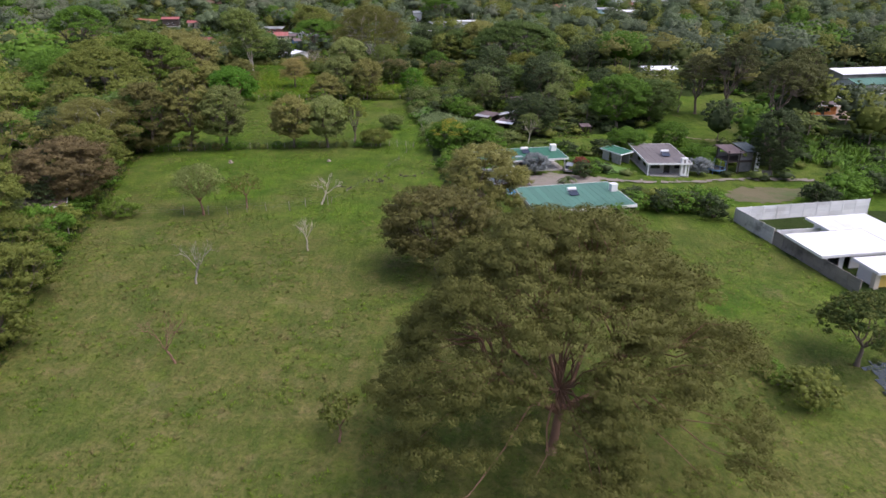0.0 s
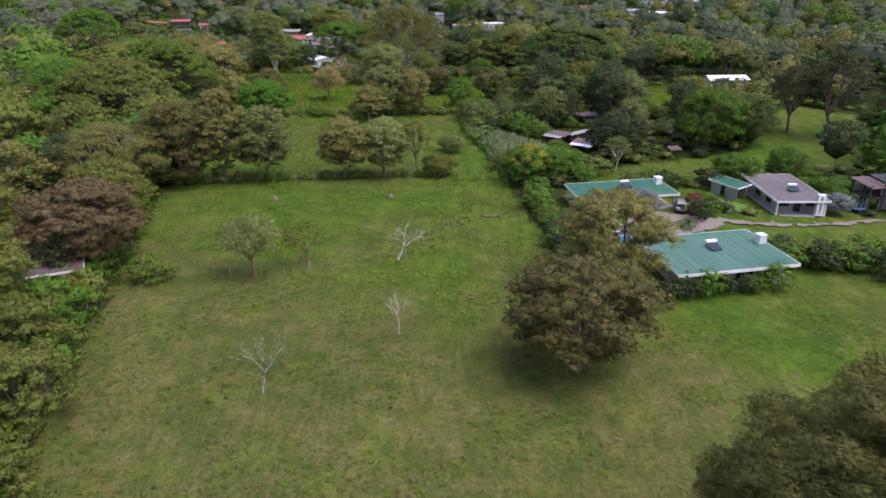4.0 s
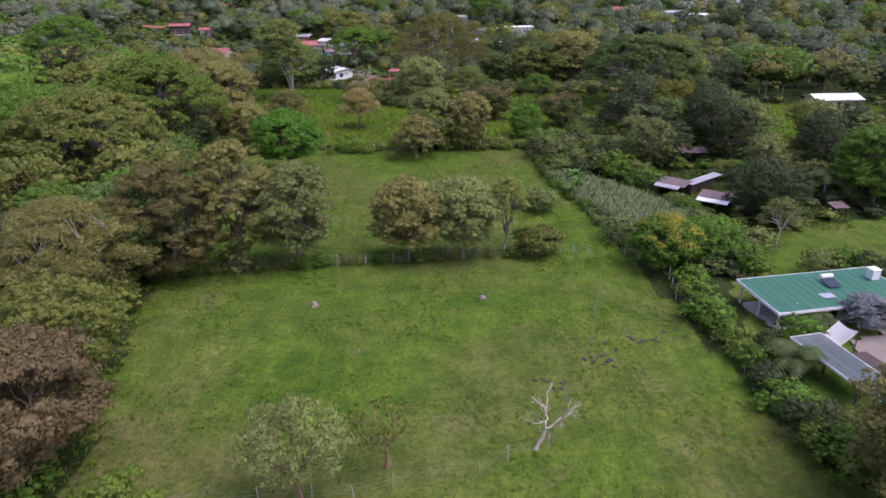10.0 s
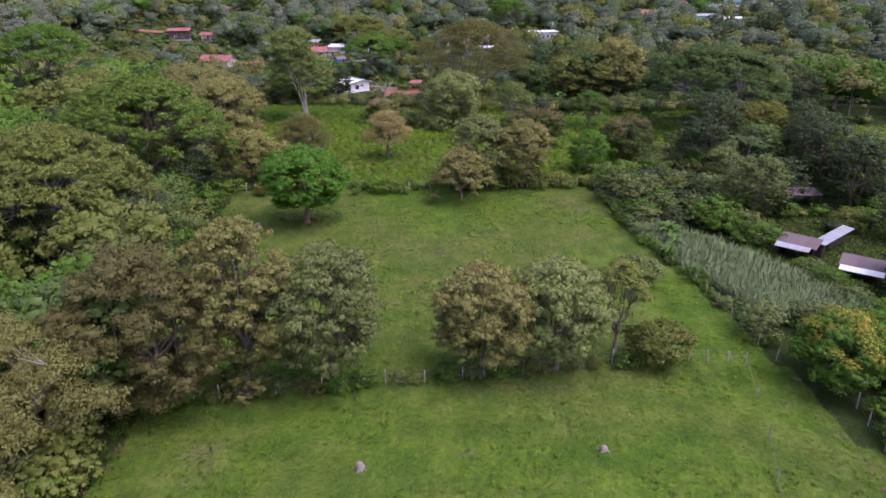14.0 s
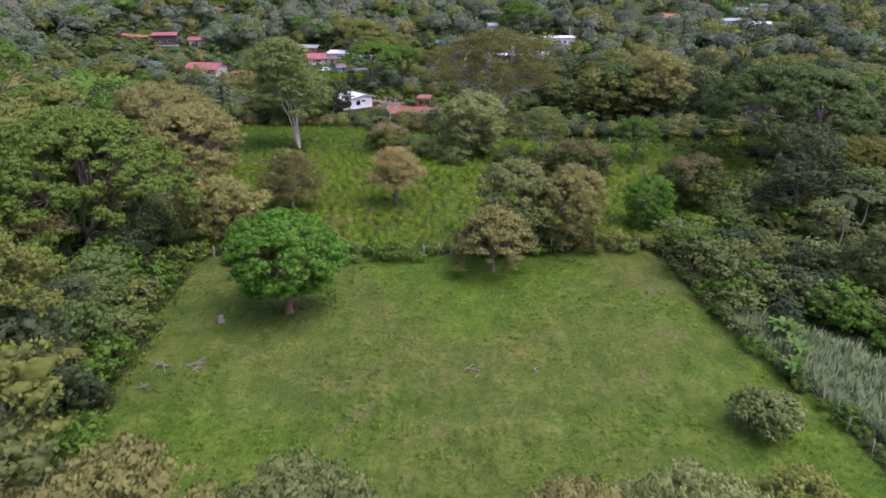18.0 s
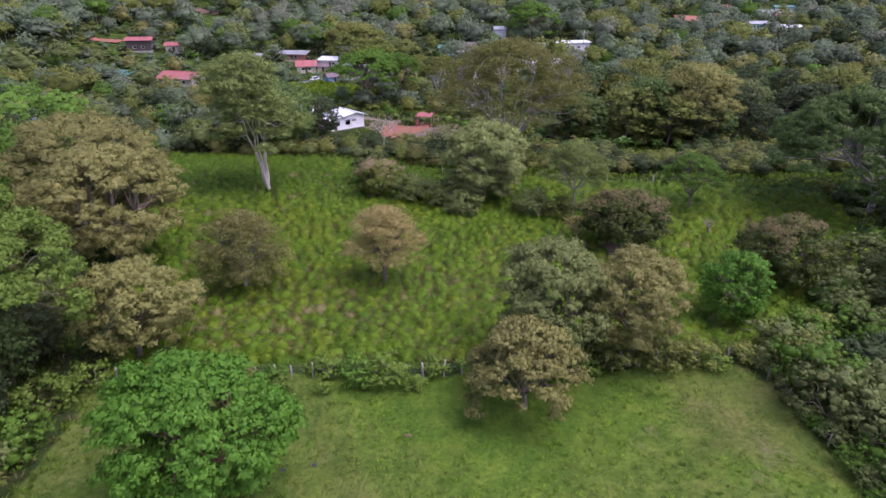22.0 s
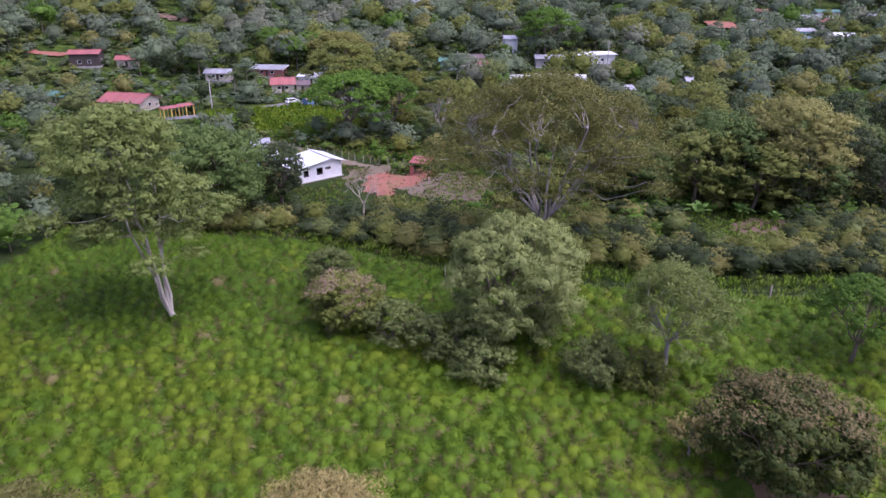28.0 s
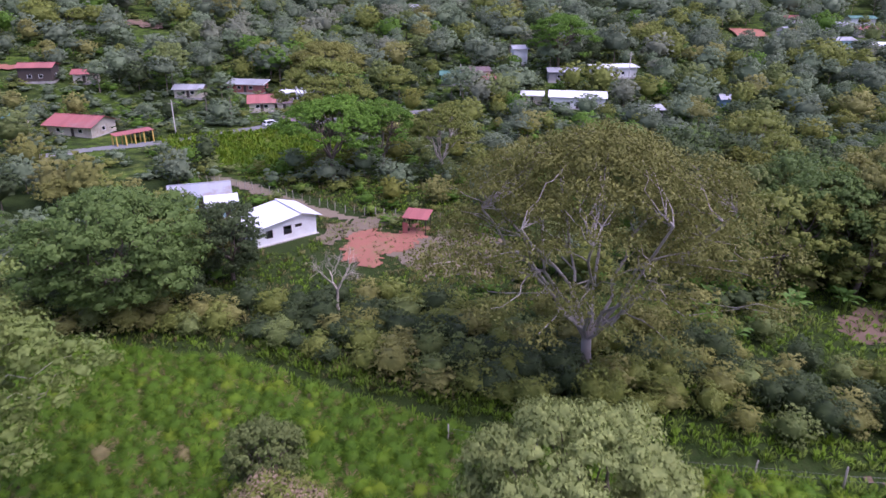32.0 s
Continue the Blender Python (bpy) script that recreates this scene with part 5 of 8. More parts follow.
def tower_shed():
    root = base("stilt_shed", 58.8, 133.4, 8)
    tagged(root, "tall dark open-sided timber shed on posts", "shed")
    for xx in (-3.0, -0.6, 2.6):
        for yy in (-2.2, 2.2):
            boxed("post", (xx - 0.1, yy - 0.1, -0.4, xx + 0.1, yy + 0.1, 4.5), DARKWOOD, root)
    boxed("upper_floor", (-3.2, -2.4, 2.2, 2.8, 2.4, 2.36), DARKWOOD, root)
    part("wall", wall_panel(5.8, 2.1, 0.1, [(0.6, 0.8, 2.0, 1.8)], Matrix.Translation((-3.1, 2.15, 2.36))), GREY_WALL, root)
    part("wall", wall_panel(3.2, 4.4, 0.12, [(0.8, 2.9, 1.8, 3.8)], Matrix.Translation((-0.4, -1.4, 0))), GREY_WALL, root)
    part("wall", wall_panel(0.9, 4.2, 0.12, [], Matrix.Translation((2.7, -2.6, 0))), WHITE, root)
    slope(root, -3.4, 0.2, -2.8, 4.2, 2.8, 4.6, RUST_ROOF, 4)
    slope(root, 0.25, 3.4, -3.0, 4.4, 2.8, 4.9, DARK_ROOF, 3)
    boxed("low_wall", (3.0, -4.4, -0.4, 5.2, -4.2, 0.9), GREY_WALL, root)
    tr = base("trampoline", 54.4, 131.4)
    tagged(tr, "round trampoline with dark blue safety net", "trampoline")
    bm = bmesh.new()
    bmesh.ops.create_cone(bm, cap_ends=True, segments=20, radius1=1.6, radius2=1.6, depth=0.08, matrix=Matrix.Translation((0, 0, 0.75)))
    part("mat", bm, RUBBER, tr)
    for i in range(8):
        a = i * math.pi / 4
        boxed("pole", (1.62 * math.cos(a) - 0.03, 1.62 * math.sin(a) - 0.03, 0, 1.62 * math.cos(a) + 0.03, 1.62 * math.sin(a) + 0.03, 2.5), BLUE, tr)
    bm = bmesh.new()
    bmesh.ops.create_cone(bm, cap_ends=False, segments=20, radius1=1.66, radius2=1.66, depth=0.3, matrix=Matrix.Translation((0, 0, 0.75)))
    bmesh.ops.solidify(bm, geom=list(bm.faces), thickness=0.03)
    part("pad", bm, BLUE, tr)
    clear(59, 133, 5)


tower_shed()


def panel_wall(name, a, b, h, material, label, bays, rows=4, post_mat=None):
    """A precast wall: posts with stacked panels between them."""
    ax, ay = a
    bx_, by_ = b
    L, rot = math.hypot(bx_ - ax, by_ - ay), math.degrees(math.atan2(by_ - ay, bx_ - ax))
    root = base(name, ax, ay, rot)
    tagged(root, label, "wall", kind="structure")
    for i in range(bays + 1):
        x = L * i / bays
        boxed("post", (x - 0.09, -0.09, -0.6, x + 0.09, 0.09, h + 0.05), post_mat or material, root)
        if i < bays:
            for k in range(rows):
                x1 = L * (i + 1) / bays
                z0 = -0.5 if k == 0 else h * k / rows
                boxed("panel", (x + 0.095, -0.04, z0, x1 - 0.095, 0.04, h * (k + 1) / rows - 0.012), material, root)


panel_wall("boundary_wall", (46.6, 102.6), (48.6, 93.6), 2.2, BLOCK, "grey precast concrete boundary wall", 4)
panel_wall("boundary_wall", (48.7, 93.3), (51.6, 76.2), 2.0, BLOCK_BROWN, "brown weathered block boundary wall", 8)
panel_wall("boundary_wall", (46.9, 102.9), (70.6, 107.4), 2.2, WHITE, "white painted precast boundary wall", 10)
panel_wall("garden_wall", (49.3, 93.8), (61.0, 95.6), 1.9, WHITE, "white painted inner garden wall", 5)


def white_villa():
    root = base("villa", 57.5, 87.8, 10)
    tagged(root, "white flat-roofed villa with wide eaves", "house")
    for i, (x0, y0, x1, y1, z) in enumerate(((-8.2, -3.6, 4.0, 4.2, 2.55), (-1.0, 4.3, 9.0, 9.6, 2.75), (4.1, -4.6, 11.0, 4.2, 2.6))):
        slope(root, x0, x1, y0, z, y1, z + 0.12, WHITE_ROOF, 6)
        fascia(root, x0, x1, y0, z, y1, z + 0.12, 0.36)
        holes = [(0.8, 0.5, 2.6, 2.1), (3.4, 0.0, 4.4, 2.1)]
        m = Matrix.Translation((x0 + 0.9, y0 + 0.9, 0))
        part("wall", wall_panel(x1 - x0 - 1.8, z - 0.05, 0.18, holes, m), WHITE, root)
        window(root, m, holes[0], 0.18, DARKWOOD)
        part("wall", wall_panel(x1 - x0 - 1.8, z, 0.18, [], Matrix.Translation((x0 + 0.9, y1 - 1.1, 0))), WHITE, root)
        for xx in (x0 + 1.08, x1 - 0.9):
            part("wall", wall_panel(y1 - y0 - 2.2, z - 0.02, 0.18, [], Matrix.Translation((xx, y0 + 1.08, 0)) @ Matrix.Rotation(radians(90), 4, "Z")), WHITE, root)
    gate = base("garage_front", 56.4, 79.4, 10)
    tagged(gate, "garage with orange timber door and white roof", "garage")
    slope(gate, -2.2, 5.5, -1.5, 2.5, 3.0, 2.65, WHITE_ROOF, 5)
    fascia(gate, -2.2, 5.5, -1.5, 2.5, 3.0, 2.65, 0.34)
    boxed("pillar", (-1.9, -0.9, -0.3, -1.2, -0.2, 2.5), CREAM, gate)
    boxed("garage_door", (-0.9, -0.6, 0, 2.4, -0.5, 2.2), YELLOW, gate)
    boxed("wall", (2.5, -0.7, -0.3, 5.2, -0.5, 2.5), WHITE, gate)
    boxed("wall", (-1.3, 0.0, -0.3, -1.15, 2.8, 2.5), WHITE, gate)
    clear(57, 88, 13)


white_villa()


def shack(x, y, w, d, rot, roof, label, h=1.9, rise=0.35, extra=None):
    root = base("shack", x, y, rot)
    tagged(root, label, "shack")
    slope(root, -w / 2, w / 2, -d / 2, h, d / 2, h + rise, roof, max(3, int(w / 0.8)))
    if extra:
        slope(root, -w / 2 + 0.2, w / 2 - 0.6, -d / 2 - 1.1, h - 0.18, -d / 2 + 0.1, h + 0.06, extra, max(3, int(w / 1.0)))
    for xx in (-w / 2 + 0.2, w / 2 - 0.2):
        for yy in (-d / 2 + 0.2, d / 2 - 0.2):
            boxed("post", (xx - 0.06, yy - 0.06, -0.3, xx + 0.06, yy + 0.06, h + (rise if yy > 0 else 0) - 0.06), DARKWOOD, root)
    part("wall", wall_panel(w - 0.8, h - 0.1, 0.08, [(w * 0.3, 0, w * 0.3 + 0.9, 1.7)], Matrix.Translation((-w / 2 + 0.4, d / 2 - 0.6, 0))), DARKWOOD, root)
    part("wall", wall_panel(d - 1.0, h - 0.2, 0.08, [], Matrix.Translation((-w / 2 + 0.5, -d / 2 + 0.4, 0)) @ Matrix.Rotation(radians(90), 4, "Z")), DARKWOOD, root)
    clear(x, y, max(w, d) * 0.7, 9)


shack(11.6, 174.2, 5.0, 3.6, -40, RUST_ROOF, "small shack with rusted brown tin roof", extra=TIN_ROOF)
shack(17.4, 176.4, 9.5, 1.6, 40, TIN_ROOF, "long narrow lean-to with bright tin roof", h=2.0, rise=0.15)
shack(16.4, 167.0, 5.6, 3.6, -35, RUST_ROOF, "farm shack with rusted roof and pale tin awning", extra=WHITE_ROOF)
shack(21.0, 161.5, 6.0, 2.4, -40, RUST_ROOF, "low lean-to with dark rusted tin roof", h=1.7)
shack(21.8, 195.0, 5.4, 3.4, 0, RUST_ROOF, "tin-roofed field shack among bushes")
shack(34.5, 164.5, 2.6, 2.2, 10, RUST_ROOF, "tiny purple-brown tin shelter by the lawn", h=1.6)

# orange house under the left-hand trees
house("orange_house", -61.5, 97.0, 8.0, 5.5, 2.6, 25, RUST_ROOF, ORANGE, "orange plastered cottage half hidden by trees", rise=0.5, over=0.7, shed=True, openings=1)


# ---- the unfinished white house and its plot ----
def unfinished_house():
    root = base("unfinished_house", -66.8, 317.8, 40)
    tagged(root, "unfinished white house with empty window openings", "house")
    w, d, h, T = 9.6, 7.0, 2.75, 0.18
    m = Matrix.Translation((-w / 2, -d / 2, 0))
    holes = [(1.5, 1.0, 2.5, 2.2), (4.2, 1.0, 5.5, 2.3), (6.1, 1.75, 7.2, 2.2)]
    part("wall", wall_panel(w, h, T, holes, m), WHITE, root)
    for hh in holes:
        window(root, m, hh, T, DARKWOOD, False)
    part("wall", wall_panel(w, h, T, [(2, 1, 3.2, 2.2), (7, 1, 8.2, 2.2)], Matrix.Translation((-w / 2, d / 2 - T, 0))), WHITE, root)
    for xx, hs in ((-w / 2 + T, [(2.4, 0, 3.4, 2.1)]), (w / 2, [(3.0, 1.0, 4.4, 2.2)])):
        part("wall", wall_panel(d - 2 * T, h, T, hs, Matrix.Translation((xx, -d / 2 + T, 0)) @ Matrix.Rotation(radians(90), 4, "Z")), WHITE, root)
    boxed("floor_slab", (-w / 2 - 0.3, -d / 2 - 0.3, -0.5, w / 2 + 0.3, d / 2 + 0.3, 0.05), CONCRETE, root)
    # low gable along the depth, the ridge nearer one side
    def side(xa, za, xb, zb, name):
        bm = bmesh.new()
        v = [bm.verts.new(p) for p in ((xa, -d / 2 - 0.7, za), (xb, -d / 2 - 0.7, zb), (xb, d / 2 + 0.7, zb), (xa, d / 2 + 0.7, za))]
        u = [bm.verts.new(p.co - Vector((0, 0, 0.09))) for p in v]
        bm.faces.new(v), bm.faces.new(u[::-1])
        for k in range(4):
            bm.faces.new((v[k], u[k], u[(k + 1) % 4], v[(k + 1) % 4]))
        bmesh.ops.recalc_face_normals(bm, faces=bm.faces)
        part(name, bm, WHITE_ROOF, root)
    side(-w / 2 - 0.6, h + 0.05, 2.4, h + 1.15, "roof_slope")
    side(w / 2 + 0.7, h + 0.25, 2.0, h + 1.35, "roof_slope")
    bm = bmesh.new()
    pts = [(-w / 2, -d / 2 + 0.01, h), (w / 2, -d / 2 + 0.01, h), (w / 2, -d / 2 + 0.01, h + 0.2), (2.2, -d / 2 + 0.01, h + 1.0)]
    a = [bm.verts.new(p) for p in pts]
    b = [bm.verts.new((p[0], p[1] + T, p[2])) for p in pts]
    bm.faces.new(a), bm.faces.new(b[::-1])
    for k in range(4):
        bm.faces.new((a[k], b[k], b[(k + 1) % 4], a[(k + 1) % 4]))
    bmesh.ops.recalc_face_normals(bm, faces=bm.faces)
    part("gable", bm, WHITE, root)
    clear(-67, 318, 9, 24)


unfinished_house()
house("neighbour_house", -83.0, 331.5, 9.0, 7.0, 2.5, 20, TIN_ROOF, TURQ, "low house with patched tin and white roof", rise=1.0, openings=2)
house("annex", -77.6, 326.0, 4.0, 3.2, 2.3, 20, WHITE_ROOF, TURQ, "small white-roofed annex beside the tin-roofed house", rise=0.3, shed=True, openings=1)


def open_shed(x, y, w, d, rot, label):
    root = base("open_shed", x, y, rot)
    tagged(root, label, "shed")
    slope(root, -w / 2, w / 2, -d / 2, 2.5, d / 2, 3.0, RED_ROOF, 4)
    for xx in (-w / 2 + 0.3, w / 2 - 0.3):
        for yy in (-d / 2 + 0.3, d / 2 - 0.3):
            boxed("post", (xx - 0.07, yy - 0.07, -0.3, xx + 0.07, yy + 0.07, 2.52 + (0.4 if yy > 0 else 0.0)), DARKWOOD, root)
    boxed("red_panel", (-w / 2 + 0.1, -d / 2 + 0.1, -0.2, -w / 2 + 0.9, -d / 2 + 0.16, 1.7), RED_ROOF, root)
    clear(x, y, 4, 22)


open_shed(-45.6, 319.6, 4.0, 3.4, -14, "small open shelter with faded red metal roof")

# ---- village across the stream ----
house("village_house", -132.8, 389.5, 12.5, 9.0, 2.8, -12, RED_ROOF, CREAM, "bungalow with broad faded red roof", rise=1.6, over=0.9, sheets=12, openings=3)
clear(-132.8, 389.5, 9, 34)


def carport(x, y, w, d, rot):
    root = base("roadside_canopy", x, y, rot)
    tagged(root, "long red-roofed canopy on yellow posts", "canopy")
    slope(root, -w / 2, w / 2, -d / 2, 2.6, d / 2, 2.9, RED_ROOF, 10)
    for i in range(5):
        xx = -w / 2 + 0.3 + (w - 0.6) * i / 4
        boxed("post", (xx - 0.12, -d / 2 + 0.2, -0.3, xx + 0.12, -d / 2 + 0.44, 2.6), YELLOW, root)
        boxed("post", (xx - 0.12, d / 2 - 0.44, -0.3, xx + 0.12, d / 2 - 0.2, 2.85), YELLOW, root)
    clear(x, y, 7, 26)


carport(-115.2, 378.6, 9.5, 2.6, 52)

house("village_house", -152.0, 391.0, 9.0, 7.0, 2.6, -10, GREEN_PALE, CREAM, "house with pale green metal roof", sheets=9)
house("hillside_house", -159.5, 421.0, 9.0, 6.0, 4.0, 10, RED_ROOF, DARKWOOD, "red two-level hillside house with red roof", sheets=8)
house("hillside_house", -147.5, 424.0, 6.0, 4.5, 2.6, 10, RED_ROOF, CREAM, "small red-roofed outbuilding on the hillside", sheets=6)
house("village_house", -117.4, 424.0, 8.0, 5.0, 2.5, 0, TIN_ROOF, CREAM, "cottage with pale rounded tin roof", sheets=6)
house("village_house", -103.0, 433.0, 11.0, 5.0, 2.6, -6, TIN_ROOF, RED_ROOF, "long low house with grey tin roof", sheets=10, shed=True, rise=0.5)
house("village_house", -95.2, 419.0, 7.0, 6.0, 2.7, 12, RED_ROOF, CREAM, "house with red tiled gable roof", sheets=7, rise=1.6)
house("village_house", -89.0, 420.0, 4.0, 5.0, 2.5, 12, RUST_ROOF, CREAM, "low annex with rusty brown roof", sheets=5)
house("village_house", -87.0, 430.0, 9.0, 6.0, 2.8, -8, WHITE_ROOF, WHITE, "white house with white metal roof", sheets=8, shed=True, rise=0.6)
house("village_house", -76.0, 424.0, 8.0, 5.0, 2.6, -8, TIN_ROOF, TURQ, "house with dull tin roof and turquoise wall", sheets=8)
house("village_house", -82.0, 396.5, 3.6, 3.0, 2.4, 40, RUST_ROOF, BLUE, "tiny blue roadside kiosk with rusty roof", sheets=4, openings=1)
house("village_house", -16.8, 472.5, 5.0, 5.0, 5.4, 8, TIN_ROOF, WHITE, "narrow two-storey white house", sheets=5)
house("village_hall", -3.0, 428.0, 16.0, 8.0, 3.4, -8, WHITE_ROOF, WHITE, "large white-roofed hall among trees", sheets=14, rise=1.1)
house("village_house", -16.0, 432.0, 6.0, 5.0, 2.6, -8, WHITE_ROOF, CREAM, "small flat white-roofed annex", sheets=5, shed=True, rise=0.3)
house("village_hall", 14.0, 459.0, 15.0, 5.0, 3.4, 12, WHITE_ROOF, WHITE, "long white building with flat roof", sheets=12, shed=True, rise=0.3)
house("village_house", -3.5, 455.0, 10.0, 6.0, 3.0, 0, TIN_ROOF, GREY_WALL, "grey-walled house with dull tin roof", sheets=9)
house("village_house", -25.5, 448.0, 9.0, 6.0, 2.7, -15, RED_ROOF, CREAM, "house with dull pink-red roof", sheets=8)
house("village_house", -33.0, 455.0, 9.0, 6.0, 2.7, 15, RUST_ROOF, CREAM, "cream house with dark rusted roof", sheets=8)
house("village_house", -41.0, 450.0, 6.0, 5.0, 3.0, 0, GREEN_PALE, TURQ, "turquoise house with pale green roof", sheets=6)
house("village_house", -57.5, 557.0, 11.0, 7.0, 3.0, 5, TIN_ROOF, WHITE, "white house high on the wooded slope", sheets=9)
house("village_house", 43.0, 429.5, 6.0, 4.0, 2.6, 0, TIN_ROOF, BLUE, "small blue-walled house with tin roof", sheets=6)
house("village_house", 14.5, 414.0, 7.0, 4.5, 2.6, 20, TIN_ROOF, GREY_WALL, "grey tin-roofed shed between trees", sheets=6)
for i, (hx, hy, wl, rf, lb) in enumerate(((131, 544, WHITE, TIN_ROOF, "white village house with tin roof"), (139, 532, CREAM, RED_ROOF, "cream village house with red roof"),
                                          (114, 509, TURQ, TIN_ROOF, "turquoise village house with tin roof"), (106, 531, WHITE, TIN_ROOF, "white tin-roofed village house on the slope"),
                                          (126, 499, CREAM, WHITE_ROOF, "cream village house with white roof"), (150, 560, WHITE, GREEN_PALE, "white village house with green roof"),
                                          (165, 548, CREAM, TIN_ROOF, "cream tin-roofed village house"), (118, 560, WHITE, RED_ROOF, "white village house with red roof"))):
    house("village_house", hx, hy, 11.0, 7.0, 2.9, -12 + 9 * (i % 4), rf, wl, lb, sheets=8)
    clear(hx, hy, 6, 15)
house("village_house", 139.0, 232.0, 24.0, 12.0, 4.0, 12, WHITE_ROOF, GREY_WALL, "wide white-roofed warehouse beyond the field", sheets=12, rise=1.0)
house("village_house", 131.0, 214.0, 14.0, 9.0, 3.6, 12, GREEN_PALE, WHITE, "white store with pale green roof", sheets=9, rise=1.0)
house("orange_hut", 103.0, 187.0, 7.0, 4.0, 2.6, 0, RUST_ROOF, ORANGE, "orange plastered hut below tall trees", sheets=6, shed=True, rise=0.4)
house("village_house", 75.5, 245.0, 12.0, 6.0, 2.8, 5, WHITE_ROOF, CREAM, "house with long white metal roof behind trees", sheets=10)
clear(75, 245, 9, 30)
house("field_house", -119.0, 258.0, 9.0, 6.0, 2.7, 20, TIN_ROOF, GREY_WALL, "grey tin-roofed house behind woodland trees", sheets=8)
house("field_house", -140.0, 308.0, 8.0, 6.0, 2.7, 10, BLUE, CREAM, "house with faded blue and red roof", sheets=8)
car(-88.0, 399.5, 40, CARWHITE, "white hatchback on the village road")
car(118.0, 205.0, 20, CARWHITE, "white car parked beyond the field")
car(123.0, 201.0, 30, RUBBER, "dark car parked beyond the field")
for kx, ky in ((-40, 425), (-70, 410), (-108, 381), (-122, 370), (-80, 344), (-62, 330), (-52, 314), (-40, 312), (-97, 390), (-85, 375), (-100, 372), (88, 534), (-176, 430), (-160, 492), (4, 290), (-105, 350)):
    clear(kx, ky, 8, 14)
for kx, ky, kr in ((-132.8, 389.5, 9), (-152, 391, 7), (-159.5, 421, 7), (-147.5, 424, 5), (-117.4, 424, 6), (-103, 433, 8), (-93, 420, 8), (-87, 430, 7), (-76, 424, 6), (-82, 396.5, 5),
                   (-16.8, 472.5, 6), (-3, 428, 10), (-16, 432, 6), (14, 459, 10), (-3.5, 455, 8), (-25.5, 448, 7), (-33, 455, 7), (-41, 450, 6), (43, 429.5, 6), (14.5, 414, 6), (-57.5, 557, 9)):
    clear(kx, ky, 0.8 * kr, 1.25 * kr)
clear(112, 190, 12, 30)
clear(128, 208, 14, 26)
clear(87, 531, 9, 42)
clear(-148, 479, 12, 18)
clear(-3, 428, 9, 13)
clear(14, 459, 9, 13)


# ---- single trees ----
tree("rain_tree", 8.9, 45.4, 21.5, 14.2, "skirt", "rain_dark", "huge spreading rain tree with thin brown-olive foliage", 11, BARK_RED, flat=0.6, girth=0.38, fine=2.8, low=-0.7, core=0.0, leaf_size=0.15, thick=1.75, slim=0.35, tufts=9)
tree("pasture_tree", -0.9, 80.8, 12.0, 7.0, "round", "brown_dark", "feathery brown-olive tree standing in the pasture", 12, low=-0.6, thick=0.9)
tree("garden_tree", 6.3, 98.9, 13.2, 6.6, "round", "khaki", "broad brown-olive tree beside the garden", 13, low=-0.6, thick=0.9)
bare_tree("sapling", -26.4, 57.8, 5.6, 2.2, "nearly leafless reddish sapling in the pasture", 21, BARK_RED, None, levels=4, group="pasture saplings")
bare_tree("sapling", -30.4, 76.0, 5.8, 1.9, "bare crooked grey sapling in the pasture", 22, BARK_GREY, None, group="pasture saplings")
bare_tree("sapling", -18.7, 87.0, 5.4, 1.8, "dead pale sapling in the pasture", 23, BARK_PALE, group="pasture saplings")
leaning = bare_tree("sapling", -20.0, 107.0, 5.6, 3.2, "dead leaning bleached tree by the fence", 24, BARK_PALE, girth=0.15, group="pasture saplings")
leaning.matrix_basis = Matrix.Translation(leaning.matrix_basis.translation) @ pose(0, 0, 0, 0, 15, 0) @ Matrix.Translation(-leaning.matrix_basis.translation) @ leaning.matrix_basis
bare_tree("sapling", -8.6, 46.3, 4.5, 1.6, "thin reddish sapling with sparse leaves", 25, BARK_RED, "olive", dens=0.12, group="pasture saplings")
tree("fence_tree", -37.4, 100.6, 8.2, 3.8, "canopy", "sage", "small feathery pale olive tree with reddish trunk", 26, BARK_RED, girth=0.16, core=0.0, thick=0.6, leaf_size=0.17, low=-0.7)
tree("fence_tree", -31.7, 104.6, 5.6, 3.0, "sparse", "olive", "small thin olive tree with reddish trunk", 27, BARK_RED, girth=0.12, core=0.0, thick=0.5, leaf_size=0.17)
tree("edge_bush", -55.0, 93.0, 4.0, 2.8, "shrub", "olive", "olive shrub before the orange cottage", 94, category="bush")
tree("pond_tree", 42.4, 60.0, 8.0, 4.8, "umbrella", "rust", "spreading brown-green tree beside the pond", 28)

# the row along the second fence
tree("fence_row_tree", -52.8, 139.9, 16.6, 4.6, "row", "brown_olive", "tall drooping brown-olive tree in the fence row", 31, leaf_size=0.15, low=-0.7, thick=1.2, droop=0.7)
tree("fence_row_tree", -60.2, 138.2, 14.6, 6.2, "tall", "brown_dark", "layered brownish tree in the fence row", 32, leaf_size=0.15, low=-0.5, flat=0.4, thick=1.2, droop=0.5)
tree("fence_row_tree", -45.8, 141.6, 13.5, 5.2, "row", "sage", "dense grey-green tree in the fence row", 33, leaf_size=0.15, low=-0.7, thick=1.25, droop=0.7, core=0.42)
tree("fence_row_tree", -32.0, 143.8, 11.3, 4.5, "row", "khaki", "dense olive-green tree in the fence row", 34, leaf_size=0.15, low=-0.7, thick=1.25, droop=0.7, core=0.42)
tree("fence_row_tree", -25.0, 145.2, 11.2, 4.4, "row", "sage", "full grey-green tree in the fence row", 35, leaf_size=0.15, low=-0.7, thick=1.25, droop=0.7, core=0.42)
tree("fence_row_tree", -19.2, 146.6, 10.8, 3.0, "umbrella", "olive", "slim tree with a high flat crown in the fence row", 36, girth=0.2)
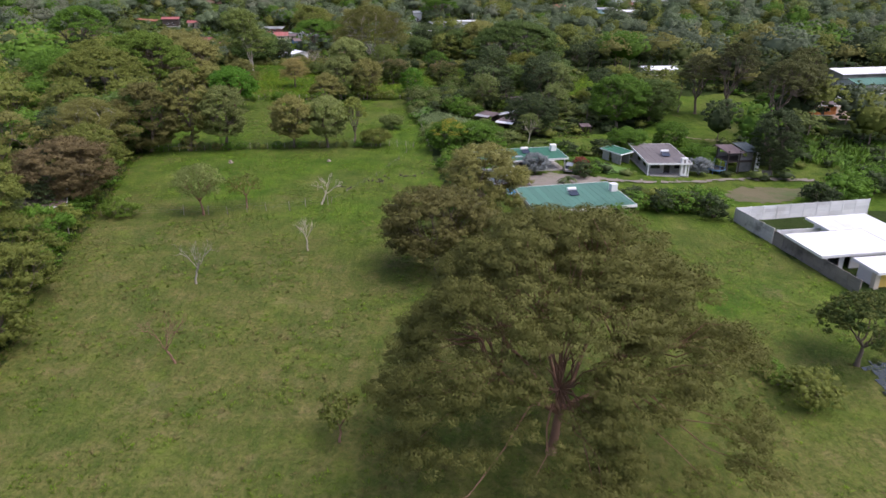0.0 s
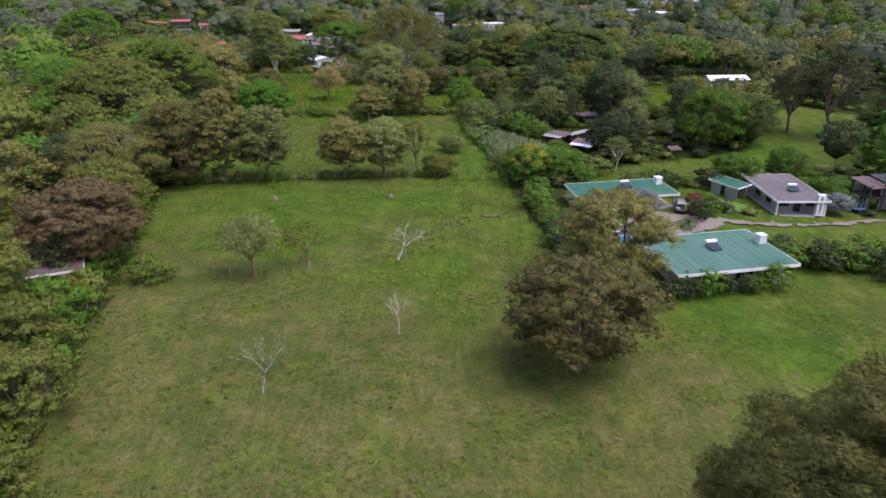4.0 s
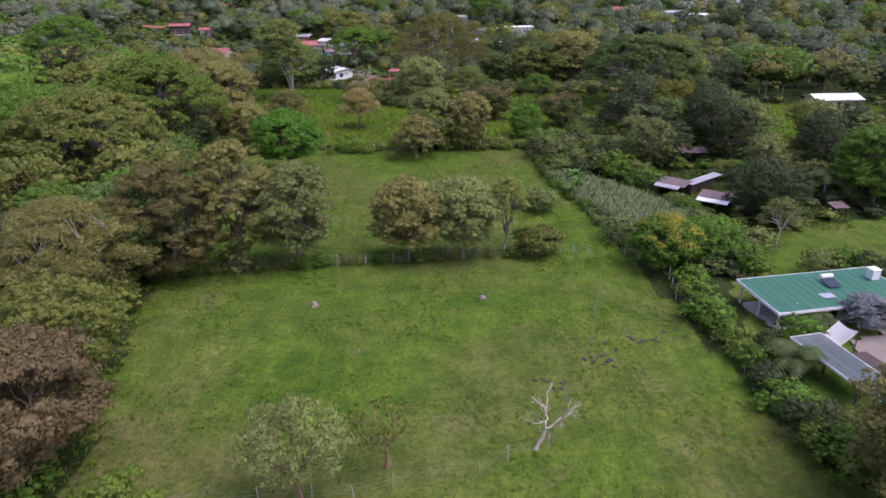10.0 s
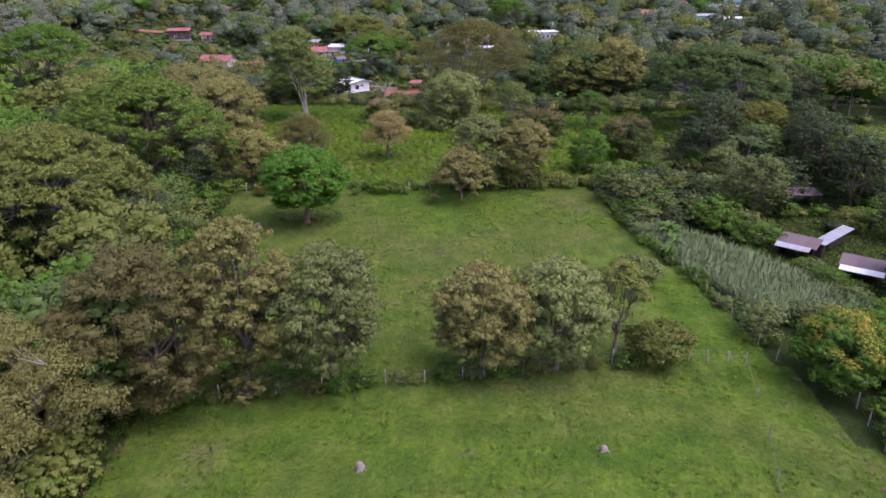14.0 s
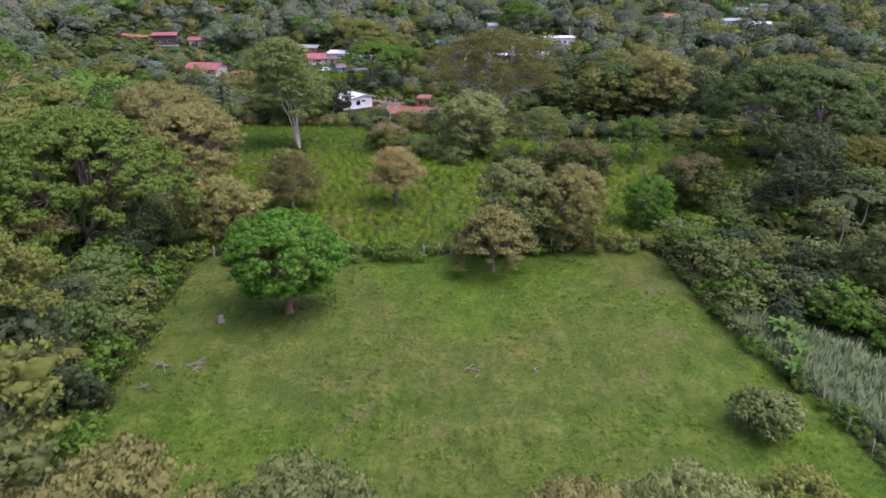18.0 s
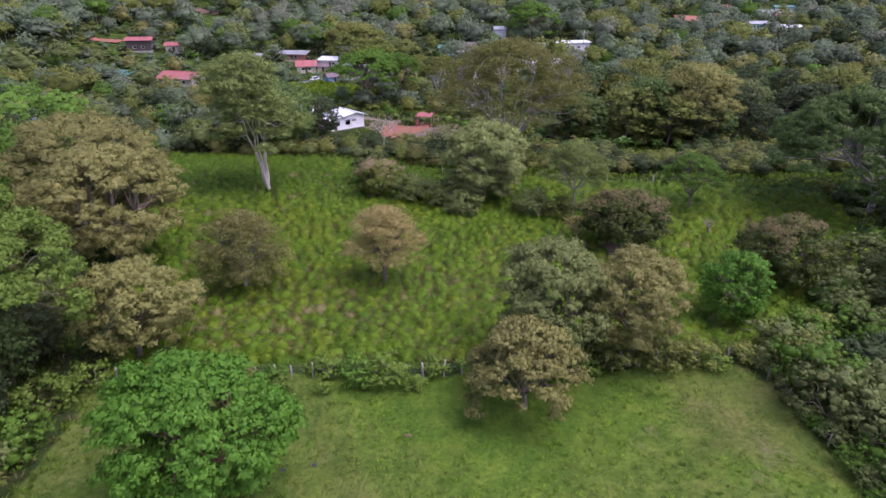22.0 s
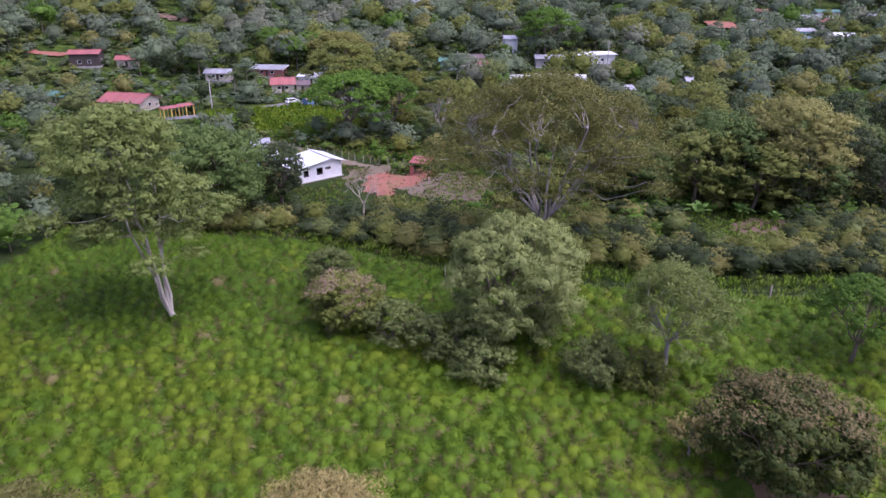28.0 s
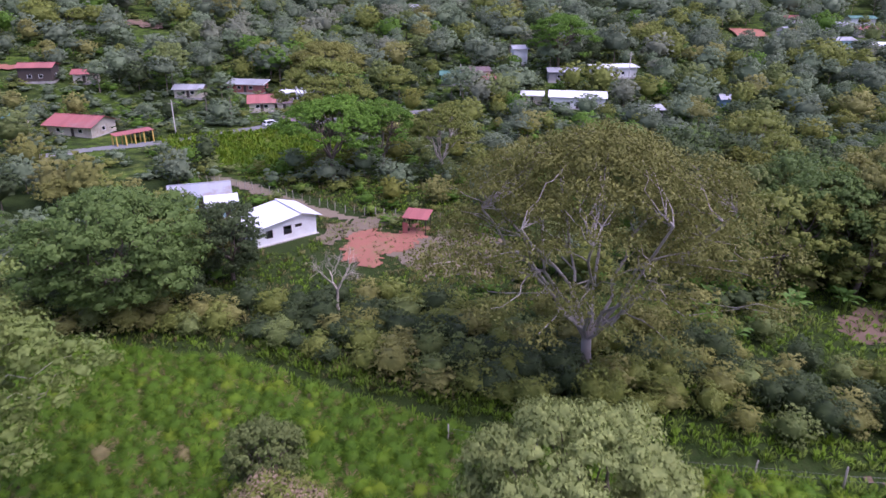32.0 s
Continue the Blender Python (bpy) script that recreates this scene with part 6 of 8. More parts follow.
tree("fence_row_bush", -14.7, 147.0, 3.9, 3.3, "round", "olive", "low round bushy tree by the fence", 37)
tree("pasture_bush", -12.3, 164.2, 3.6, 2.8, "round", "grey_green", "thin round bush in the grass", 38)

# the second pasture and the row beyond
tree("mango_tree", -55.7, 183.2, 11.4, 5.9, "mango", "bright", "vivid green mango tree with a round crown", 41, BARK_RED, girth=0.4, flat=0.75, thick=1.9, core=0.5, leaf_size=0.22)
tree("row_tree", -32.9, 195.6, 8.6, 5.0, "skirt", "khaki", "low drooping brownish tree at the field edge", 42, leaf_size=0.16, low=-0.7, droop=0.7)
tree("row_tree", -29.9, 202.2, 12.8, 5.3, "tall", "sage", "dense grey-green tree at the field edge", 43, leaf_size=0.16, low=-0.7, thick=1.2, droop=0.7)
tree("row_tree", -22.4, 202.8, 12.0, 4.7, "round", "khaki", "olive-yellow tree at the field edge", 44, leaf_size=0.16, thick=1.1)
tree("row_tree", -9.4, 211.5, 8.0, 3.3, "tall", "bright", "slim bright green tree at the field edge", 45)
tree("row_tree", -0.2, 220.4, 8.6, 5.2, "dome", "rust", "dark round tree flushed with rusty new leaves", 46, blossom="bronze")
tree("flushing_tree", -16.5, 231.2, 8.0, 5.5, "dome", "rust", "rounded dark tree with yellow-rust leaf tips", 47, blossom="bronze")
bare_tree("dry_bush", -22.0, 233.0, 4.2, 2.6, "pinkish leafless thorny bush", 48, DEADWOOD, "pink", dens=0.5, category="bush")
forked_tree("field_tree", -62.6, 217.5, 9.6, 5.6, "brown_olive", "loose olive tree in the tussock field", 49, BARK_GREY, 5, 0.2, low=0.30, n=80, rc=1.3, leaf_size=0.17, thick=0.8, flat=0.42, split=0.2, spread=0.5, core=0.12)
forked_tree("field_tree", -46.8, 219.3, 9.8, 4.8, "pink", "dry tan-yellow tree in the tussock field", 50, BARK, 5, 0.22, low=0.42, n=80, rc=1.1, leaf_size=0.15, thick=0.7, flat=0.42, split=0.36, spread=0.5, core=0.0)
tree("edge_tree", -68.8, 203.4, 9.8, 5.6, "round", "brown_olive", "pale brownish tree at the corner of the field", 51)
tree("edge_tree", -79.5, 223.0, 16.0, 8.2, "round", "khaki", "large khaki-leaved tree at the field edge", 52, girth=0.4)
tree("edge_tree", -87.0, 234.0, 17.4, 9.8, "round", "khaki", "wide layered pale olive tree at the field edge", 53, girth=0.4)
forked_tree("pale_trunk_tree", -68.9, 254.8, 22.6, 8.6, "fresh", "tall light green tree with white forked stems", 54, BARK_PALE, 5, 0.29, lean=-3.2, split=0.03, spread=0.32, wob=0.04, low=0.42, n=80, rc=1.9, thick=0.85, leaf_size=0.26, flat=0.4)
tree("hedge_tree", -33.8, 250.5, 13.4, 6.5, "tall", "sage", "tall round grey-green tree in the field hedge", 55, leaf_size=0.16, thick=1.15, droop=0.7, low=-0.7, girth=0.34)
tree("hedge_bush", -50.6, 253.0, 6.2, 3.8, "dome", "olive", "round bush with pinkish-brown new leaves", 56, category="bush", blossom="blush")
tree("hedge_bush", -53.0, 259.0, 6.5, 2.8, "tall", "grey_green", "upright grey-green bush in the hedge", 57, category="bush")
tree("hedge_bush", -45.6, 250.5, 4.6, 3.2, "shrub", "grey_green", "dull grey-green hedge bush", 58, category="bush")
tree("hedge_bush", -40.6, 248.0, 4.8, 3.4, "shrub", "grey_green", "bushy grey-green hedge shrub", 59, category="bush")
tree("hedge_bush", -27.0, 244.2, 4.2, 3.2, "shrub", "grey_green", "rounded grey-green shrub beside the tall tree", 60, category="bush")
tree("hedge_bush", -22.8, 243.0, 3.6, 2.6, "shrub", "olive", "low olive shrub in the hedge", 61, category="bush")
tree("hedge_bush", -37.2, 244.0, 4.0, 3.0, "shrub", "grey_green", "low shrub round the foot of the tall tree", 62, category="bush")
forked_tree("lace_tree", -20.9, 244.0, 11.4, 5.6, "fresh", "open light-green tree with pale twisting limbs", 63, BARK_GREY, 5, 0.2, split=0.34, low=0.52, n=60, rc=1.1, leaf_size=0.17, flat=0.32, thick=1.05, spread=0.55, core=0.0)
tree("lace_tree", -2.5, 247.0, 9.0, 4.6, "umbrella", "green", "small flat-topped green field tree", 64, girth=0.2)
forked_tree("rain_tree", -27.6, 277.4, 23.6, 17.4, "rain", "giant rain tree with a domed feathery olive crown on fanning limbs", 65, BARK_GREY, 12, 0.46, low=0.52, n=200, rc=2.0, leaf_size=0.23, thick=0.55, flat=0.4, split=0.16, spread=0.62, core=0.0)
tree("guanacaste_tree", 25.0, 246.5, 19.6, 16.0, "vase", "deep", "giant green spreading shade tree", 66, BARK_GREY, flat=0.55, girth=0.5, fine=2.0, thick=1.3)
bare_tree("grey_tree", -53.5, 292.2, 8.4, 3.6, "bare grey-white tree beside the red soil", 67, BARK_PALE, levels=4, girth=0.19)
tree("stream_tree", -77.5, 290.0, 15.5, 9.5, "round", "deep", "heavy dark green tree on the stream bank", 68, girth=0.45)
tree("village_tree", -3.5, 466.0, 19.0, 12.4, "umbrella", "green", "huge domed green tree behind the village halls", 77, girth=0.5, leaf_size=0.4)
tree("village_tree", -79.6, 443.6, 15.3, 12.6, "umbrella", "rain", "wide umbrella tree among village houses", 78, girth=0.4, leaf_size=0.4)
tree("stream_tree", -68.5, 301.2, 10.8, 4.4, "round", "dark", "dark leafy tree before the white house", 76)
tree("plot_tree", -63.0, 347.5, 16.5, 10.0, "umbrella", "green", "broad green tree behind the white house", 69, girth=0.4)
tree("plot_tree", -54.0, 352.0, 15.0, 7.5, "umbrella", "green", "flat-topped green tree behind the lane", 70, girth=0.35)
tree("plot_tree", -42.0, 348.0, 14.5, 7.0, "umbrella", "olive", "flat-topped olive tree with a white trunk", 71, BARK_PALE, girth=0.3)
tree("plot_tree", -65.5, 356.0, 22.5, 9.5, "umbrella", "olive", "tall flat-topped olive tree above the lane", 72, girth=0.4)
tree("bank_tree", 16.2, 302.8, 18.6, 9.0, "round", "brown_olive", "large brownish round tree on the far bank", 73, girth=0.4)
tree("bank_tree", 6.5, 303.0, 15.0, 6.5, "round", "deep", "dark green tree on the far bank", 74)
tree("bank_tree", 4.0, 322.0, 13.0, 5.5, "round", "yellow", "tree with yellow-green foliage", 75)

# left-hand wood, the tallest crowns
tree("wood_tree", -79.5, 161.0, 18.8, 11.6, "umbrella", "olive", "large domed yellow-olive tree at the wood edge", 81, BARK_GREY, girth=0.36, fine=2.4, thick=1.5, flat=0.7)
tree("wood_tree", -84.0, 197.0, 19.6, 12.0, "vase", "lime", "very large domed fresh green tree", 82, girth=0.4, fine=2.4, thick=1.5, leaf_size=0.25, flat=0.7)
tree("wood_tree", -94.0, 173.0, 17.5, 9.0, "dome", "green", "domed green tree deep in the wood", 83, girth=0.4)
tree("wood_tree", -120.6, 237.7, 25.0, 10.0, "umbrella", "green", "tall emergent green tree above the wood", 84, girth=0.45)
forked_tree("wood_tree", -67.5, 129.0, 12.6, 8.8, "brown_olive", "sparse brown tree with pale bare lower limbs", 85, BARK_GREY, 9, 0.30, low=0.45, n=120, rc=1.35, leaf_size=0.17, thick=0.85, flat=0.45, split=0.12, spread=0.62, core=0.0)
tree("wood_tree", -58.4, 102.5, 11.6, 6.8, "round", "russet", "rusty-brown tree at the pasture edge", 86)
tree("wood_tree", -59.6, 84.0, 13.5, 5.0, "round", "olive", "olive tree with reddish stem near the orange cottage", 87, BARK_RED)
tree("wood_tree", -60.0, 113.0, 11.5, 5.0, "round", "olive", "olive tree at the pasture edge", 88)
tree("edge_bush", -48.5, 70.5, 7.4, 4.4, "shrub", "olive", "bushy olive shrub at the pasture edge", 89, category="bush")
tree("edge_bush", -52.5, 78.5, 8.0, 4.6, "shrub", "olive", "tall olive shrub at the pasture edge", 90, category="bush")
tree("edge_bush", -53.8, 85.5, 6.6, 4.0, "shrub", "green", "green shrub at the pasture edge", 91, category="bush")
tree("edge_bush", -45.4, 60.0, 6.6, 4.2, "shrub", "olive", "rounded olive shrub at the pasture edge", 92, category="bush")
tree("edge_bush", -49.5, 98.5, 3.8, 2.6, "shrub", "lime", "light green shrub by the first fence", 93, category="bush")

# right-hand side
tree("flowering_tree", 0.8, 143.0, 7.0, 4.6, "dome", "green", "round tree topped with yellow blossom", 101, blossom="blossom")
tree("hedge_tree", 6.5, 145.0, 6.5, 4.0, "round", "green", "dark green tree behind the blossoming one", 102)
tree("dark_tree", 20.8, 160.6, 10.4, 5.8, "dome", "dark", "dense blackish-green mango tree over the shacks", 103)
tree("garden_mango", 43.6, 170.5, 13.5, 7.4, "dome", "green", "big bright green garden tree", 104)
tree("garden_mango", 53.0, 175.0, 12.0, 6.5, "dome", "deep", "big green garden tree", 105)
tree("yard_tree", 26.0, 221.5, 11.5, 6.8, "dome", "yellow", "yellow-topped round tree beyond the shacks", 106)
forked_tree("lawn_tree", 19.3, 151.8, 7.0, 3.4, "grey_green", "thin pale-stemmed tree with flat leaf layers", 113, BARK_PALE, 5, 0.1, low=0.5, n=30, rc=0.8, leaf_size=0.2, thick=0.6, flat=0.35, split=0.35, spread=0.6, core=0.0)
tree("lawn_tree", 39.5, 144.5, 6.0, 4.2, "round", "green", "green tree behind the grey bungalow", 107)
tree("lawn_tree", 49.5, 146.5, 7.0, 3.8, "tall", "green", "upright green tree behind the grey bungalow", 108)
tree("lawn_tree", 53.0, 137.5, 3.8, 4.4, "shrub", "green", "wide bright shrub beside the bungalow", 109, category="bush")
tree("silver_tree", 17.8, 127.4, 4.4, 2.7, "dome", "silver", "silvery-grey round shrub on the drive", 110, category="bush")
tree("silver_tree", 50.2, 129.4, 3.6, 2.5, "dome", "silver", "silvery-grey shrub by the bungalow", 111, category="bush")
tree("cedar_tree", 65.0, 131.0, 13.0, 5.0, "tall", "dark", "dark conical tree beside the stilt shed", 112)
for i, (px, py, ph, pr) in enumerate(((78, 158, 19, 6.5), (85, 163, 17, 6), (76, 181, 20, 7), (90, 176, 18, 6.5), (97, 188, 18, 6), (69, 187, 16, 6))):
    tree("tall_tree", px, py, ph, pr, "umbrella", "olive_dark", "tall dark layered tree beyond the gardens", 120 + i, group="tall dark trees")
palm("palm_tree", 10.8, 198.4, 9.6, 13, 2.5, "slender palm with a pale trunk", 131, lean=0.6, trunk=0.1, group="palm pair")
palm("palm_tree", 13.4, 199.6, 9.0, 13, 2.4, "slender leaning palm with a pale trunk", 132, lean=1.2, trunk=0.1, group="palm pair")
palm("coconut_palm", 65.0, 189.0, 9.0, 16, 4.2, "coconut palm at the edge of the lawn", 133)
palm("coconut_palm", 36.5, 172.5, 4.2, 16, 4.2, "low drooping coconut palm", 134)
palm("traveller_palm", 6.0, 118.5, 2.0, 16, 4.4, "big fan-shaped palm beside the pool pavilion", 135, trunk=0.25)
palm("garden_palm", 12.6, 126.6, 1.6, 14, 2.6, "small feathery garden palm", 136)
palm("garden_palm", 23.0, 121.0, 1.0, 14, 2.0, "low garden palm beside the drive", 137)
palm("garden_palm", 15.4, 99.6, 2.2, 12, 1.6, "little palm before the pale-green roof", 138)
palm("coconut_palm", -101.0, 408.0, 7.0, 14, 3.6, "coconut palm by the village road", 139)
palm("coconut_palm", -109.0, 412.0, 6.0, 14, 3.6, "coconut palm among village houses", 140)
palm("coconut_palm", -98.0, 300.0, 9.0, 14, 3.4, "coconut palm above the bank bushes", 141)
tree("red_shrub", 27.0, 129.4, 3.2, 1.8, "shrub", "red", "red-leaved shrub beside the lawn", 142, category="bush")
for i, (bx0, by0, bh) in enumerate(((-2.5, 290.6, 4.6), (5.7, 293.9, 3.4), (9.5, 291.0, 3.0), (-11.0, 284.0, 3.0), (-15.0, 281.0, 2.8), (-5.0, 176.0, 3.2), (-4.2, 179.0, 3.6), (-6.2, 173.0, 3.0), (-9.0, 295, 3.0), (-80.0, 356.0, 3.4))):
    banana(bx0, by0, bh, "banana plant with broad torn green leaves", 150 + i, group="banana plants", stems=3 if bh > 3.2 else 2)

# ---- hedges, thickets and woods: a few grown kinds, repeated ----
KINDS = {}


def kind_of(key, name, style, leaf, h, r, label, seed, category="tree", **kw):
    KINDS[key] = dict(name=name, style=style, leaf=leaf, h=h, r=r, label=label, seed=seed, category=category, kw=kw, first=None)


kind_of("w_olive", "wood_tree", "round", "olive", 14, 6.2, "tall olive-green tree of mixed woodland", 201, dens=2.7, size=0.32)
kind_of("w_green", "wood_tree", "dome", "green", 13, 6.5, "dense green tree of mixed woodland", 202, dens=2.7, size=0.32)
kind_of("w_dark", "wood_tree", "tall", "dark", 13, 5.0, "dark green tree of mixed woodland", 203, dens=2.7, size=0.32)
kind_of("w_brown", "wood_tree", "umbrella", "brown_olive", 13, 6.5, "brownish flat-topped tree of mixed woodland", 204, dens=3.0, size=0.32)
kind_of("w_grey", "wood_tree", "round", "grey_green", 12, 5.2, "grey-green tree of mixed woodland", 205, dens=2.7, size=0.32)
kind_of("w_rain", "wood_tree", "umbrella", "rain", 15, 8.0, "feathery flat-topped tree of mixed woodland", 206, dens=3.0, size=0.32)
kind_of("w_deep", "wood_tree", "dome", "deep", 13, 6.0, "deep green tree of mixed woodland", 214, dens=2.7, size=0.32)
kind_of("w_lime", "wood_tree", "dome", "lime", 11, 5.0, "fresh light-green tree of mixed woodland", 207, dens=2.7, size=0.32)
kind_of("s_green", "bush", "shrub", "green", 4.2, 3.0, "leafy green bush in a thicket", 208, "bush", dens=4.6, size=0.22)
kind_of("s_grey", "bush", "shrub", "grey_green", 4.4, 3.0, "leafy grey-green bush in a thicket", 209, "bush", dens=4.6, size=0.22)
kind_of("s_olive", "bush", "shrub", "olive", 4.0, 2.8, "leafy olive bush in a thicket", 210, "bush", dens=4.6, size=0.22)
kind_of("s_dark", "bush", "shrub", "dark", 4.0, 2.8, "leafy dark green bush in a thicket", 211, "bush", dens=4.6, size=0.22)
kind_of("s_lime", "bush", "shrub", "lime", 3.2, 2.4, "leafy light green bush in a thicket", 212, "bush", dens=4.6, size=0.22)
kind_of("s_brown", "bush", "shrub", "brown_olive", 3.6, 2.6, "half-dry brownish bush in a thicket", 213, "bush", dens=4.6, size=0.22)


def put(key, x, y, s, sz, rot, group):
    k = KINDS[key]
    if k["first"] is None:
        root = tree(k["name"], x, y, k["h"], k["r"], k["style"], k["leaf"], k["label"], k["seed"], category=k["category"], group=group, split=False, core=0.36, fine=k.get("fine", 0.55), **k["kw"])
        k["first"] = root
        return
    m = pose(x, y, ground_z(x, y), 0, 0, rot) @ Matrix.Diagonal((s, s, sz, 1))
    tagged(copy_thing(k["first"], m), group=group)


ROADLINE = [(-140, 356), (-122, 370), (-108, 381.5), (-89, 398), (-70, 410), (-40, 425)]


def free(x, y, gap):
    if inside(np.array([x]), np.array([y]), PASTURE)[0] or inside(np.array([x]), np.array([y]), TUSSOCK)[0]:
        return False
    if inside(np.array([x]), np.array([y]), LAWN_R)[0] or inside(np.array([x]), np.array([y]), BRIGHT_FIELD)[0] or inside(np.array([x]), np.array([y]), CANE)[0] or inside(np.array([x]), np.array([y]), EAST_FIELD)[0]:
        return False
    if to_line(np.array([x]), np.array([y]), ROADLINE)[0] < 5.5 + gap:
        return False
    return all((x - cx) ** 2 + (y - cy) ** 2 > (cr + gap) ** 2 for cx, cy, cr in KEEP_CLEAR)


def seen(x, y):
    """Roughly what the flight ever looks at."""
    return -(0.76 * max(y, 60) + 12) < x < 0.72 * y + 8


rs = random.Random(5)


def thicket(x0, y0, x1, y1, step, keys, group, smin=0.8, smax=1.25, gap=1.0, where=None):
    y = y0
    while y < y1:
        x = x0
        while x < x1:
            px, py = x + rs.uniform(-0.45, 0.45) * step, y + rs.uniform(-0.45, 0.45) * step
            if (where is None or where(px, py)) and free(px, py, gap) and seen(px, py):
                s = rs.uniform(smin, smax)
                put(rs.choice(keys), px, py, s, s * rs.uniform(0.85, 1.2), rs.uniform(0, 360), group)
            x += step
        y += step


def along(line, step, keys, group, smin=0.7, smax=1.1, jitter=0.6):
    for (ax, ay), (bx_, by_) in zip(line, line[1:]):
        n = max(1, int(math.hypot(bx_ - ax, by_ - ay) / step))
        for i in range(n):
            s = rs.uniform(smin, smax)
            px, py = ax + (bx_ - ax) * i / n + rs.uniform(-jitter, jitter), ay + (by_ - ay) * i / n + rs.uniform(-jitter, jitter)
            if math.hypot(px + 58.5, py - 92.5) > 4.4:
                put(rs.choice(keys), px, py, s, s * rs.uniform(0.8, 1.15), rs.uniform(0, 360), group)


# hedge between pasture and gardens, hedges before the houses, the strip beside the second pasture
along([(3.4, 104), (2.6, 112), (2.2, 122), (1.2, 131), (2.0, 139)], 2.1, ["s_green", "s_dark", "s_lime", "s_green"], "garden hedge", 0.6, 0.95)
along([(12.5, 97.0), (28.5, 100.8)], 2.0, ["s_dark", "s_green"], "hedge before the pale-green roof", 0.6, 0.8, 0.3)
along([(30, 107), (38, 106), (46, 104.5)], 2.6, ["s_dark", "s_green", "s_dark"], "bushes by the wall", 0.8, 1.2, 1.2)
along([(6, 124), (9, 125), (13, 125.5)], 2.4, ["s_green", "s_dark"], "garden bushes", 0.5, 0.8)
along([(26, 125), (30, 130), (29, 136)], 2.2, ["s_green", "s_lime", "s_dark"], "garden bushes", 0.5, 0.85)
along([(33, 64), (32, 58), (34, 50)], 2.6, ["s_lime", "s_green", "s_olive"], "pasture shrubs", 0.4, 0.65)
along([(-2, 150), (-4.2, 160), (-6.6, 172), (-8.2, 183), (-9.8, 195), (-9.5, 204)], 1.8, ["s_green", "s_lime", "s_grey"], "bushes along the second pasture", 0.3, 0.5, 0.5)
along([(-60, 137.8), (-50, 140), (-40, 142), (-28, 144.6), (-16, 146.6)], 2.2, ["s_olive", "s_grey", "s_green", "s_brown"], "brush along the second fence", 0.25, 0.5, 0.5)
along([(-70, 198.2), (-58, 199.0), (-44, 199.8), (-34, 200.5), (-20, 202), (-10.5, 203.6), (-2, 209)], 3.2, ["s_olive", "s_lime", "s_green", "s_olive"], "hedge along the field fence", 0.45, 0.95, 0.9)
along([(-62, 137), (-66, 150), (-69, 165), (-72, 182), (-73, 197)], 3.2, ["s_green", "s_olive", "s_dark", "s_grey", "s_lime"], "bushes along the wood edge", 0.7, 1.15, 1.0)
along([(-40, 36), (-44, 52), (-50, 70), (-54, 84), (-57, 97), (-61, 115), (-64, 130)], 3.0, ["s_green", "s_olive", "s_dark", "s_lime"], "bushes along the wood edge", 0.7, 1.15, 1.0)
along([(-64, 137), (-69, 150), (-72.5, 165), (-75.5, 182), (-77, 197), (-84, 222)], 3.0, ["w_green", "w_olive", "w_dark", "w_deep", "w_grey", "w_dark"], "small trees along the wood edge", 0.4, 0.62, 1.2)
along([(-44, 38), (-48, 52), (-54, 70), (-58, 84), (-61, 97), (-65, 115), (-67, 130)], 3.0, ["w_green", "w_olive", "w_dark", "w_brown", "w_grey"], "small trees along the wood edge", 0.4, 0.62, 1.2)
along([(-66, 196.6), (-50, 197.8), (-38, 198.6)], 3.4, ["s_lime", "s_olive", "s_lime"], "hedge along the field fence", 0.35, 0.6, 0.5)
along([(-60, 99), (-61.5, 108), (-63, 118), (-64.5, 130), (-66, 140)], 2.2, ["s_green", "s_olive", "s_lime", "s_brown"], "bushes along the wood edge", 0.7, 1.2, 0.8)
along([(32, 109.5), (40, 109), (47, 108.5)], 2.4, ["s_dark", "s_green", "s_olive"], "bushes by the wall", 0.8, 1.3, 1.0)
along([(63, 111), (70, 115), (78, 119), (86, 122)], 2.4, ["s_green", "s_dark", "s_green"], "bushes behind the wall", 1.0, 1.5, 1.2)
along([(1, 186), (6, 181), (10, 177)], 2.0, ["s_grey", "s_green", "s_dark"], "bushes behind the cane", 0.9, 1.3, 1.0)
along([(13.5, 163), (10, 168), (13, 156)], 2.4, ["s_grey", "s_green", "s_lime"], "bushes behind the cane", 0.5, 0.9, 0.8)
thicket(-10, 184, 12, 232, 3.6, ["s_grey", "s_dark", "s_green", "s_grey", "s_olive"], "thicket beyond the cane", 0.7, 1.25, 0.5, lambda x, y: x > -9 + max(0, y - 203) * 0.8)
thicket(5, 142, 40, 160, 3.8, ["s_green", "s_dark", "s_grey", "s_lime"], "thicket behind the gardens", 0.6, 1.1, 0.5, lambda x, y: y < 150 or x < 14)
thicket(10, 180, 66, 214, 6.0, ["s_green", "s_grey", "w_grey", "s_lime", "w_dark", "s_olive"], "scrub beyond the shacks", 0.6, 1.0, 1.0)
# woods
thicket(-118, 60, -50, 250, 8.6, ["w_green", "w_green", "w_olive", "w_green", "w_lime", "w_dark", "w_brown"], "left-hand wood", 0.75, 1.15, 2.0,
        lambda x, y: x < np.interp(y, [60, 96, 136, 163, 198, 226, 250], [-55, -62, -71, -76, -82, -92, -100]))
thicket(12, 214, 62, 262, 9.0, ["w_dark", "w_olive", "w_deep", "w_dark"], "right-hand wood", 0.7, 1.0, 2.0, lambda x, y: (x > 34 or y < 226) and math.hypot(x - 22, y - 234) > 14)
thicket(-8, 300, 60, 345, 8.0, ["w_dark", "w_deep", "w_dark", "w_grey", "w_olive", "w_deep"], "wood beyond the stream", 0.7, 1.15, 1.0)
print("placed", len(bpy.data.objects))


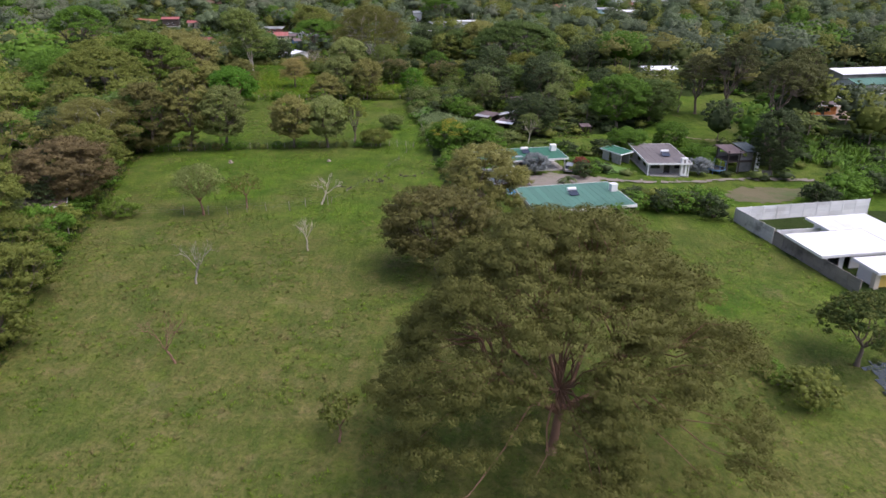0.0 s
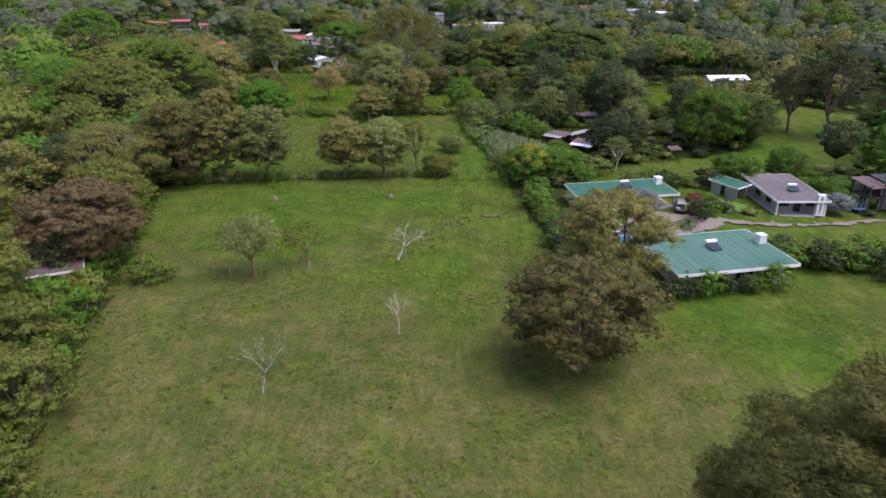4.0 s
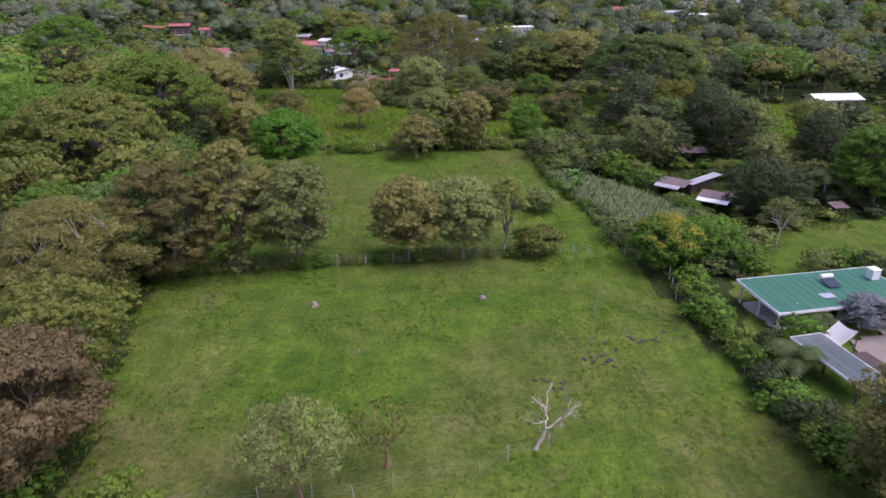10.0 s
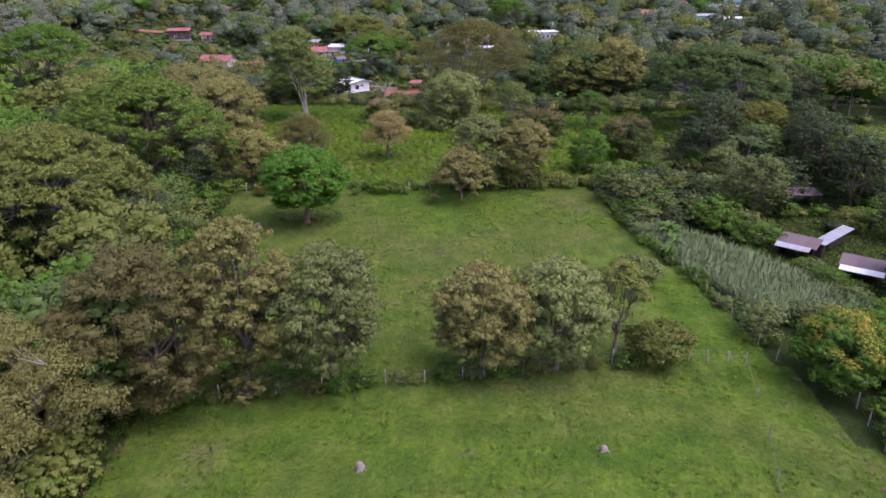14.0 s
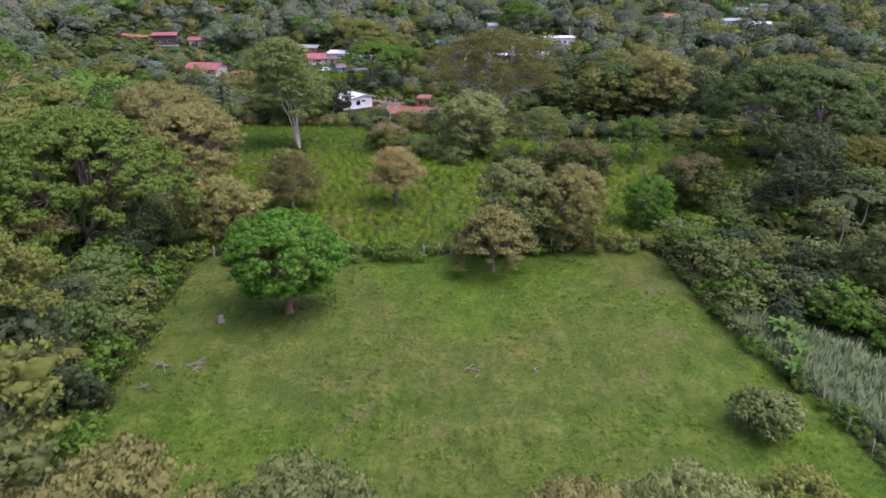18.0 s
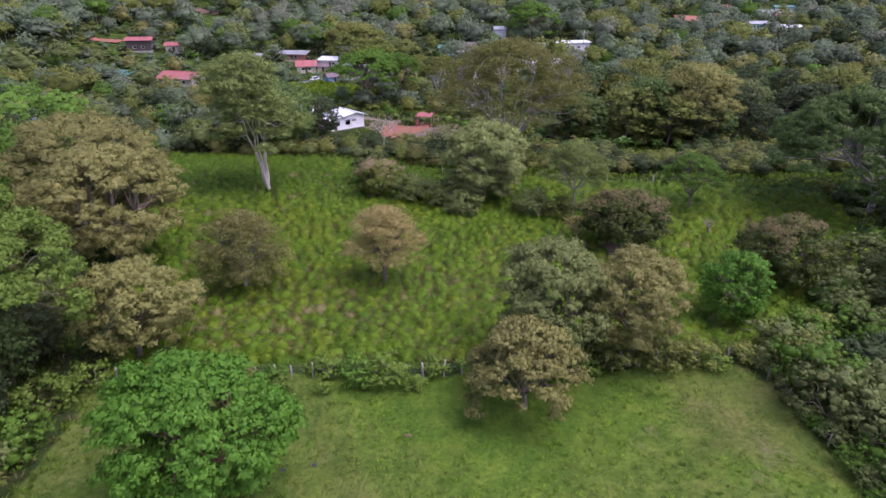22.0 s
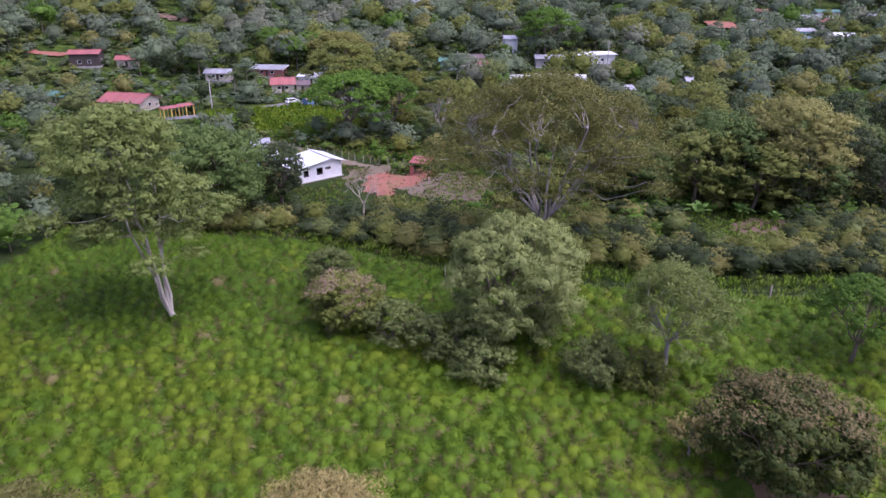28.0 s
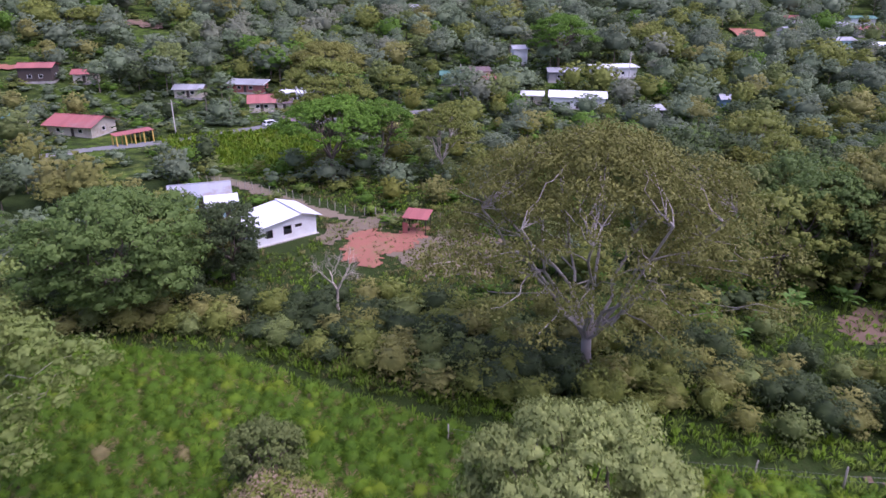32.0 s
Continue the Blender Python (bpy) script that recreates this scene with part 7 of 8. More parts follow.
# ---- far woods ----
def far_woods(name, pts, n_leaves, leaf_size, label, seed, styles=("round", "dome", "tall", "umbrella", "canopy", "umbrella", "vase"), category="forest", fine=0.4, tufts=4, mass=0.74):
    """Many distant trees in one mesh: pts are (x, y, height, radius, tone)."""
    rng = np.random.default_rng(seed)
    # the last three tones carry painted distance haze
    tones = ["olive", "green", "dark", "brown_olive", "grey_green", "rain", "lime", "pink", "yellow", "haze_green", "haze_grey", "haze_dark"]
    shapes = []
    for style in styles:
        for s in range(2 if len(styles) < 3 else 1):
            cl = clumps_of(rng, style, 1.0, 0.45, fine)
            sp = sprays(rng, cl, 0.8, tufts, 0.44, -0.3)
            want = n_leaves / len(sp)
            v, q, nn = leaves(rng, sp, want / (4 * math.pi * np.mean(sp[:, 3] ** 2)), leaf_size, 0.7, -0.4, slim=0.8, body=0.65, shell=0.6)
            heart = np.array([0, 0, 0.5])
            v, q, nn = joined3((v, q, nn), hearts(rng, sp, 0.7, 1, mass, heart, 0.65, (0.5, 1.35)), hearts(rng, [(0, 0, {"umbrella": 0.66, "shrub": 0.42}.get(style, 0.52), 0.45)], {"umbrella": 0.35, "shrub": 0.9}.get(style, 0.8), 2, 0.7, heart, 0.5, (0.7, 1.1)))
            tv, tq = tubes([[(0, 0, -0.03, 0.018), (0.01, 0, 0.25, 0.012), (0.02, 0.01, 0.5, 0.008)]], 3)
            shapes.append((v, q, tv, tq, nn))
    V, Q, MI, N, n = [], [], [], [], 0
    for x, y, h, r, tone in pts:
        v, vq, tv, tq, nn = shapes[rng.integers(len(shapes))]
        a = rng.uniform(0, 2 * math.pi)
        c, s = math.cos(a), math.sin(a)
        m = np.array([[c * r / 0.45, -s * r / 0.45, 0], [s * r / 0.45, c * r / 0.45, 0], [0, 0, h]])
        off = np.array([x, y, ground_z(x, y)])
        V.append(v @ m.T + off)
        N += [nn @ np.array([[c, -s, 0], [s, c, 0], [0, 0, 1.0]]).T, np.tile([0.0, -0.7, 0.7], (len(tv), 1))]
        Q.append(vq + n)
        n += len(v)
        V.append(tv @ m.T + off)
        Q.append(tq + n)
        n += len(tv)
        MI += [np.full(len(vq), tone), np.full(len(tq), len(tones))]
    me = mesh_np(name, np.concatenate(V), np.concatenate(Q), [LEAF[t] for t in tones] + [BARK], np.concatenate(MI), np.concatenate(N))
    return tagged(new(name, me), label, category, kind="stuff")


def scatter(x0, x1, y0, y1, step, hmin, hmax, tones, where=None, gap=1.0):
    out = []
    y = y0
    while y < y1:
        x = x0
        while x < x1:
            px, py = x + rs.uniform(-0.5, 0.5) * step, y + rs.uniform(-0.5, 0.5) * step
            if seen(px, py) and (where is None or where(px, py)) and free(px, py, gap):
                h = rs.uniform(hmin, hmax) * (1.35 if rs.random() < 0.08 else 1.0)
                out.append((px, py, h, h * rs.uniform(0.38, 0.58), rs.choice(tones)))
            x += step
        y += step
    return out


MIX = [0, 0, 1, 1, 1, 2, 2, 2, 3, 4, 4, 5, 6]
far_woods("woodland", scatter(-190, -118, 120, 300, 10.5, 9, 16, MIX), 260, 0.035, "dense mixed woodland left of the pastures", 301)
far_woods("woodland", scatter(62, 180, 150, 340, 10.0, 8, 15, [2, 0, 2, 0, 2, 1, 4, 3, 11]), 260, 0.035, "dark woodland right of the fields", 302)
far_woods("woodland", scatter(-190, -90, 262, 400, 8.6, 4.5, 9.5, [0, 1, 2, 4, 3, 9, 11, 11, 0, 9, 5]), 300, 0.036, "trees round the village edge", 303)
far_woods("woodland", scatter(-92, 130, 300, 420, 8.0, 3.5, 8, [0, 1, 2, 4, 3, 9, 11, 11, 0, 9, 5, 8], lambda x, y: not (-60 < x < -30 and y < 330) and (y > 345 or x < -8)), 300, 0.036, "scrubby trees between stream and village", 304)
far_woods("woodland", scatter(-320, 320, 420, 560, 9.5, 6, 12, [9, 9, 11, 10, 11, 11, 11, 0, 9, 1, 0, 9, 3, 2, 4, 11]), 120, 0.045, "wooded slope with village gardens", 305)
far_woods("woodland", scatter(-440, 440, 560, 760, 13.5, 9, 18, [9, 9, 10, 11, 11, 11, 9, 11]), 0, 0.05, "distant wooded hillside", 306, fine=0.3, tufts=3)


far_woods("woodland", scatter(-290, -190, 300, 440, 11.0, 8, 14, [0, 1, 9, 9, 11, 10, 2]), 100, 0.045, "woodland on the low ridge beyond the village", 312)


def bank(x, y):
    top = np.interp(x, [-100, -60, -30, 0, 46], [303, 298, 292, 284, 300])
    return np.interp(x, [p[0] for p in DITCH], [p[1] for p in DITCH]) + 3.2 < y < top


def squat(pts, lo, hi, wide):
    return [(x, y, rs.uniform(lo, hi), rs.uniform(*wide), t) for x, y, h, r, t in pts]


far_woods("bank_thicket", squat(scatter(-98, 46, 264, 303, 3.1, 3, 4, [0, 2, 3, 4, 2, 0, 2, 2, 5], bank, 0.2), 2.0, 4.4, (1.5, 2.6)), 800, 0.046, "dense grey-green and brownish bushes on the stream bank", 307, ("shrub",), "thicket", fine=0.5, tufts=8, mass=0.5)
far_woods("scrub", squat(scatter(-90, 60, 300, 345, 4.2, 3, 4, [0, 1, 4, 6, 1], None, -1.0), 0.9, 2.2, (1.0, 1.8)), 60, 0.09, "low green scrub round the building plot", 308, ("shrub",), "scrub", fine=0.3, tufts=3)
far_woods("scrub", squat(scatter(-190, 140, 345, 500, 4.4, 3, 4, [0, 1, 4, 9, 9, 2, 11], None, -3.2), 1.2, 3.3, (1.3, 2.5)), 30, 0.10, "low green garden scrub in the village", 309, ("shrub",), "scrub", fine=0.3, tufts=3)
far_woods("undergrowth", squat(scatter(-12, 62, 289, 316, 3.6, 3, 4, [2, 0, 2, 1, 3], None, -1.0), 1.6, 4.0, (1.4, 2.4)), 110, 0.08, "dark scrub below the far bank trees", 313, ("shrub",), "undergrowth", fine=0.4, tufts=3)
far_woods("undergrowth", squat(scatter(-118, -54, 50, 262, 4.0, 3, 4, [0, 1, 2, 4], lambda x, y: x < np.interp(y, [50, 96, 136, 163, 198, 226, 250], [-48, -60, -68, -73, -78, -90, -98]), -1.0), 1.5, 3.6, (1.6, 2.6)), 90, 0.09, "dark undergrowth of the wood", 310, ("shrub",), "undergrowth", fine=0.3, tufts=3)
far_woods("undergrowth", squat(scatter(8, 100, 128, 262, 5.0, 3, 4, [2, 1, 2, 4, 0], None, 0.0), 1.0, 2.8, (1.4, 2.4)), 90, 0.09, "mixed green scrub between gardens and fields", 311, ("shrub",), "undergrowth", fine=0.3, tufts=3)


# ---- grass, tussocks and cane ----
def blades(rng, x, y, z, per, height, spread, width, lean=0.5):
    """Rhomb blades fanning from each foot: verts, quads, normals."""
    k = len(x) * per
    fx, fy, fz = (np.repeat(a, per) for a in (x, y, z))
    hh = np.repeat(height, per) * rng.uniform(0.6, 1.15, k)
    az = rng.uniform(0, 2 * math.pi, k)
    rr = np.repeat(spread, per) * rng.uniform(0.1, 1.0, k) ** 0.7
    d = np.stack([np.cos(az), np.sin(az), np.zeros(k)], 1)
    foot = np.stack([fx, fy, fz], 1) + d * (rr * 0.35)[:, None]
    top = np.stack([fx, fy, fz + hh * (1 - 0.45 * (rr / np.repeat(spread, per)) ** 2)], 1) + d * (rr * (1 + lean))[:, None]
    side = np.stack([-np.sin(az), np.cos(az), np.zeros(k)], 1) * (width * rng.uniform(0.7, 1.3, k))[:, None]
    mid = foot * 0.42 + top * 0.58 + np.array([0, 0, 1.0]) * (hh * 0.12)[:, None]
    v = np.stack([foot, mid - side, top, mid + side], 1).reshape(-1, 3)
    n = d * 0.55 * (rr / np.repeat(spread, per))[:, None] + np.array([0, 0, 0.8]) + rng.normal(0, 0.12, (k, 3))
    n /= np.linalg.norm(n, axis=1, keepdims=True)
    return v, np.arange(4 * k).reshape(-1, 4), np.repeat(n, 4, axis=0)


def rough_at(px, py):
    return np.array([noise.noise((a * 0.07, b * 0.07, 0)) * 0.28 + noise.noise((a * 0.3, b * 0.3, 4)) * 0.09 - 0.05 for a, b in zip(px, py)])


def points_in(rng, poly, step, jitter=0.45):
    xs, ys = [p[0] for p in poly], [p[1] for p in poly]
    X, Y = np.meshgrid(np.arange(min(xs), max(xs), step), np.arange(min(ys), max(ys), step))
    X, Y = X.ravel() + rng.uniform(-jitter, jitter, X.size) * step, Y.ravel() + rng.uniform(-jitter, jitter, Y.size) * step
    k = inside(X, Y, poly)
    return X[k], Y[k]


def field(name, poly, step, per, height, spread, width, mats, pick, label, seed, lean=0.5, category="grass", keep=None):
    rng = np.random.default_rng(seed)
    x, y = points_in(rng, poly, step)
    if keep is not None:
        m = keep(x, y)
        x, y = x[m], y[m]
    z = terrain(x, y) + rough_at(x, y) - 0.03
    s = rng.uniform(0.7, 1.3, len(x))
    v, q, n = blades(rng, x, y, z, per, height * s, spread * s, width, lean)
    mi = np.repeat(pick(rng, x, y), per)
    return tagged(new(name, mesh_np(name, v, q, mats, mi, n)), label, category, kind="stuff")


TUFT_GREEN = leaf_mat("tuft_green", (0.070, 0.147, 0.008), (0.122, 0.219, 0.010), (0.180, 0.284, 0.017), clump=0.12, through=0.3)
TUFT_LIME = leaf_mat("tuft_lime", (0.089, 0.153, 0.008), (0.152, 0.229, 0.010), (0.216, 0.297, 0.017), clump=0.12, through=0.3)
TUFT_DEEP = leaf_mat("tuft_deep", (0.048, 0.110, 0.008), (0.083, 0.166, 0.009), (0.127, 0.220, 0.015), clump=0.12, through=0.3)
TUFT_DRY = leaf_mat("tuft_dry", (0.135, 0.122, 0.042), (0.210, 0.184, 0.066), (0.290, 0.245, 0.096), clump=0.2, through=0.2)
GRASS_A = leaf_mat("grass_blade_green", (0.064, 0.116, 0.010), (0.110, 0.174, 0.016), (0.162, 0.224, 0.026), clump=0.06, through=0.25)
GRASS_B = leaf_mat("grass_blade_straw", (0.105, 0.100, 0.030), (0.148, 0.136, 0.044), (0.205, 0.172, 0.072), clump=0.06, through=0.2)


def tussock_pick(rng, x, y):
    u = rng.uniform(0, 1, len(x))
    dry = np.exp(-(to_line(x, y, [(-66, 209), (-52, 214), (-40, 219), (-24, 228)]) / 6.0) ** 2) * 0.05 + 0.003
    far_ = np.clip(np.array([noise.noise((a * 0.06, b * 0.06, 9)) for a, b in zip(x, y)]) * 1.0 + 0.34, 0, 1)
    # shade towards the ditch is put into the tufts' tone: more deep green
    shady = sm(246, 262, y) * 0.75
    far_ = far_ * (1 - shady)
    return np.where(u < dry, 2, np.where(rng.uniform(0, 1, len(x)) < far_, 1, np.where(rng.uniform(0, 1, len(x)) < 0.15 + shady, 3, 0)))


def tussocks(name, poly, step, r, per, width, mats, pick, label, seed, tall=1.0, skirt=None, category="grass", ragged=0.25):
    """Rounded tussocks: arching blades that fan out from each foot to a dome, dry at the skirt of some."""
    rng = np.random.default_rng(seed)
    x, y = points_in(rng, poly, step, 0.48)
    m = np.hypot((x + 16) / 4.6, (y - 230) / 3.0) > 1
    x, y = x[m], y[m]
    c = len(x)
    rr = r * rng.uniform(0.65, 1.28, c)
    z = terrain(x, y) + rough_at(x, y) - 0.05
    tone = pick(rng, x, y)
    wilt = rng.uniform(0, 1, c)
    k = c * per
    i = np.repeat(np.arange(c), per)
    zc, az = rng.uniform(0.0, 1.0, k), rng.uniform(0, 2 * math.pi, k)
    hr = np.sqrt(1 - zc * zc)
    d = np.stack([hr * np.cos(az), hr * np.sin(az), zc], 1)
    squat = np.array([1, 1, tall])
    root = np.stack([x[i], y[i], z[i] + 0.1], 1)
    R = rr[i] * rng.uniform(1 - ragged, 1 + ragged, k)
    foot = root + d * squat * (0.52 * rr[i])[:, None]
    lean = np.stack([np.cos(az) * 0.30, np.sin(az) * 0.30, 0.10 - 0.35 * hr], 1)
    tip = root + d * squat * R[:, None] + lean * R[:, None]
    mid = foot * 0.45 + tip * 0.55 + np.array([0, 0, 0.10]) * R[:, None]
    turn = rng.uniform(0, 2 * math.pi, k)
    side = np.stack([np.cos(turn), np.sin(turn), np.zeros(k)], 1)
    side = side * (1 - 0.5 * hr[:, None]) + np.stack([-np.sin(az), np.cos(az), np.zeros(k)], 1) * hr[:, None]
    side *= (width * rng.uniform(0.6, 1.4, k))[:, None]
    v = np.stack([foot, mid - side, tip, mid + side], 1)
    n = d * 0.9 + np.array([0, 0, 0.4]) + rng.normal(0, 0.14, (k, 3))
    n /= np.linalg.norm(n, axis=1, keepdims=True)
    fwd = np.cross(v[:, 2] - v[:, 0], v[:, 3] - v[:, 1])
    flip = np.einsum("ij,ij->i", fwd, n) < 0
    v[flip] = v[flip][:, [0, 3, 2, 1]]
    mi = np.where(rng.uniform(0, 1, k) < 0.3, rng.choice([0, 1, 3], k), tone[i])
    if skirt is not None:
        mi[(zc < 0.70) & (wilt[i] < 0.34 + 0.7 * np.exp(-(to_line(x, y, [(-66, 209), (-52, 214), (-40, 219), (-24, 228)]) / 7.0) ** 2)[i]) & (rng.uniform(0, 1, k) < 0.75)] = skirt
    cl = np.stack([x, y, z + 0.1, rr], 1)
    hv, hq, hn = hearts(rng, cl, tall, 2, 0.72, np.array([-40.0, 230.0, -400.0]), 0.35, (0.8, 1.12))
    V, Q, N = joined3((v.reshape(-1, 3), np.arange(4 * k).reshape(-1, 4), np.repeat(n, 4, axis=0)), (hv, hq, hn))
    MI = np.concatenate([mi, np.repeat(tone, len(hq) // c)])
    return tagged(new(name, mesh_np(name, V, Q, mats, MI, N)), label, category, kind="stuff")


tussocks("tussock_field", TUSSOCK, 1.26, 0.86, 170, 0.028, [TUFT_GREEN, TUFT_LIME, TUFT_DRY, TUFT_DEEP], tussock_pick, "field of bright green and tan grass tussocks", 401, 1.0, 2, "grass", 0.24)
field("ditch_grass", strip([(p[0], p[1] + 0.3) for p in DITCH], 7.0), 0.8, 12, 0.8, 0.6, 0.07, [TUFT_GREEN, GRASS_A], lambda r, x, y: r.integers(0, 2, len(x)), "rank green grass along the ditch", 402, 0.3, keep=lambda x, y: to_line(x, y, DITCH) > 0.7)
field("pasture_grass", PASTURE, 0.62, 3, 0.24, 0.26, 0.035, [GRASS_A, GRASS_B], lambda r, x, y: (r.uniform(0, 1, len(x)) < np.clip(np.array([noise.noise((a * 0.04, b * 0.04, 3)) for a, b in zip(x, y)]) * 1.5 + 0.35, 0.05, 0.8)).astype(int),
      "short tufted pasture grass", 403, 0.4, keep=lambda x, y: (y > 25) & (x < 52))
field("pasture_tufts", PASTURE, 1.25, 9, 0.30, 0.42, 0.05, [GRASS_A, TUFT_GREEN, GRASS_B], lambda r, x, y: np.where(y < 100, r.choice([0, 0, 2, 1], len(x)), r.choice([0, 0, 1], len(x))), "scattered coarse tufts in the pasture", 416, 0.4,
      keep=lambda x, y: (y > 20) & (x < 50) & (np.array([noise.noise((a * 0.12, b * 0.12, 21)) for a, b in zip(x, y)]) > 0.02))
field("meadow_tussocks", BRIGHT_FIELD, 1.5, 14, 1.3, 1.0, 0.16, [TUFT_GREEN, TUFT_LIME], lambda r, x, y: r.integers(0, 2, len(x)), "overgrown bright green meadow by the road", 404, 0.2)
PLOT_BARE = [[(-60, 310), (-56, 318), (-46, 321), (-42, 316), (-45, 308), (-50, 303), (-57, 302)], strip([(-88, 350), (-72, 337), (-52, 321)], 5.5), [(-73, 315), (-64, 309.5), (-58, 318), (-68, 325)]]
field("rough_grass", [(-92, 300), (-60, 296), (-28, 292), (-22, 345), (-92, 352)], 1.15, 9, 0.7, 0.7, 0.085, [TUFT_GREEN, GRASS_A, GRASS_B], lambda r, x, y: r.integers(0, 3, len(x)), "rough grass round the building plot", 405, 0.3,
      keep=lambda x, y: ~(inside(x, y, PLOT_BARE[0]) | inside(x, y, PLOT_BARE[1]) | inside(x, y, PLOT_BARE[2])))
field("rough_grass", [(-26, 268), (30, 266), (34, 300), (-8, 304), (-22, 296)], 1.2, 10, 0.7, 0.6, 0.08, [TUFT_GREEN, GRASS_A], lambda r, x, y: r.integers(0, 2, len(x)), "rough green grass on the far bank", 406, 0.3)
field("rough_grass", [(14, 214), (40, 225), (62, 250), (40, 262), (24, 257), (14, 229), (2, 213)], 1.5, 9, 0.8, 0.8, 0.1, [TUFT_GREEN, GRASS_A], lambda r, x, y: r.integers(0, 2, len(x)), "rough meadow grass below the shade tree", 407, 0.3)
field("rough_grass", EAST_FIELD, 1.1, 9, 0.6, 0.6, 0.08, [TUFT_GREEN, TUFT_LIME, GRASS_A], lambda r, x, y: r.integers(0, 3, len(x)), "bright rough grass in the eastern clearing", 415, 0.3)
field("cane_bed", CANE, 0.5, 14, 1.7, 0.8, 0.045, [LEAF["cane"]], lambda r, x, y: np.zeros(len(x), int), "bed of tall grey-green cane grass", 408, 0.7, "cane")
field("rough_grass", [(8, 158), (34, 158), (44, 186), (12, 192), (3, 184)], 0.9, 9, 0.5, 0.5, 0.06, [GRASS_A, TUFT_GREEN, GRASS_B], lambda r, x, y: r.integers(0, 3, len(x)), "rough yard grass round the shacks", 410, 0.4)
field("rough_grass", [(-61, 136), (-66, 163), (-70, 198), (-78, 226), (-92, 250), (-104, 252), (-92, 222), (-82, 196), (-76, 163), (-70, 136)], 1.0, 8, 0.6, 0.6, 0.07, [GRASS_A, TUFT_GREEN, GRASS_B], lambda r, x, y: r.integers(0, 3, len(x)), "rank grass along the wood edge", 411, 0.4)
field("rough_grass", [(-37, 40), (-48.5, 76), (-52, 96), (-61, 136), (-72, 136), (-66, 96), (-62, 76), (-50, 40)], 1.0, 8, 0.6, 0.6, 0.07, [GRASS_A, TUFT_GREEN, GRASS_B], lambda r, x, y: r.integers(0, 3, len(x)), "rank grass below the wood edge bushes", 412, 0.4)
field("rough_grass", [(-102, 284), (-62, 280.5), (-48, 274), (-30, 266.5), (-28, 272), (-44, 281), (-60, 290), (-102, 298)], 0.95, 9, 0.7, 0.6, 0.07, [TUFT_GREEN, GRASS_A, GRASS_B], lambda r, x, y: r.integers(0, 3, len(x)), "rank grass between ditch and thicket", 414, 0.3, keep=lambda x, y: to_line(x, y, DITCH) > 0.9)
field("weeds", [(-62, 314), (-58, 323), (-48, 326), (-38, 322), (-32, 314), (-36, 304), (-44, 302), (-54, 305)], 1.3, 8, 0.4, 0.5, 0.07, [GRASS_B, GRASS_A, TUFT_DRY], lambda r, x, y: r.integers(0, 3, len(x)), "dry weeds on the bare clay", 413, 0.4)
field("crop_bed", [(72, 139), (82, 130), (104, 132), (104, 152), (86, 162), (77, 151)], 1.6, 10, 1.8, 1.2, 0.2, [LEAF["banana"], LEAF["green"]], lambda r, x, y: r.integers(0, 2, len(x)), "plot of broad-leaved garden crops", 409, 0.2, category="crop")


# ---- fences ----
def fence(name, line, step, label, seed, h=1.35, wires=3, fat=0.055, material=None, skip=0.0):
    rng = random.Random(seed)
    root = base(name, *line[0], z=0)
    root.matrix_basis = Matrix.Identity(4)
    tagged(root, label, "fence")
    feet = []
    for (ax, ay), (bx_, by_) in zip(line, line[1:]):
        n = max(1, round(math.hypot(bx_ - ax, by_ - ay) / step))
        feet += [(ax + (bx_ - ax) * (i + rng.uniform(-0.15, 0.15)) / n, ay + (by_ - ay) * (i + rng.uniform(-0.15, 0.15)) / n) for i in range(n)]
    feet.append(line[-1])
    tops = []
    for x, y in feet:
        z = ground_z(x, y)
        hh = h * rng.uniform(0.85, 1.2)
        lx, ly = rng.gauss(0, 0.07), rng.gauss(0, 0.07)
        tops.append((x, y, z))
        if rng.random() < skip:
            continue
        r = fat * rng.uniform(0.8, 1.5)
        v, q = tubes([[(x, y, z - 0.4, r * 1.1), (x + lx * 0.5, y + ly * 0.5, z + hh * 0.5, r), (x + lx, y + ly, z + hh, r * 0.85), (x + lx, y + ly, z + hh + 0.02, 0.01)]], 6)
        child("post", mesh_np("post", v, q, [material or POSTWOOD]), root)
    for w in range(wires):
        hz = h * (0.35 + 0.28 * w)
        v, q = tubes([[(x, y, z + hz, 0.008) for x, y, z in tops]], 3)
        child("wire", mesh_np("wire", v, q, [WIRE]), root)
    return root


fence("wire_fence", [(-52, 98.5), (-46, 99.6), (-34, 101.2), (-25, 104), (-19, 107)], 3.4, "wire fence with thin pale crooked posts", 1, 1.4, 3, 0.036, None, 0.2)
fence("wire_fence", [(-19, 107), (-16.4, 114), (-12.5, 124), (-9, 136), (-6.4, 146)], 5.0, "sparse wire fence with small stakes", 2, 0.9, 2, 0.035, DEADWOOD)
fence("wire_fence", [(-64, 138.0), (-50, 140.2), (-32, 143.3), (-19.5, 146.3), (-12, 147.0), (-6.4, 146.6)], 1.8, "wire fence on stubby pale posts below trees", 3, 1.3)
fence("wire_fence", [(-70.5, 198.6), (-55, 199.4), (-40, 200.2), (-25, 202), (-11, 204)], 1.7, "old fence of thick crooked pale posts", 4, 1.4, 3, 0.085)
fence("wire_fence", [(-3.2, 147), (-5.2, 165), (-8.4, 182), (-10.6, 203)], 3.0, "wire fence beside the cane", 5, 1.3)
fence("wire_fence", [(0.6, 140), (-0.4, 134), (1.4, 122), (2.0, 108)], 2.8, "wire fence along the garden hedge", 6, 1.4)
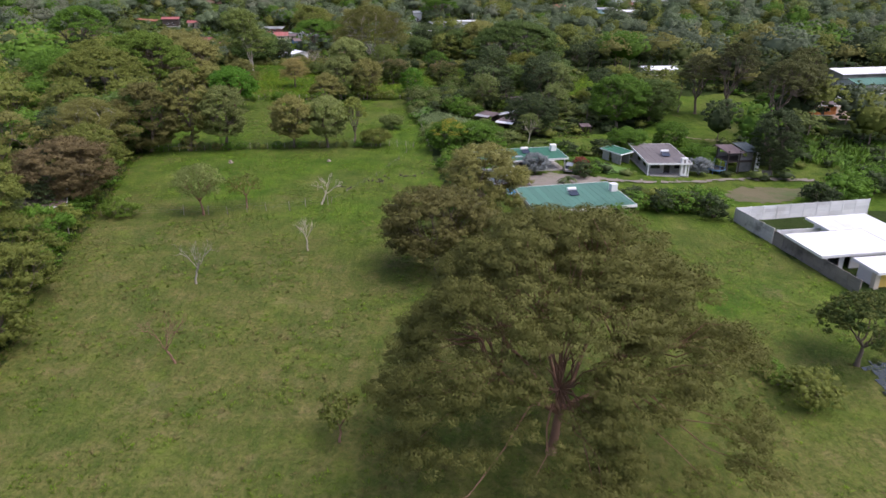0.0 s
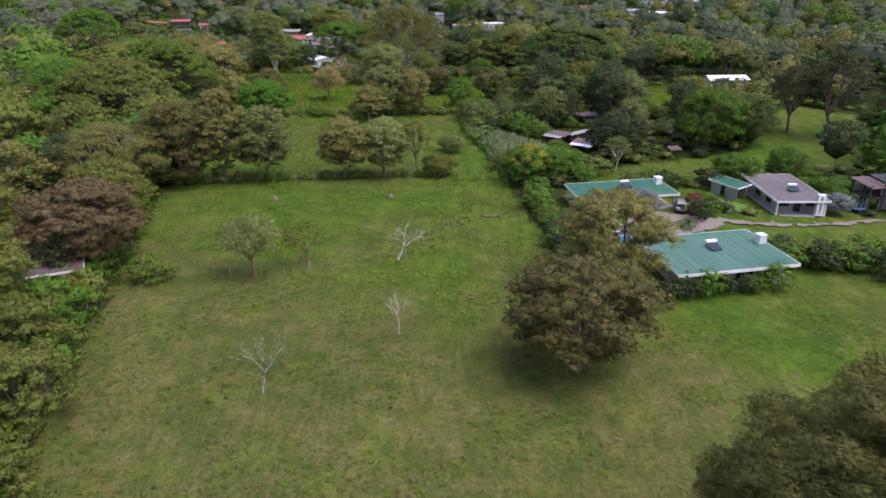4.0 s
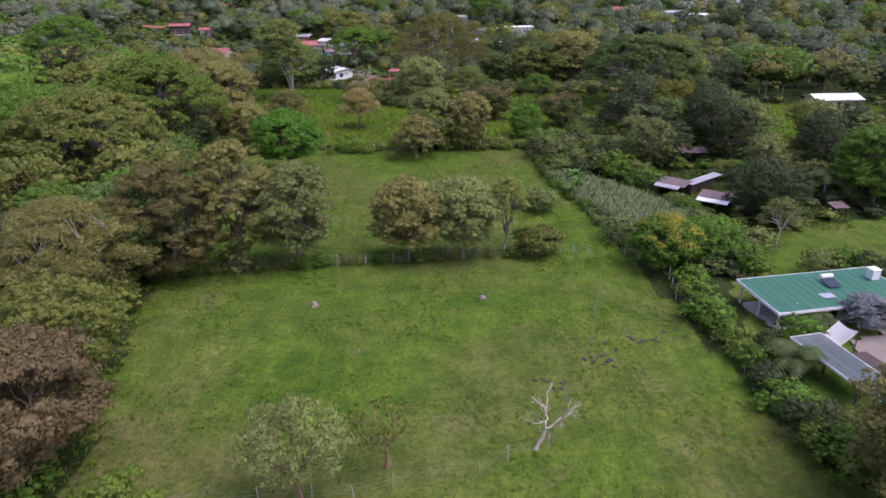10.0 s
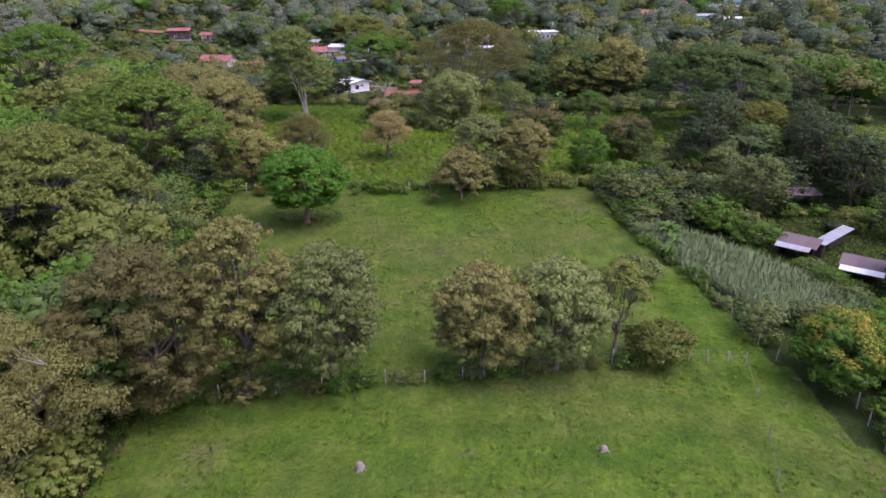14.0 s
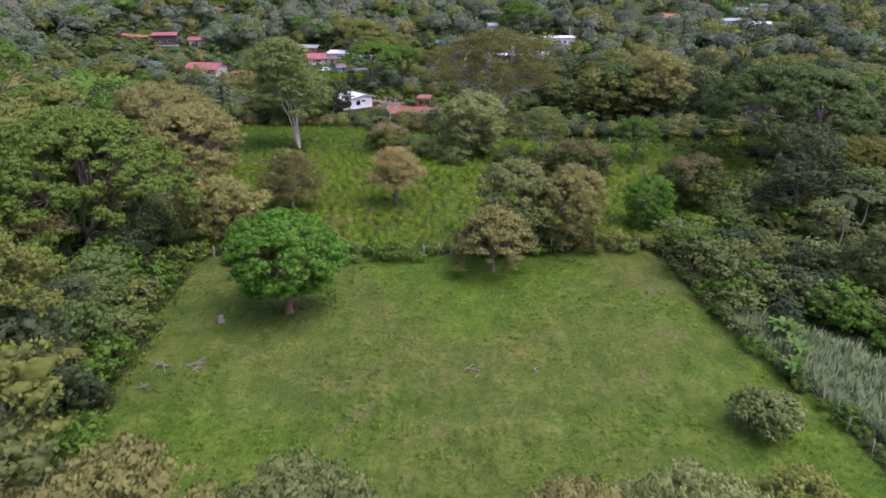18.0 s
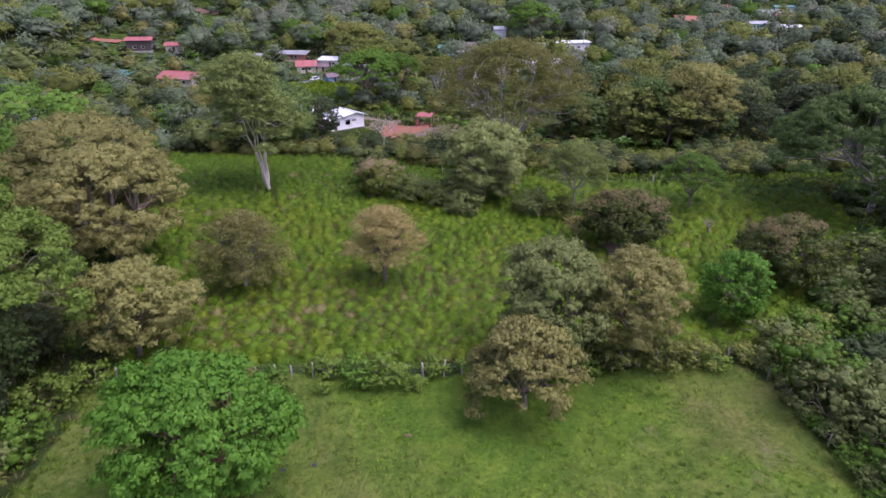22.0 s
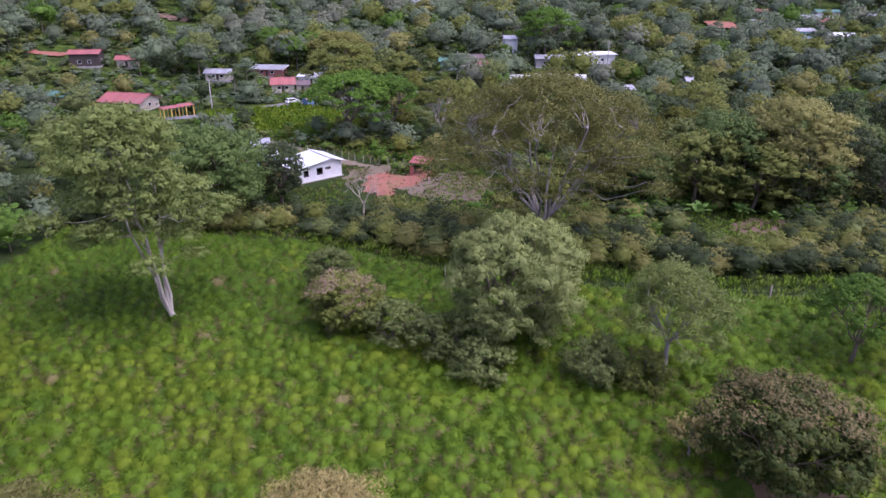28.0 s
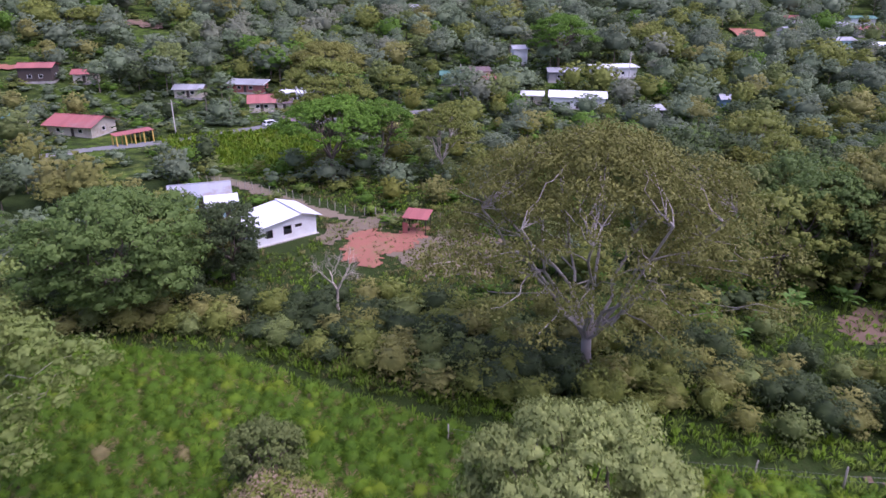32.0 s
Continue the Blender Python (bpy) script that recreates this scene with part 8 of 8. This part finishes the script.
fence("wire_fence", [(-88, 345), (-78, 340.5), (-66, 333), (-58, 327.5), (-46, 323.5), (-40, 324)], 1.9, "fence of thin pale posts along the lane", 7, 1.5)
fence("wire_fence", [(-40, 266.2), (-26, 262.6), (-12.4, 261.0), (4, 260.0), (20, 261)], 9.0, "wire fence with stout whitish posts beside the ditch", 8, 1.5, 2, 0.07, POSTWOOD)
fence("wire_fence", [(-40, 40), (-47, 66), (-52, 84), (-55, 97)], 3.0, "wire fence at the wood edge", 9, 1.3)


# ---- stumps, logs, stones ----
def stump(x, y, h, r, label, seed):
    rng = np.random.default_rng(seed)
    root = base("tree_stump", x, y, rng.uniform(0, 360))
    tagged(root, label, "stump")
    v, q = tubes([[(0, 0, -0.2, r * 1.4), (0, 0, 0.15, r * 1.1), (0.05, 0.02, h, r * 0.8), (0.06, 0.02, h + 0.03, r * 0.1)]], 9)
    v += rng.normal(0, r * 0.07, v.shape)
    child("bole", mesh_np("bole", v, q, [DEADWOOD]), root)
    for i in range(5):
        a = i * 1.26 + rng.uniform(-0.3, 0.3)
        v, q = tubes([bent(rng, (0, 0, 0.12), (math.cos(a) * r * 2.0, math.sin(a) * r * 2.0, -0.02), r * 0.4, r * 0.15, 4, 0.1)], 5)
        child("root", mesh_np("root", v, q, [DEADWOOD]), root)


def log_pile(x, y, n, length, label, seed):
    rng = np.random.default_rng(seed)
    root = base("fallen_branches", x, y, rng.uniform(0, 360))
    tagged(root, label, "branch")
    for i in range(n):
        a = rng.uniform(0, 6.28)
        c = rng.normal(0, length * 0.18, 2)
        d = np.array([math.cos(a), math.sin(a)]) * length * rng.uniform(0.3, 0.6)
        v, q = tubes([bent(rng, (c[0] - d[0], c[1] - d[1], 0.06), (c[0] + d[0], c[1] + d[1], rng.uniform(0.1, 0.6)), 0.06, 0.02, 6, 0.14)], 5)
        child("branch", mesh_np("branch", v, q, [DEADWOOD]), root)


stump(-41.8, 130.7, 0.5, 0.30, "low split grey stump in grass", 1)
stump(-22.9, 133.4, 0.35, 0.28, "low weathered stump in grass", 2)
stump(-62.4, 181.0, 0.7, 0.34, "broken pale stump beside the mango tree", 3)
log_pile(-65.3, 172.1, 5, 1.5, "heap of grey dead branches", 4)
log_pile(-61.8, 172.3, 5, 1.9, "fallen bleached branches in grass", 5)
log_pile(-66.0, 168.4, 2, 1.6, "two thin dead branches on grass", 6)
log_pile(-36.0, 172.0, 4, 1.6, "dry twigs lying in pasture", 7)
log_pile(-30.4, 172.8, 3, 1.0, "small dry branch and tuft", 8)
log_pile(-86.0, 249.0, 2, 4.5, "long pale fallen log by the trees", 9)
bare_tree("dead_tree", -3.2, 236.4, 3.2, 1.5, "low dead forked trunk with broken limbs", 10, DEADWOOD, girth=0.2, levels=1)
log_pile(-5.6, 236.8, 2, 2.6, "broken dead limbs on the grass", 11)
STONE = rough_mat("dark_clod", (0.045, 0.038, 0.028), (0.085, 0.072, 0.052), 2.0, 0.95, 0.6, 10)


def stone(x, y, s, first=[None]):
    if first[0] is None:
        bm = bmesh.new()
        bmesh.ops.create_icosphere(bm, subdivisions=2, radius=1.0)
        for v in bm.verts:
            v.co *= 1 + 0.35 * noise.noise(v.co * 1.7)
        me = bpy.data.meshes.new("earth_clod")
        bm.to_mesh(me)
        bm.free()
        me.materials.append(STONE)
        first[0] = me
    ob = new("earth_clod", first[0])
    ob.matrix_basis = pose(x, y, ground_z(x, y) + float(rough_at([x], [y])[0]) + s * 0.15, 0, 0, rs.uniform(0, 360)) @ Matrix.Diagonal((s, s * 0.8, s * 0.55, 1))
    tagged(ob, "dark lump of turned earth in pasture", "clod", "clods along the fence line")


for cx, cy, n in ((-17.0, 116.0, 9), (-12.0, 119.8, 12), (-7.0, 124.8, 12), (-10.0, 122.0, 5), (-3.0, 126.0, 5)):
    for i in range(n):
        stone(cx + rs.gauss(0, 1.1), cy + rs.gauss(0, 0.6), rs.uniform(0.10, 0.30))


def pole(x, y, h, label):
    root = base("utility_pole", x, y)
    tagged(root, label, "pole")
    v, q = tubes([[(0, 0, -0.5, 0.16), (0, 0, h, 0.10), (0, 0, h + 0.02, 0.01)]], 8)
    child("shaft", mesh_np("shaft", v, q, [CONCRETE]), root)
    boxed("crossarm", (-0.9, -0.06, h - 0.9, 0.9, 0.06, h - 0.78), POSTWOOD, root)


pole(-37.8, 439.0, 9.5, "slim concrete utility pole in the village")
pole(18.5, 455.0, 9.5, "slim concrete utility pole by the long hall")
pole(-108.0, 386.0, 9.0, "concrete utility pole beside the road")
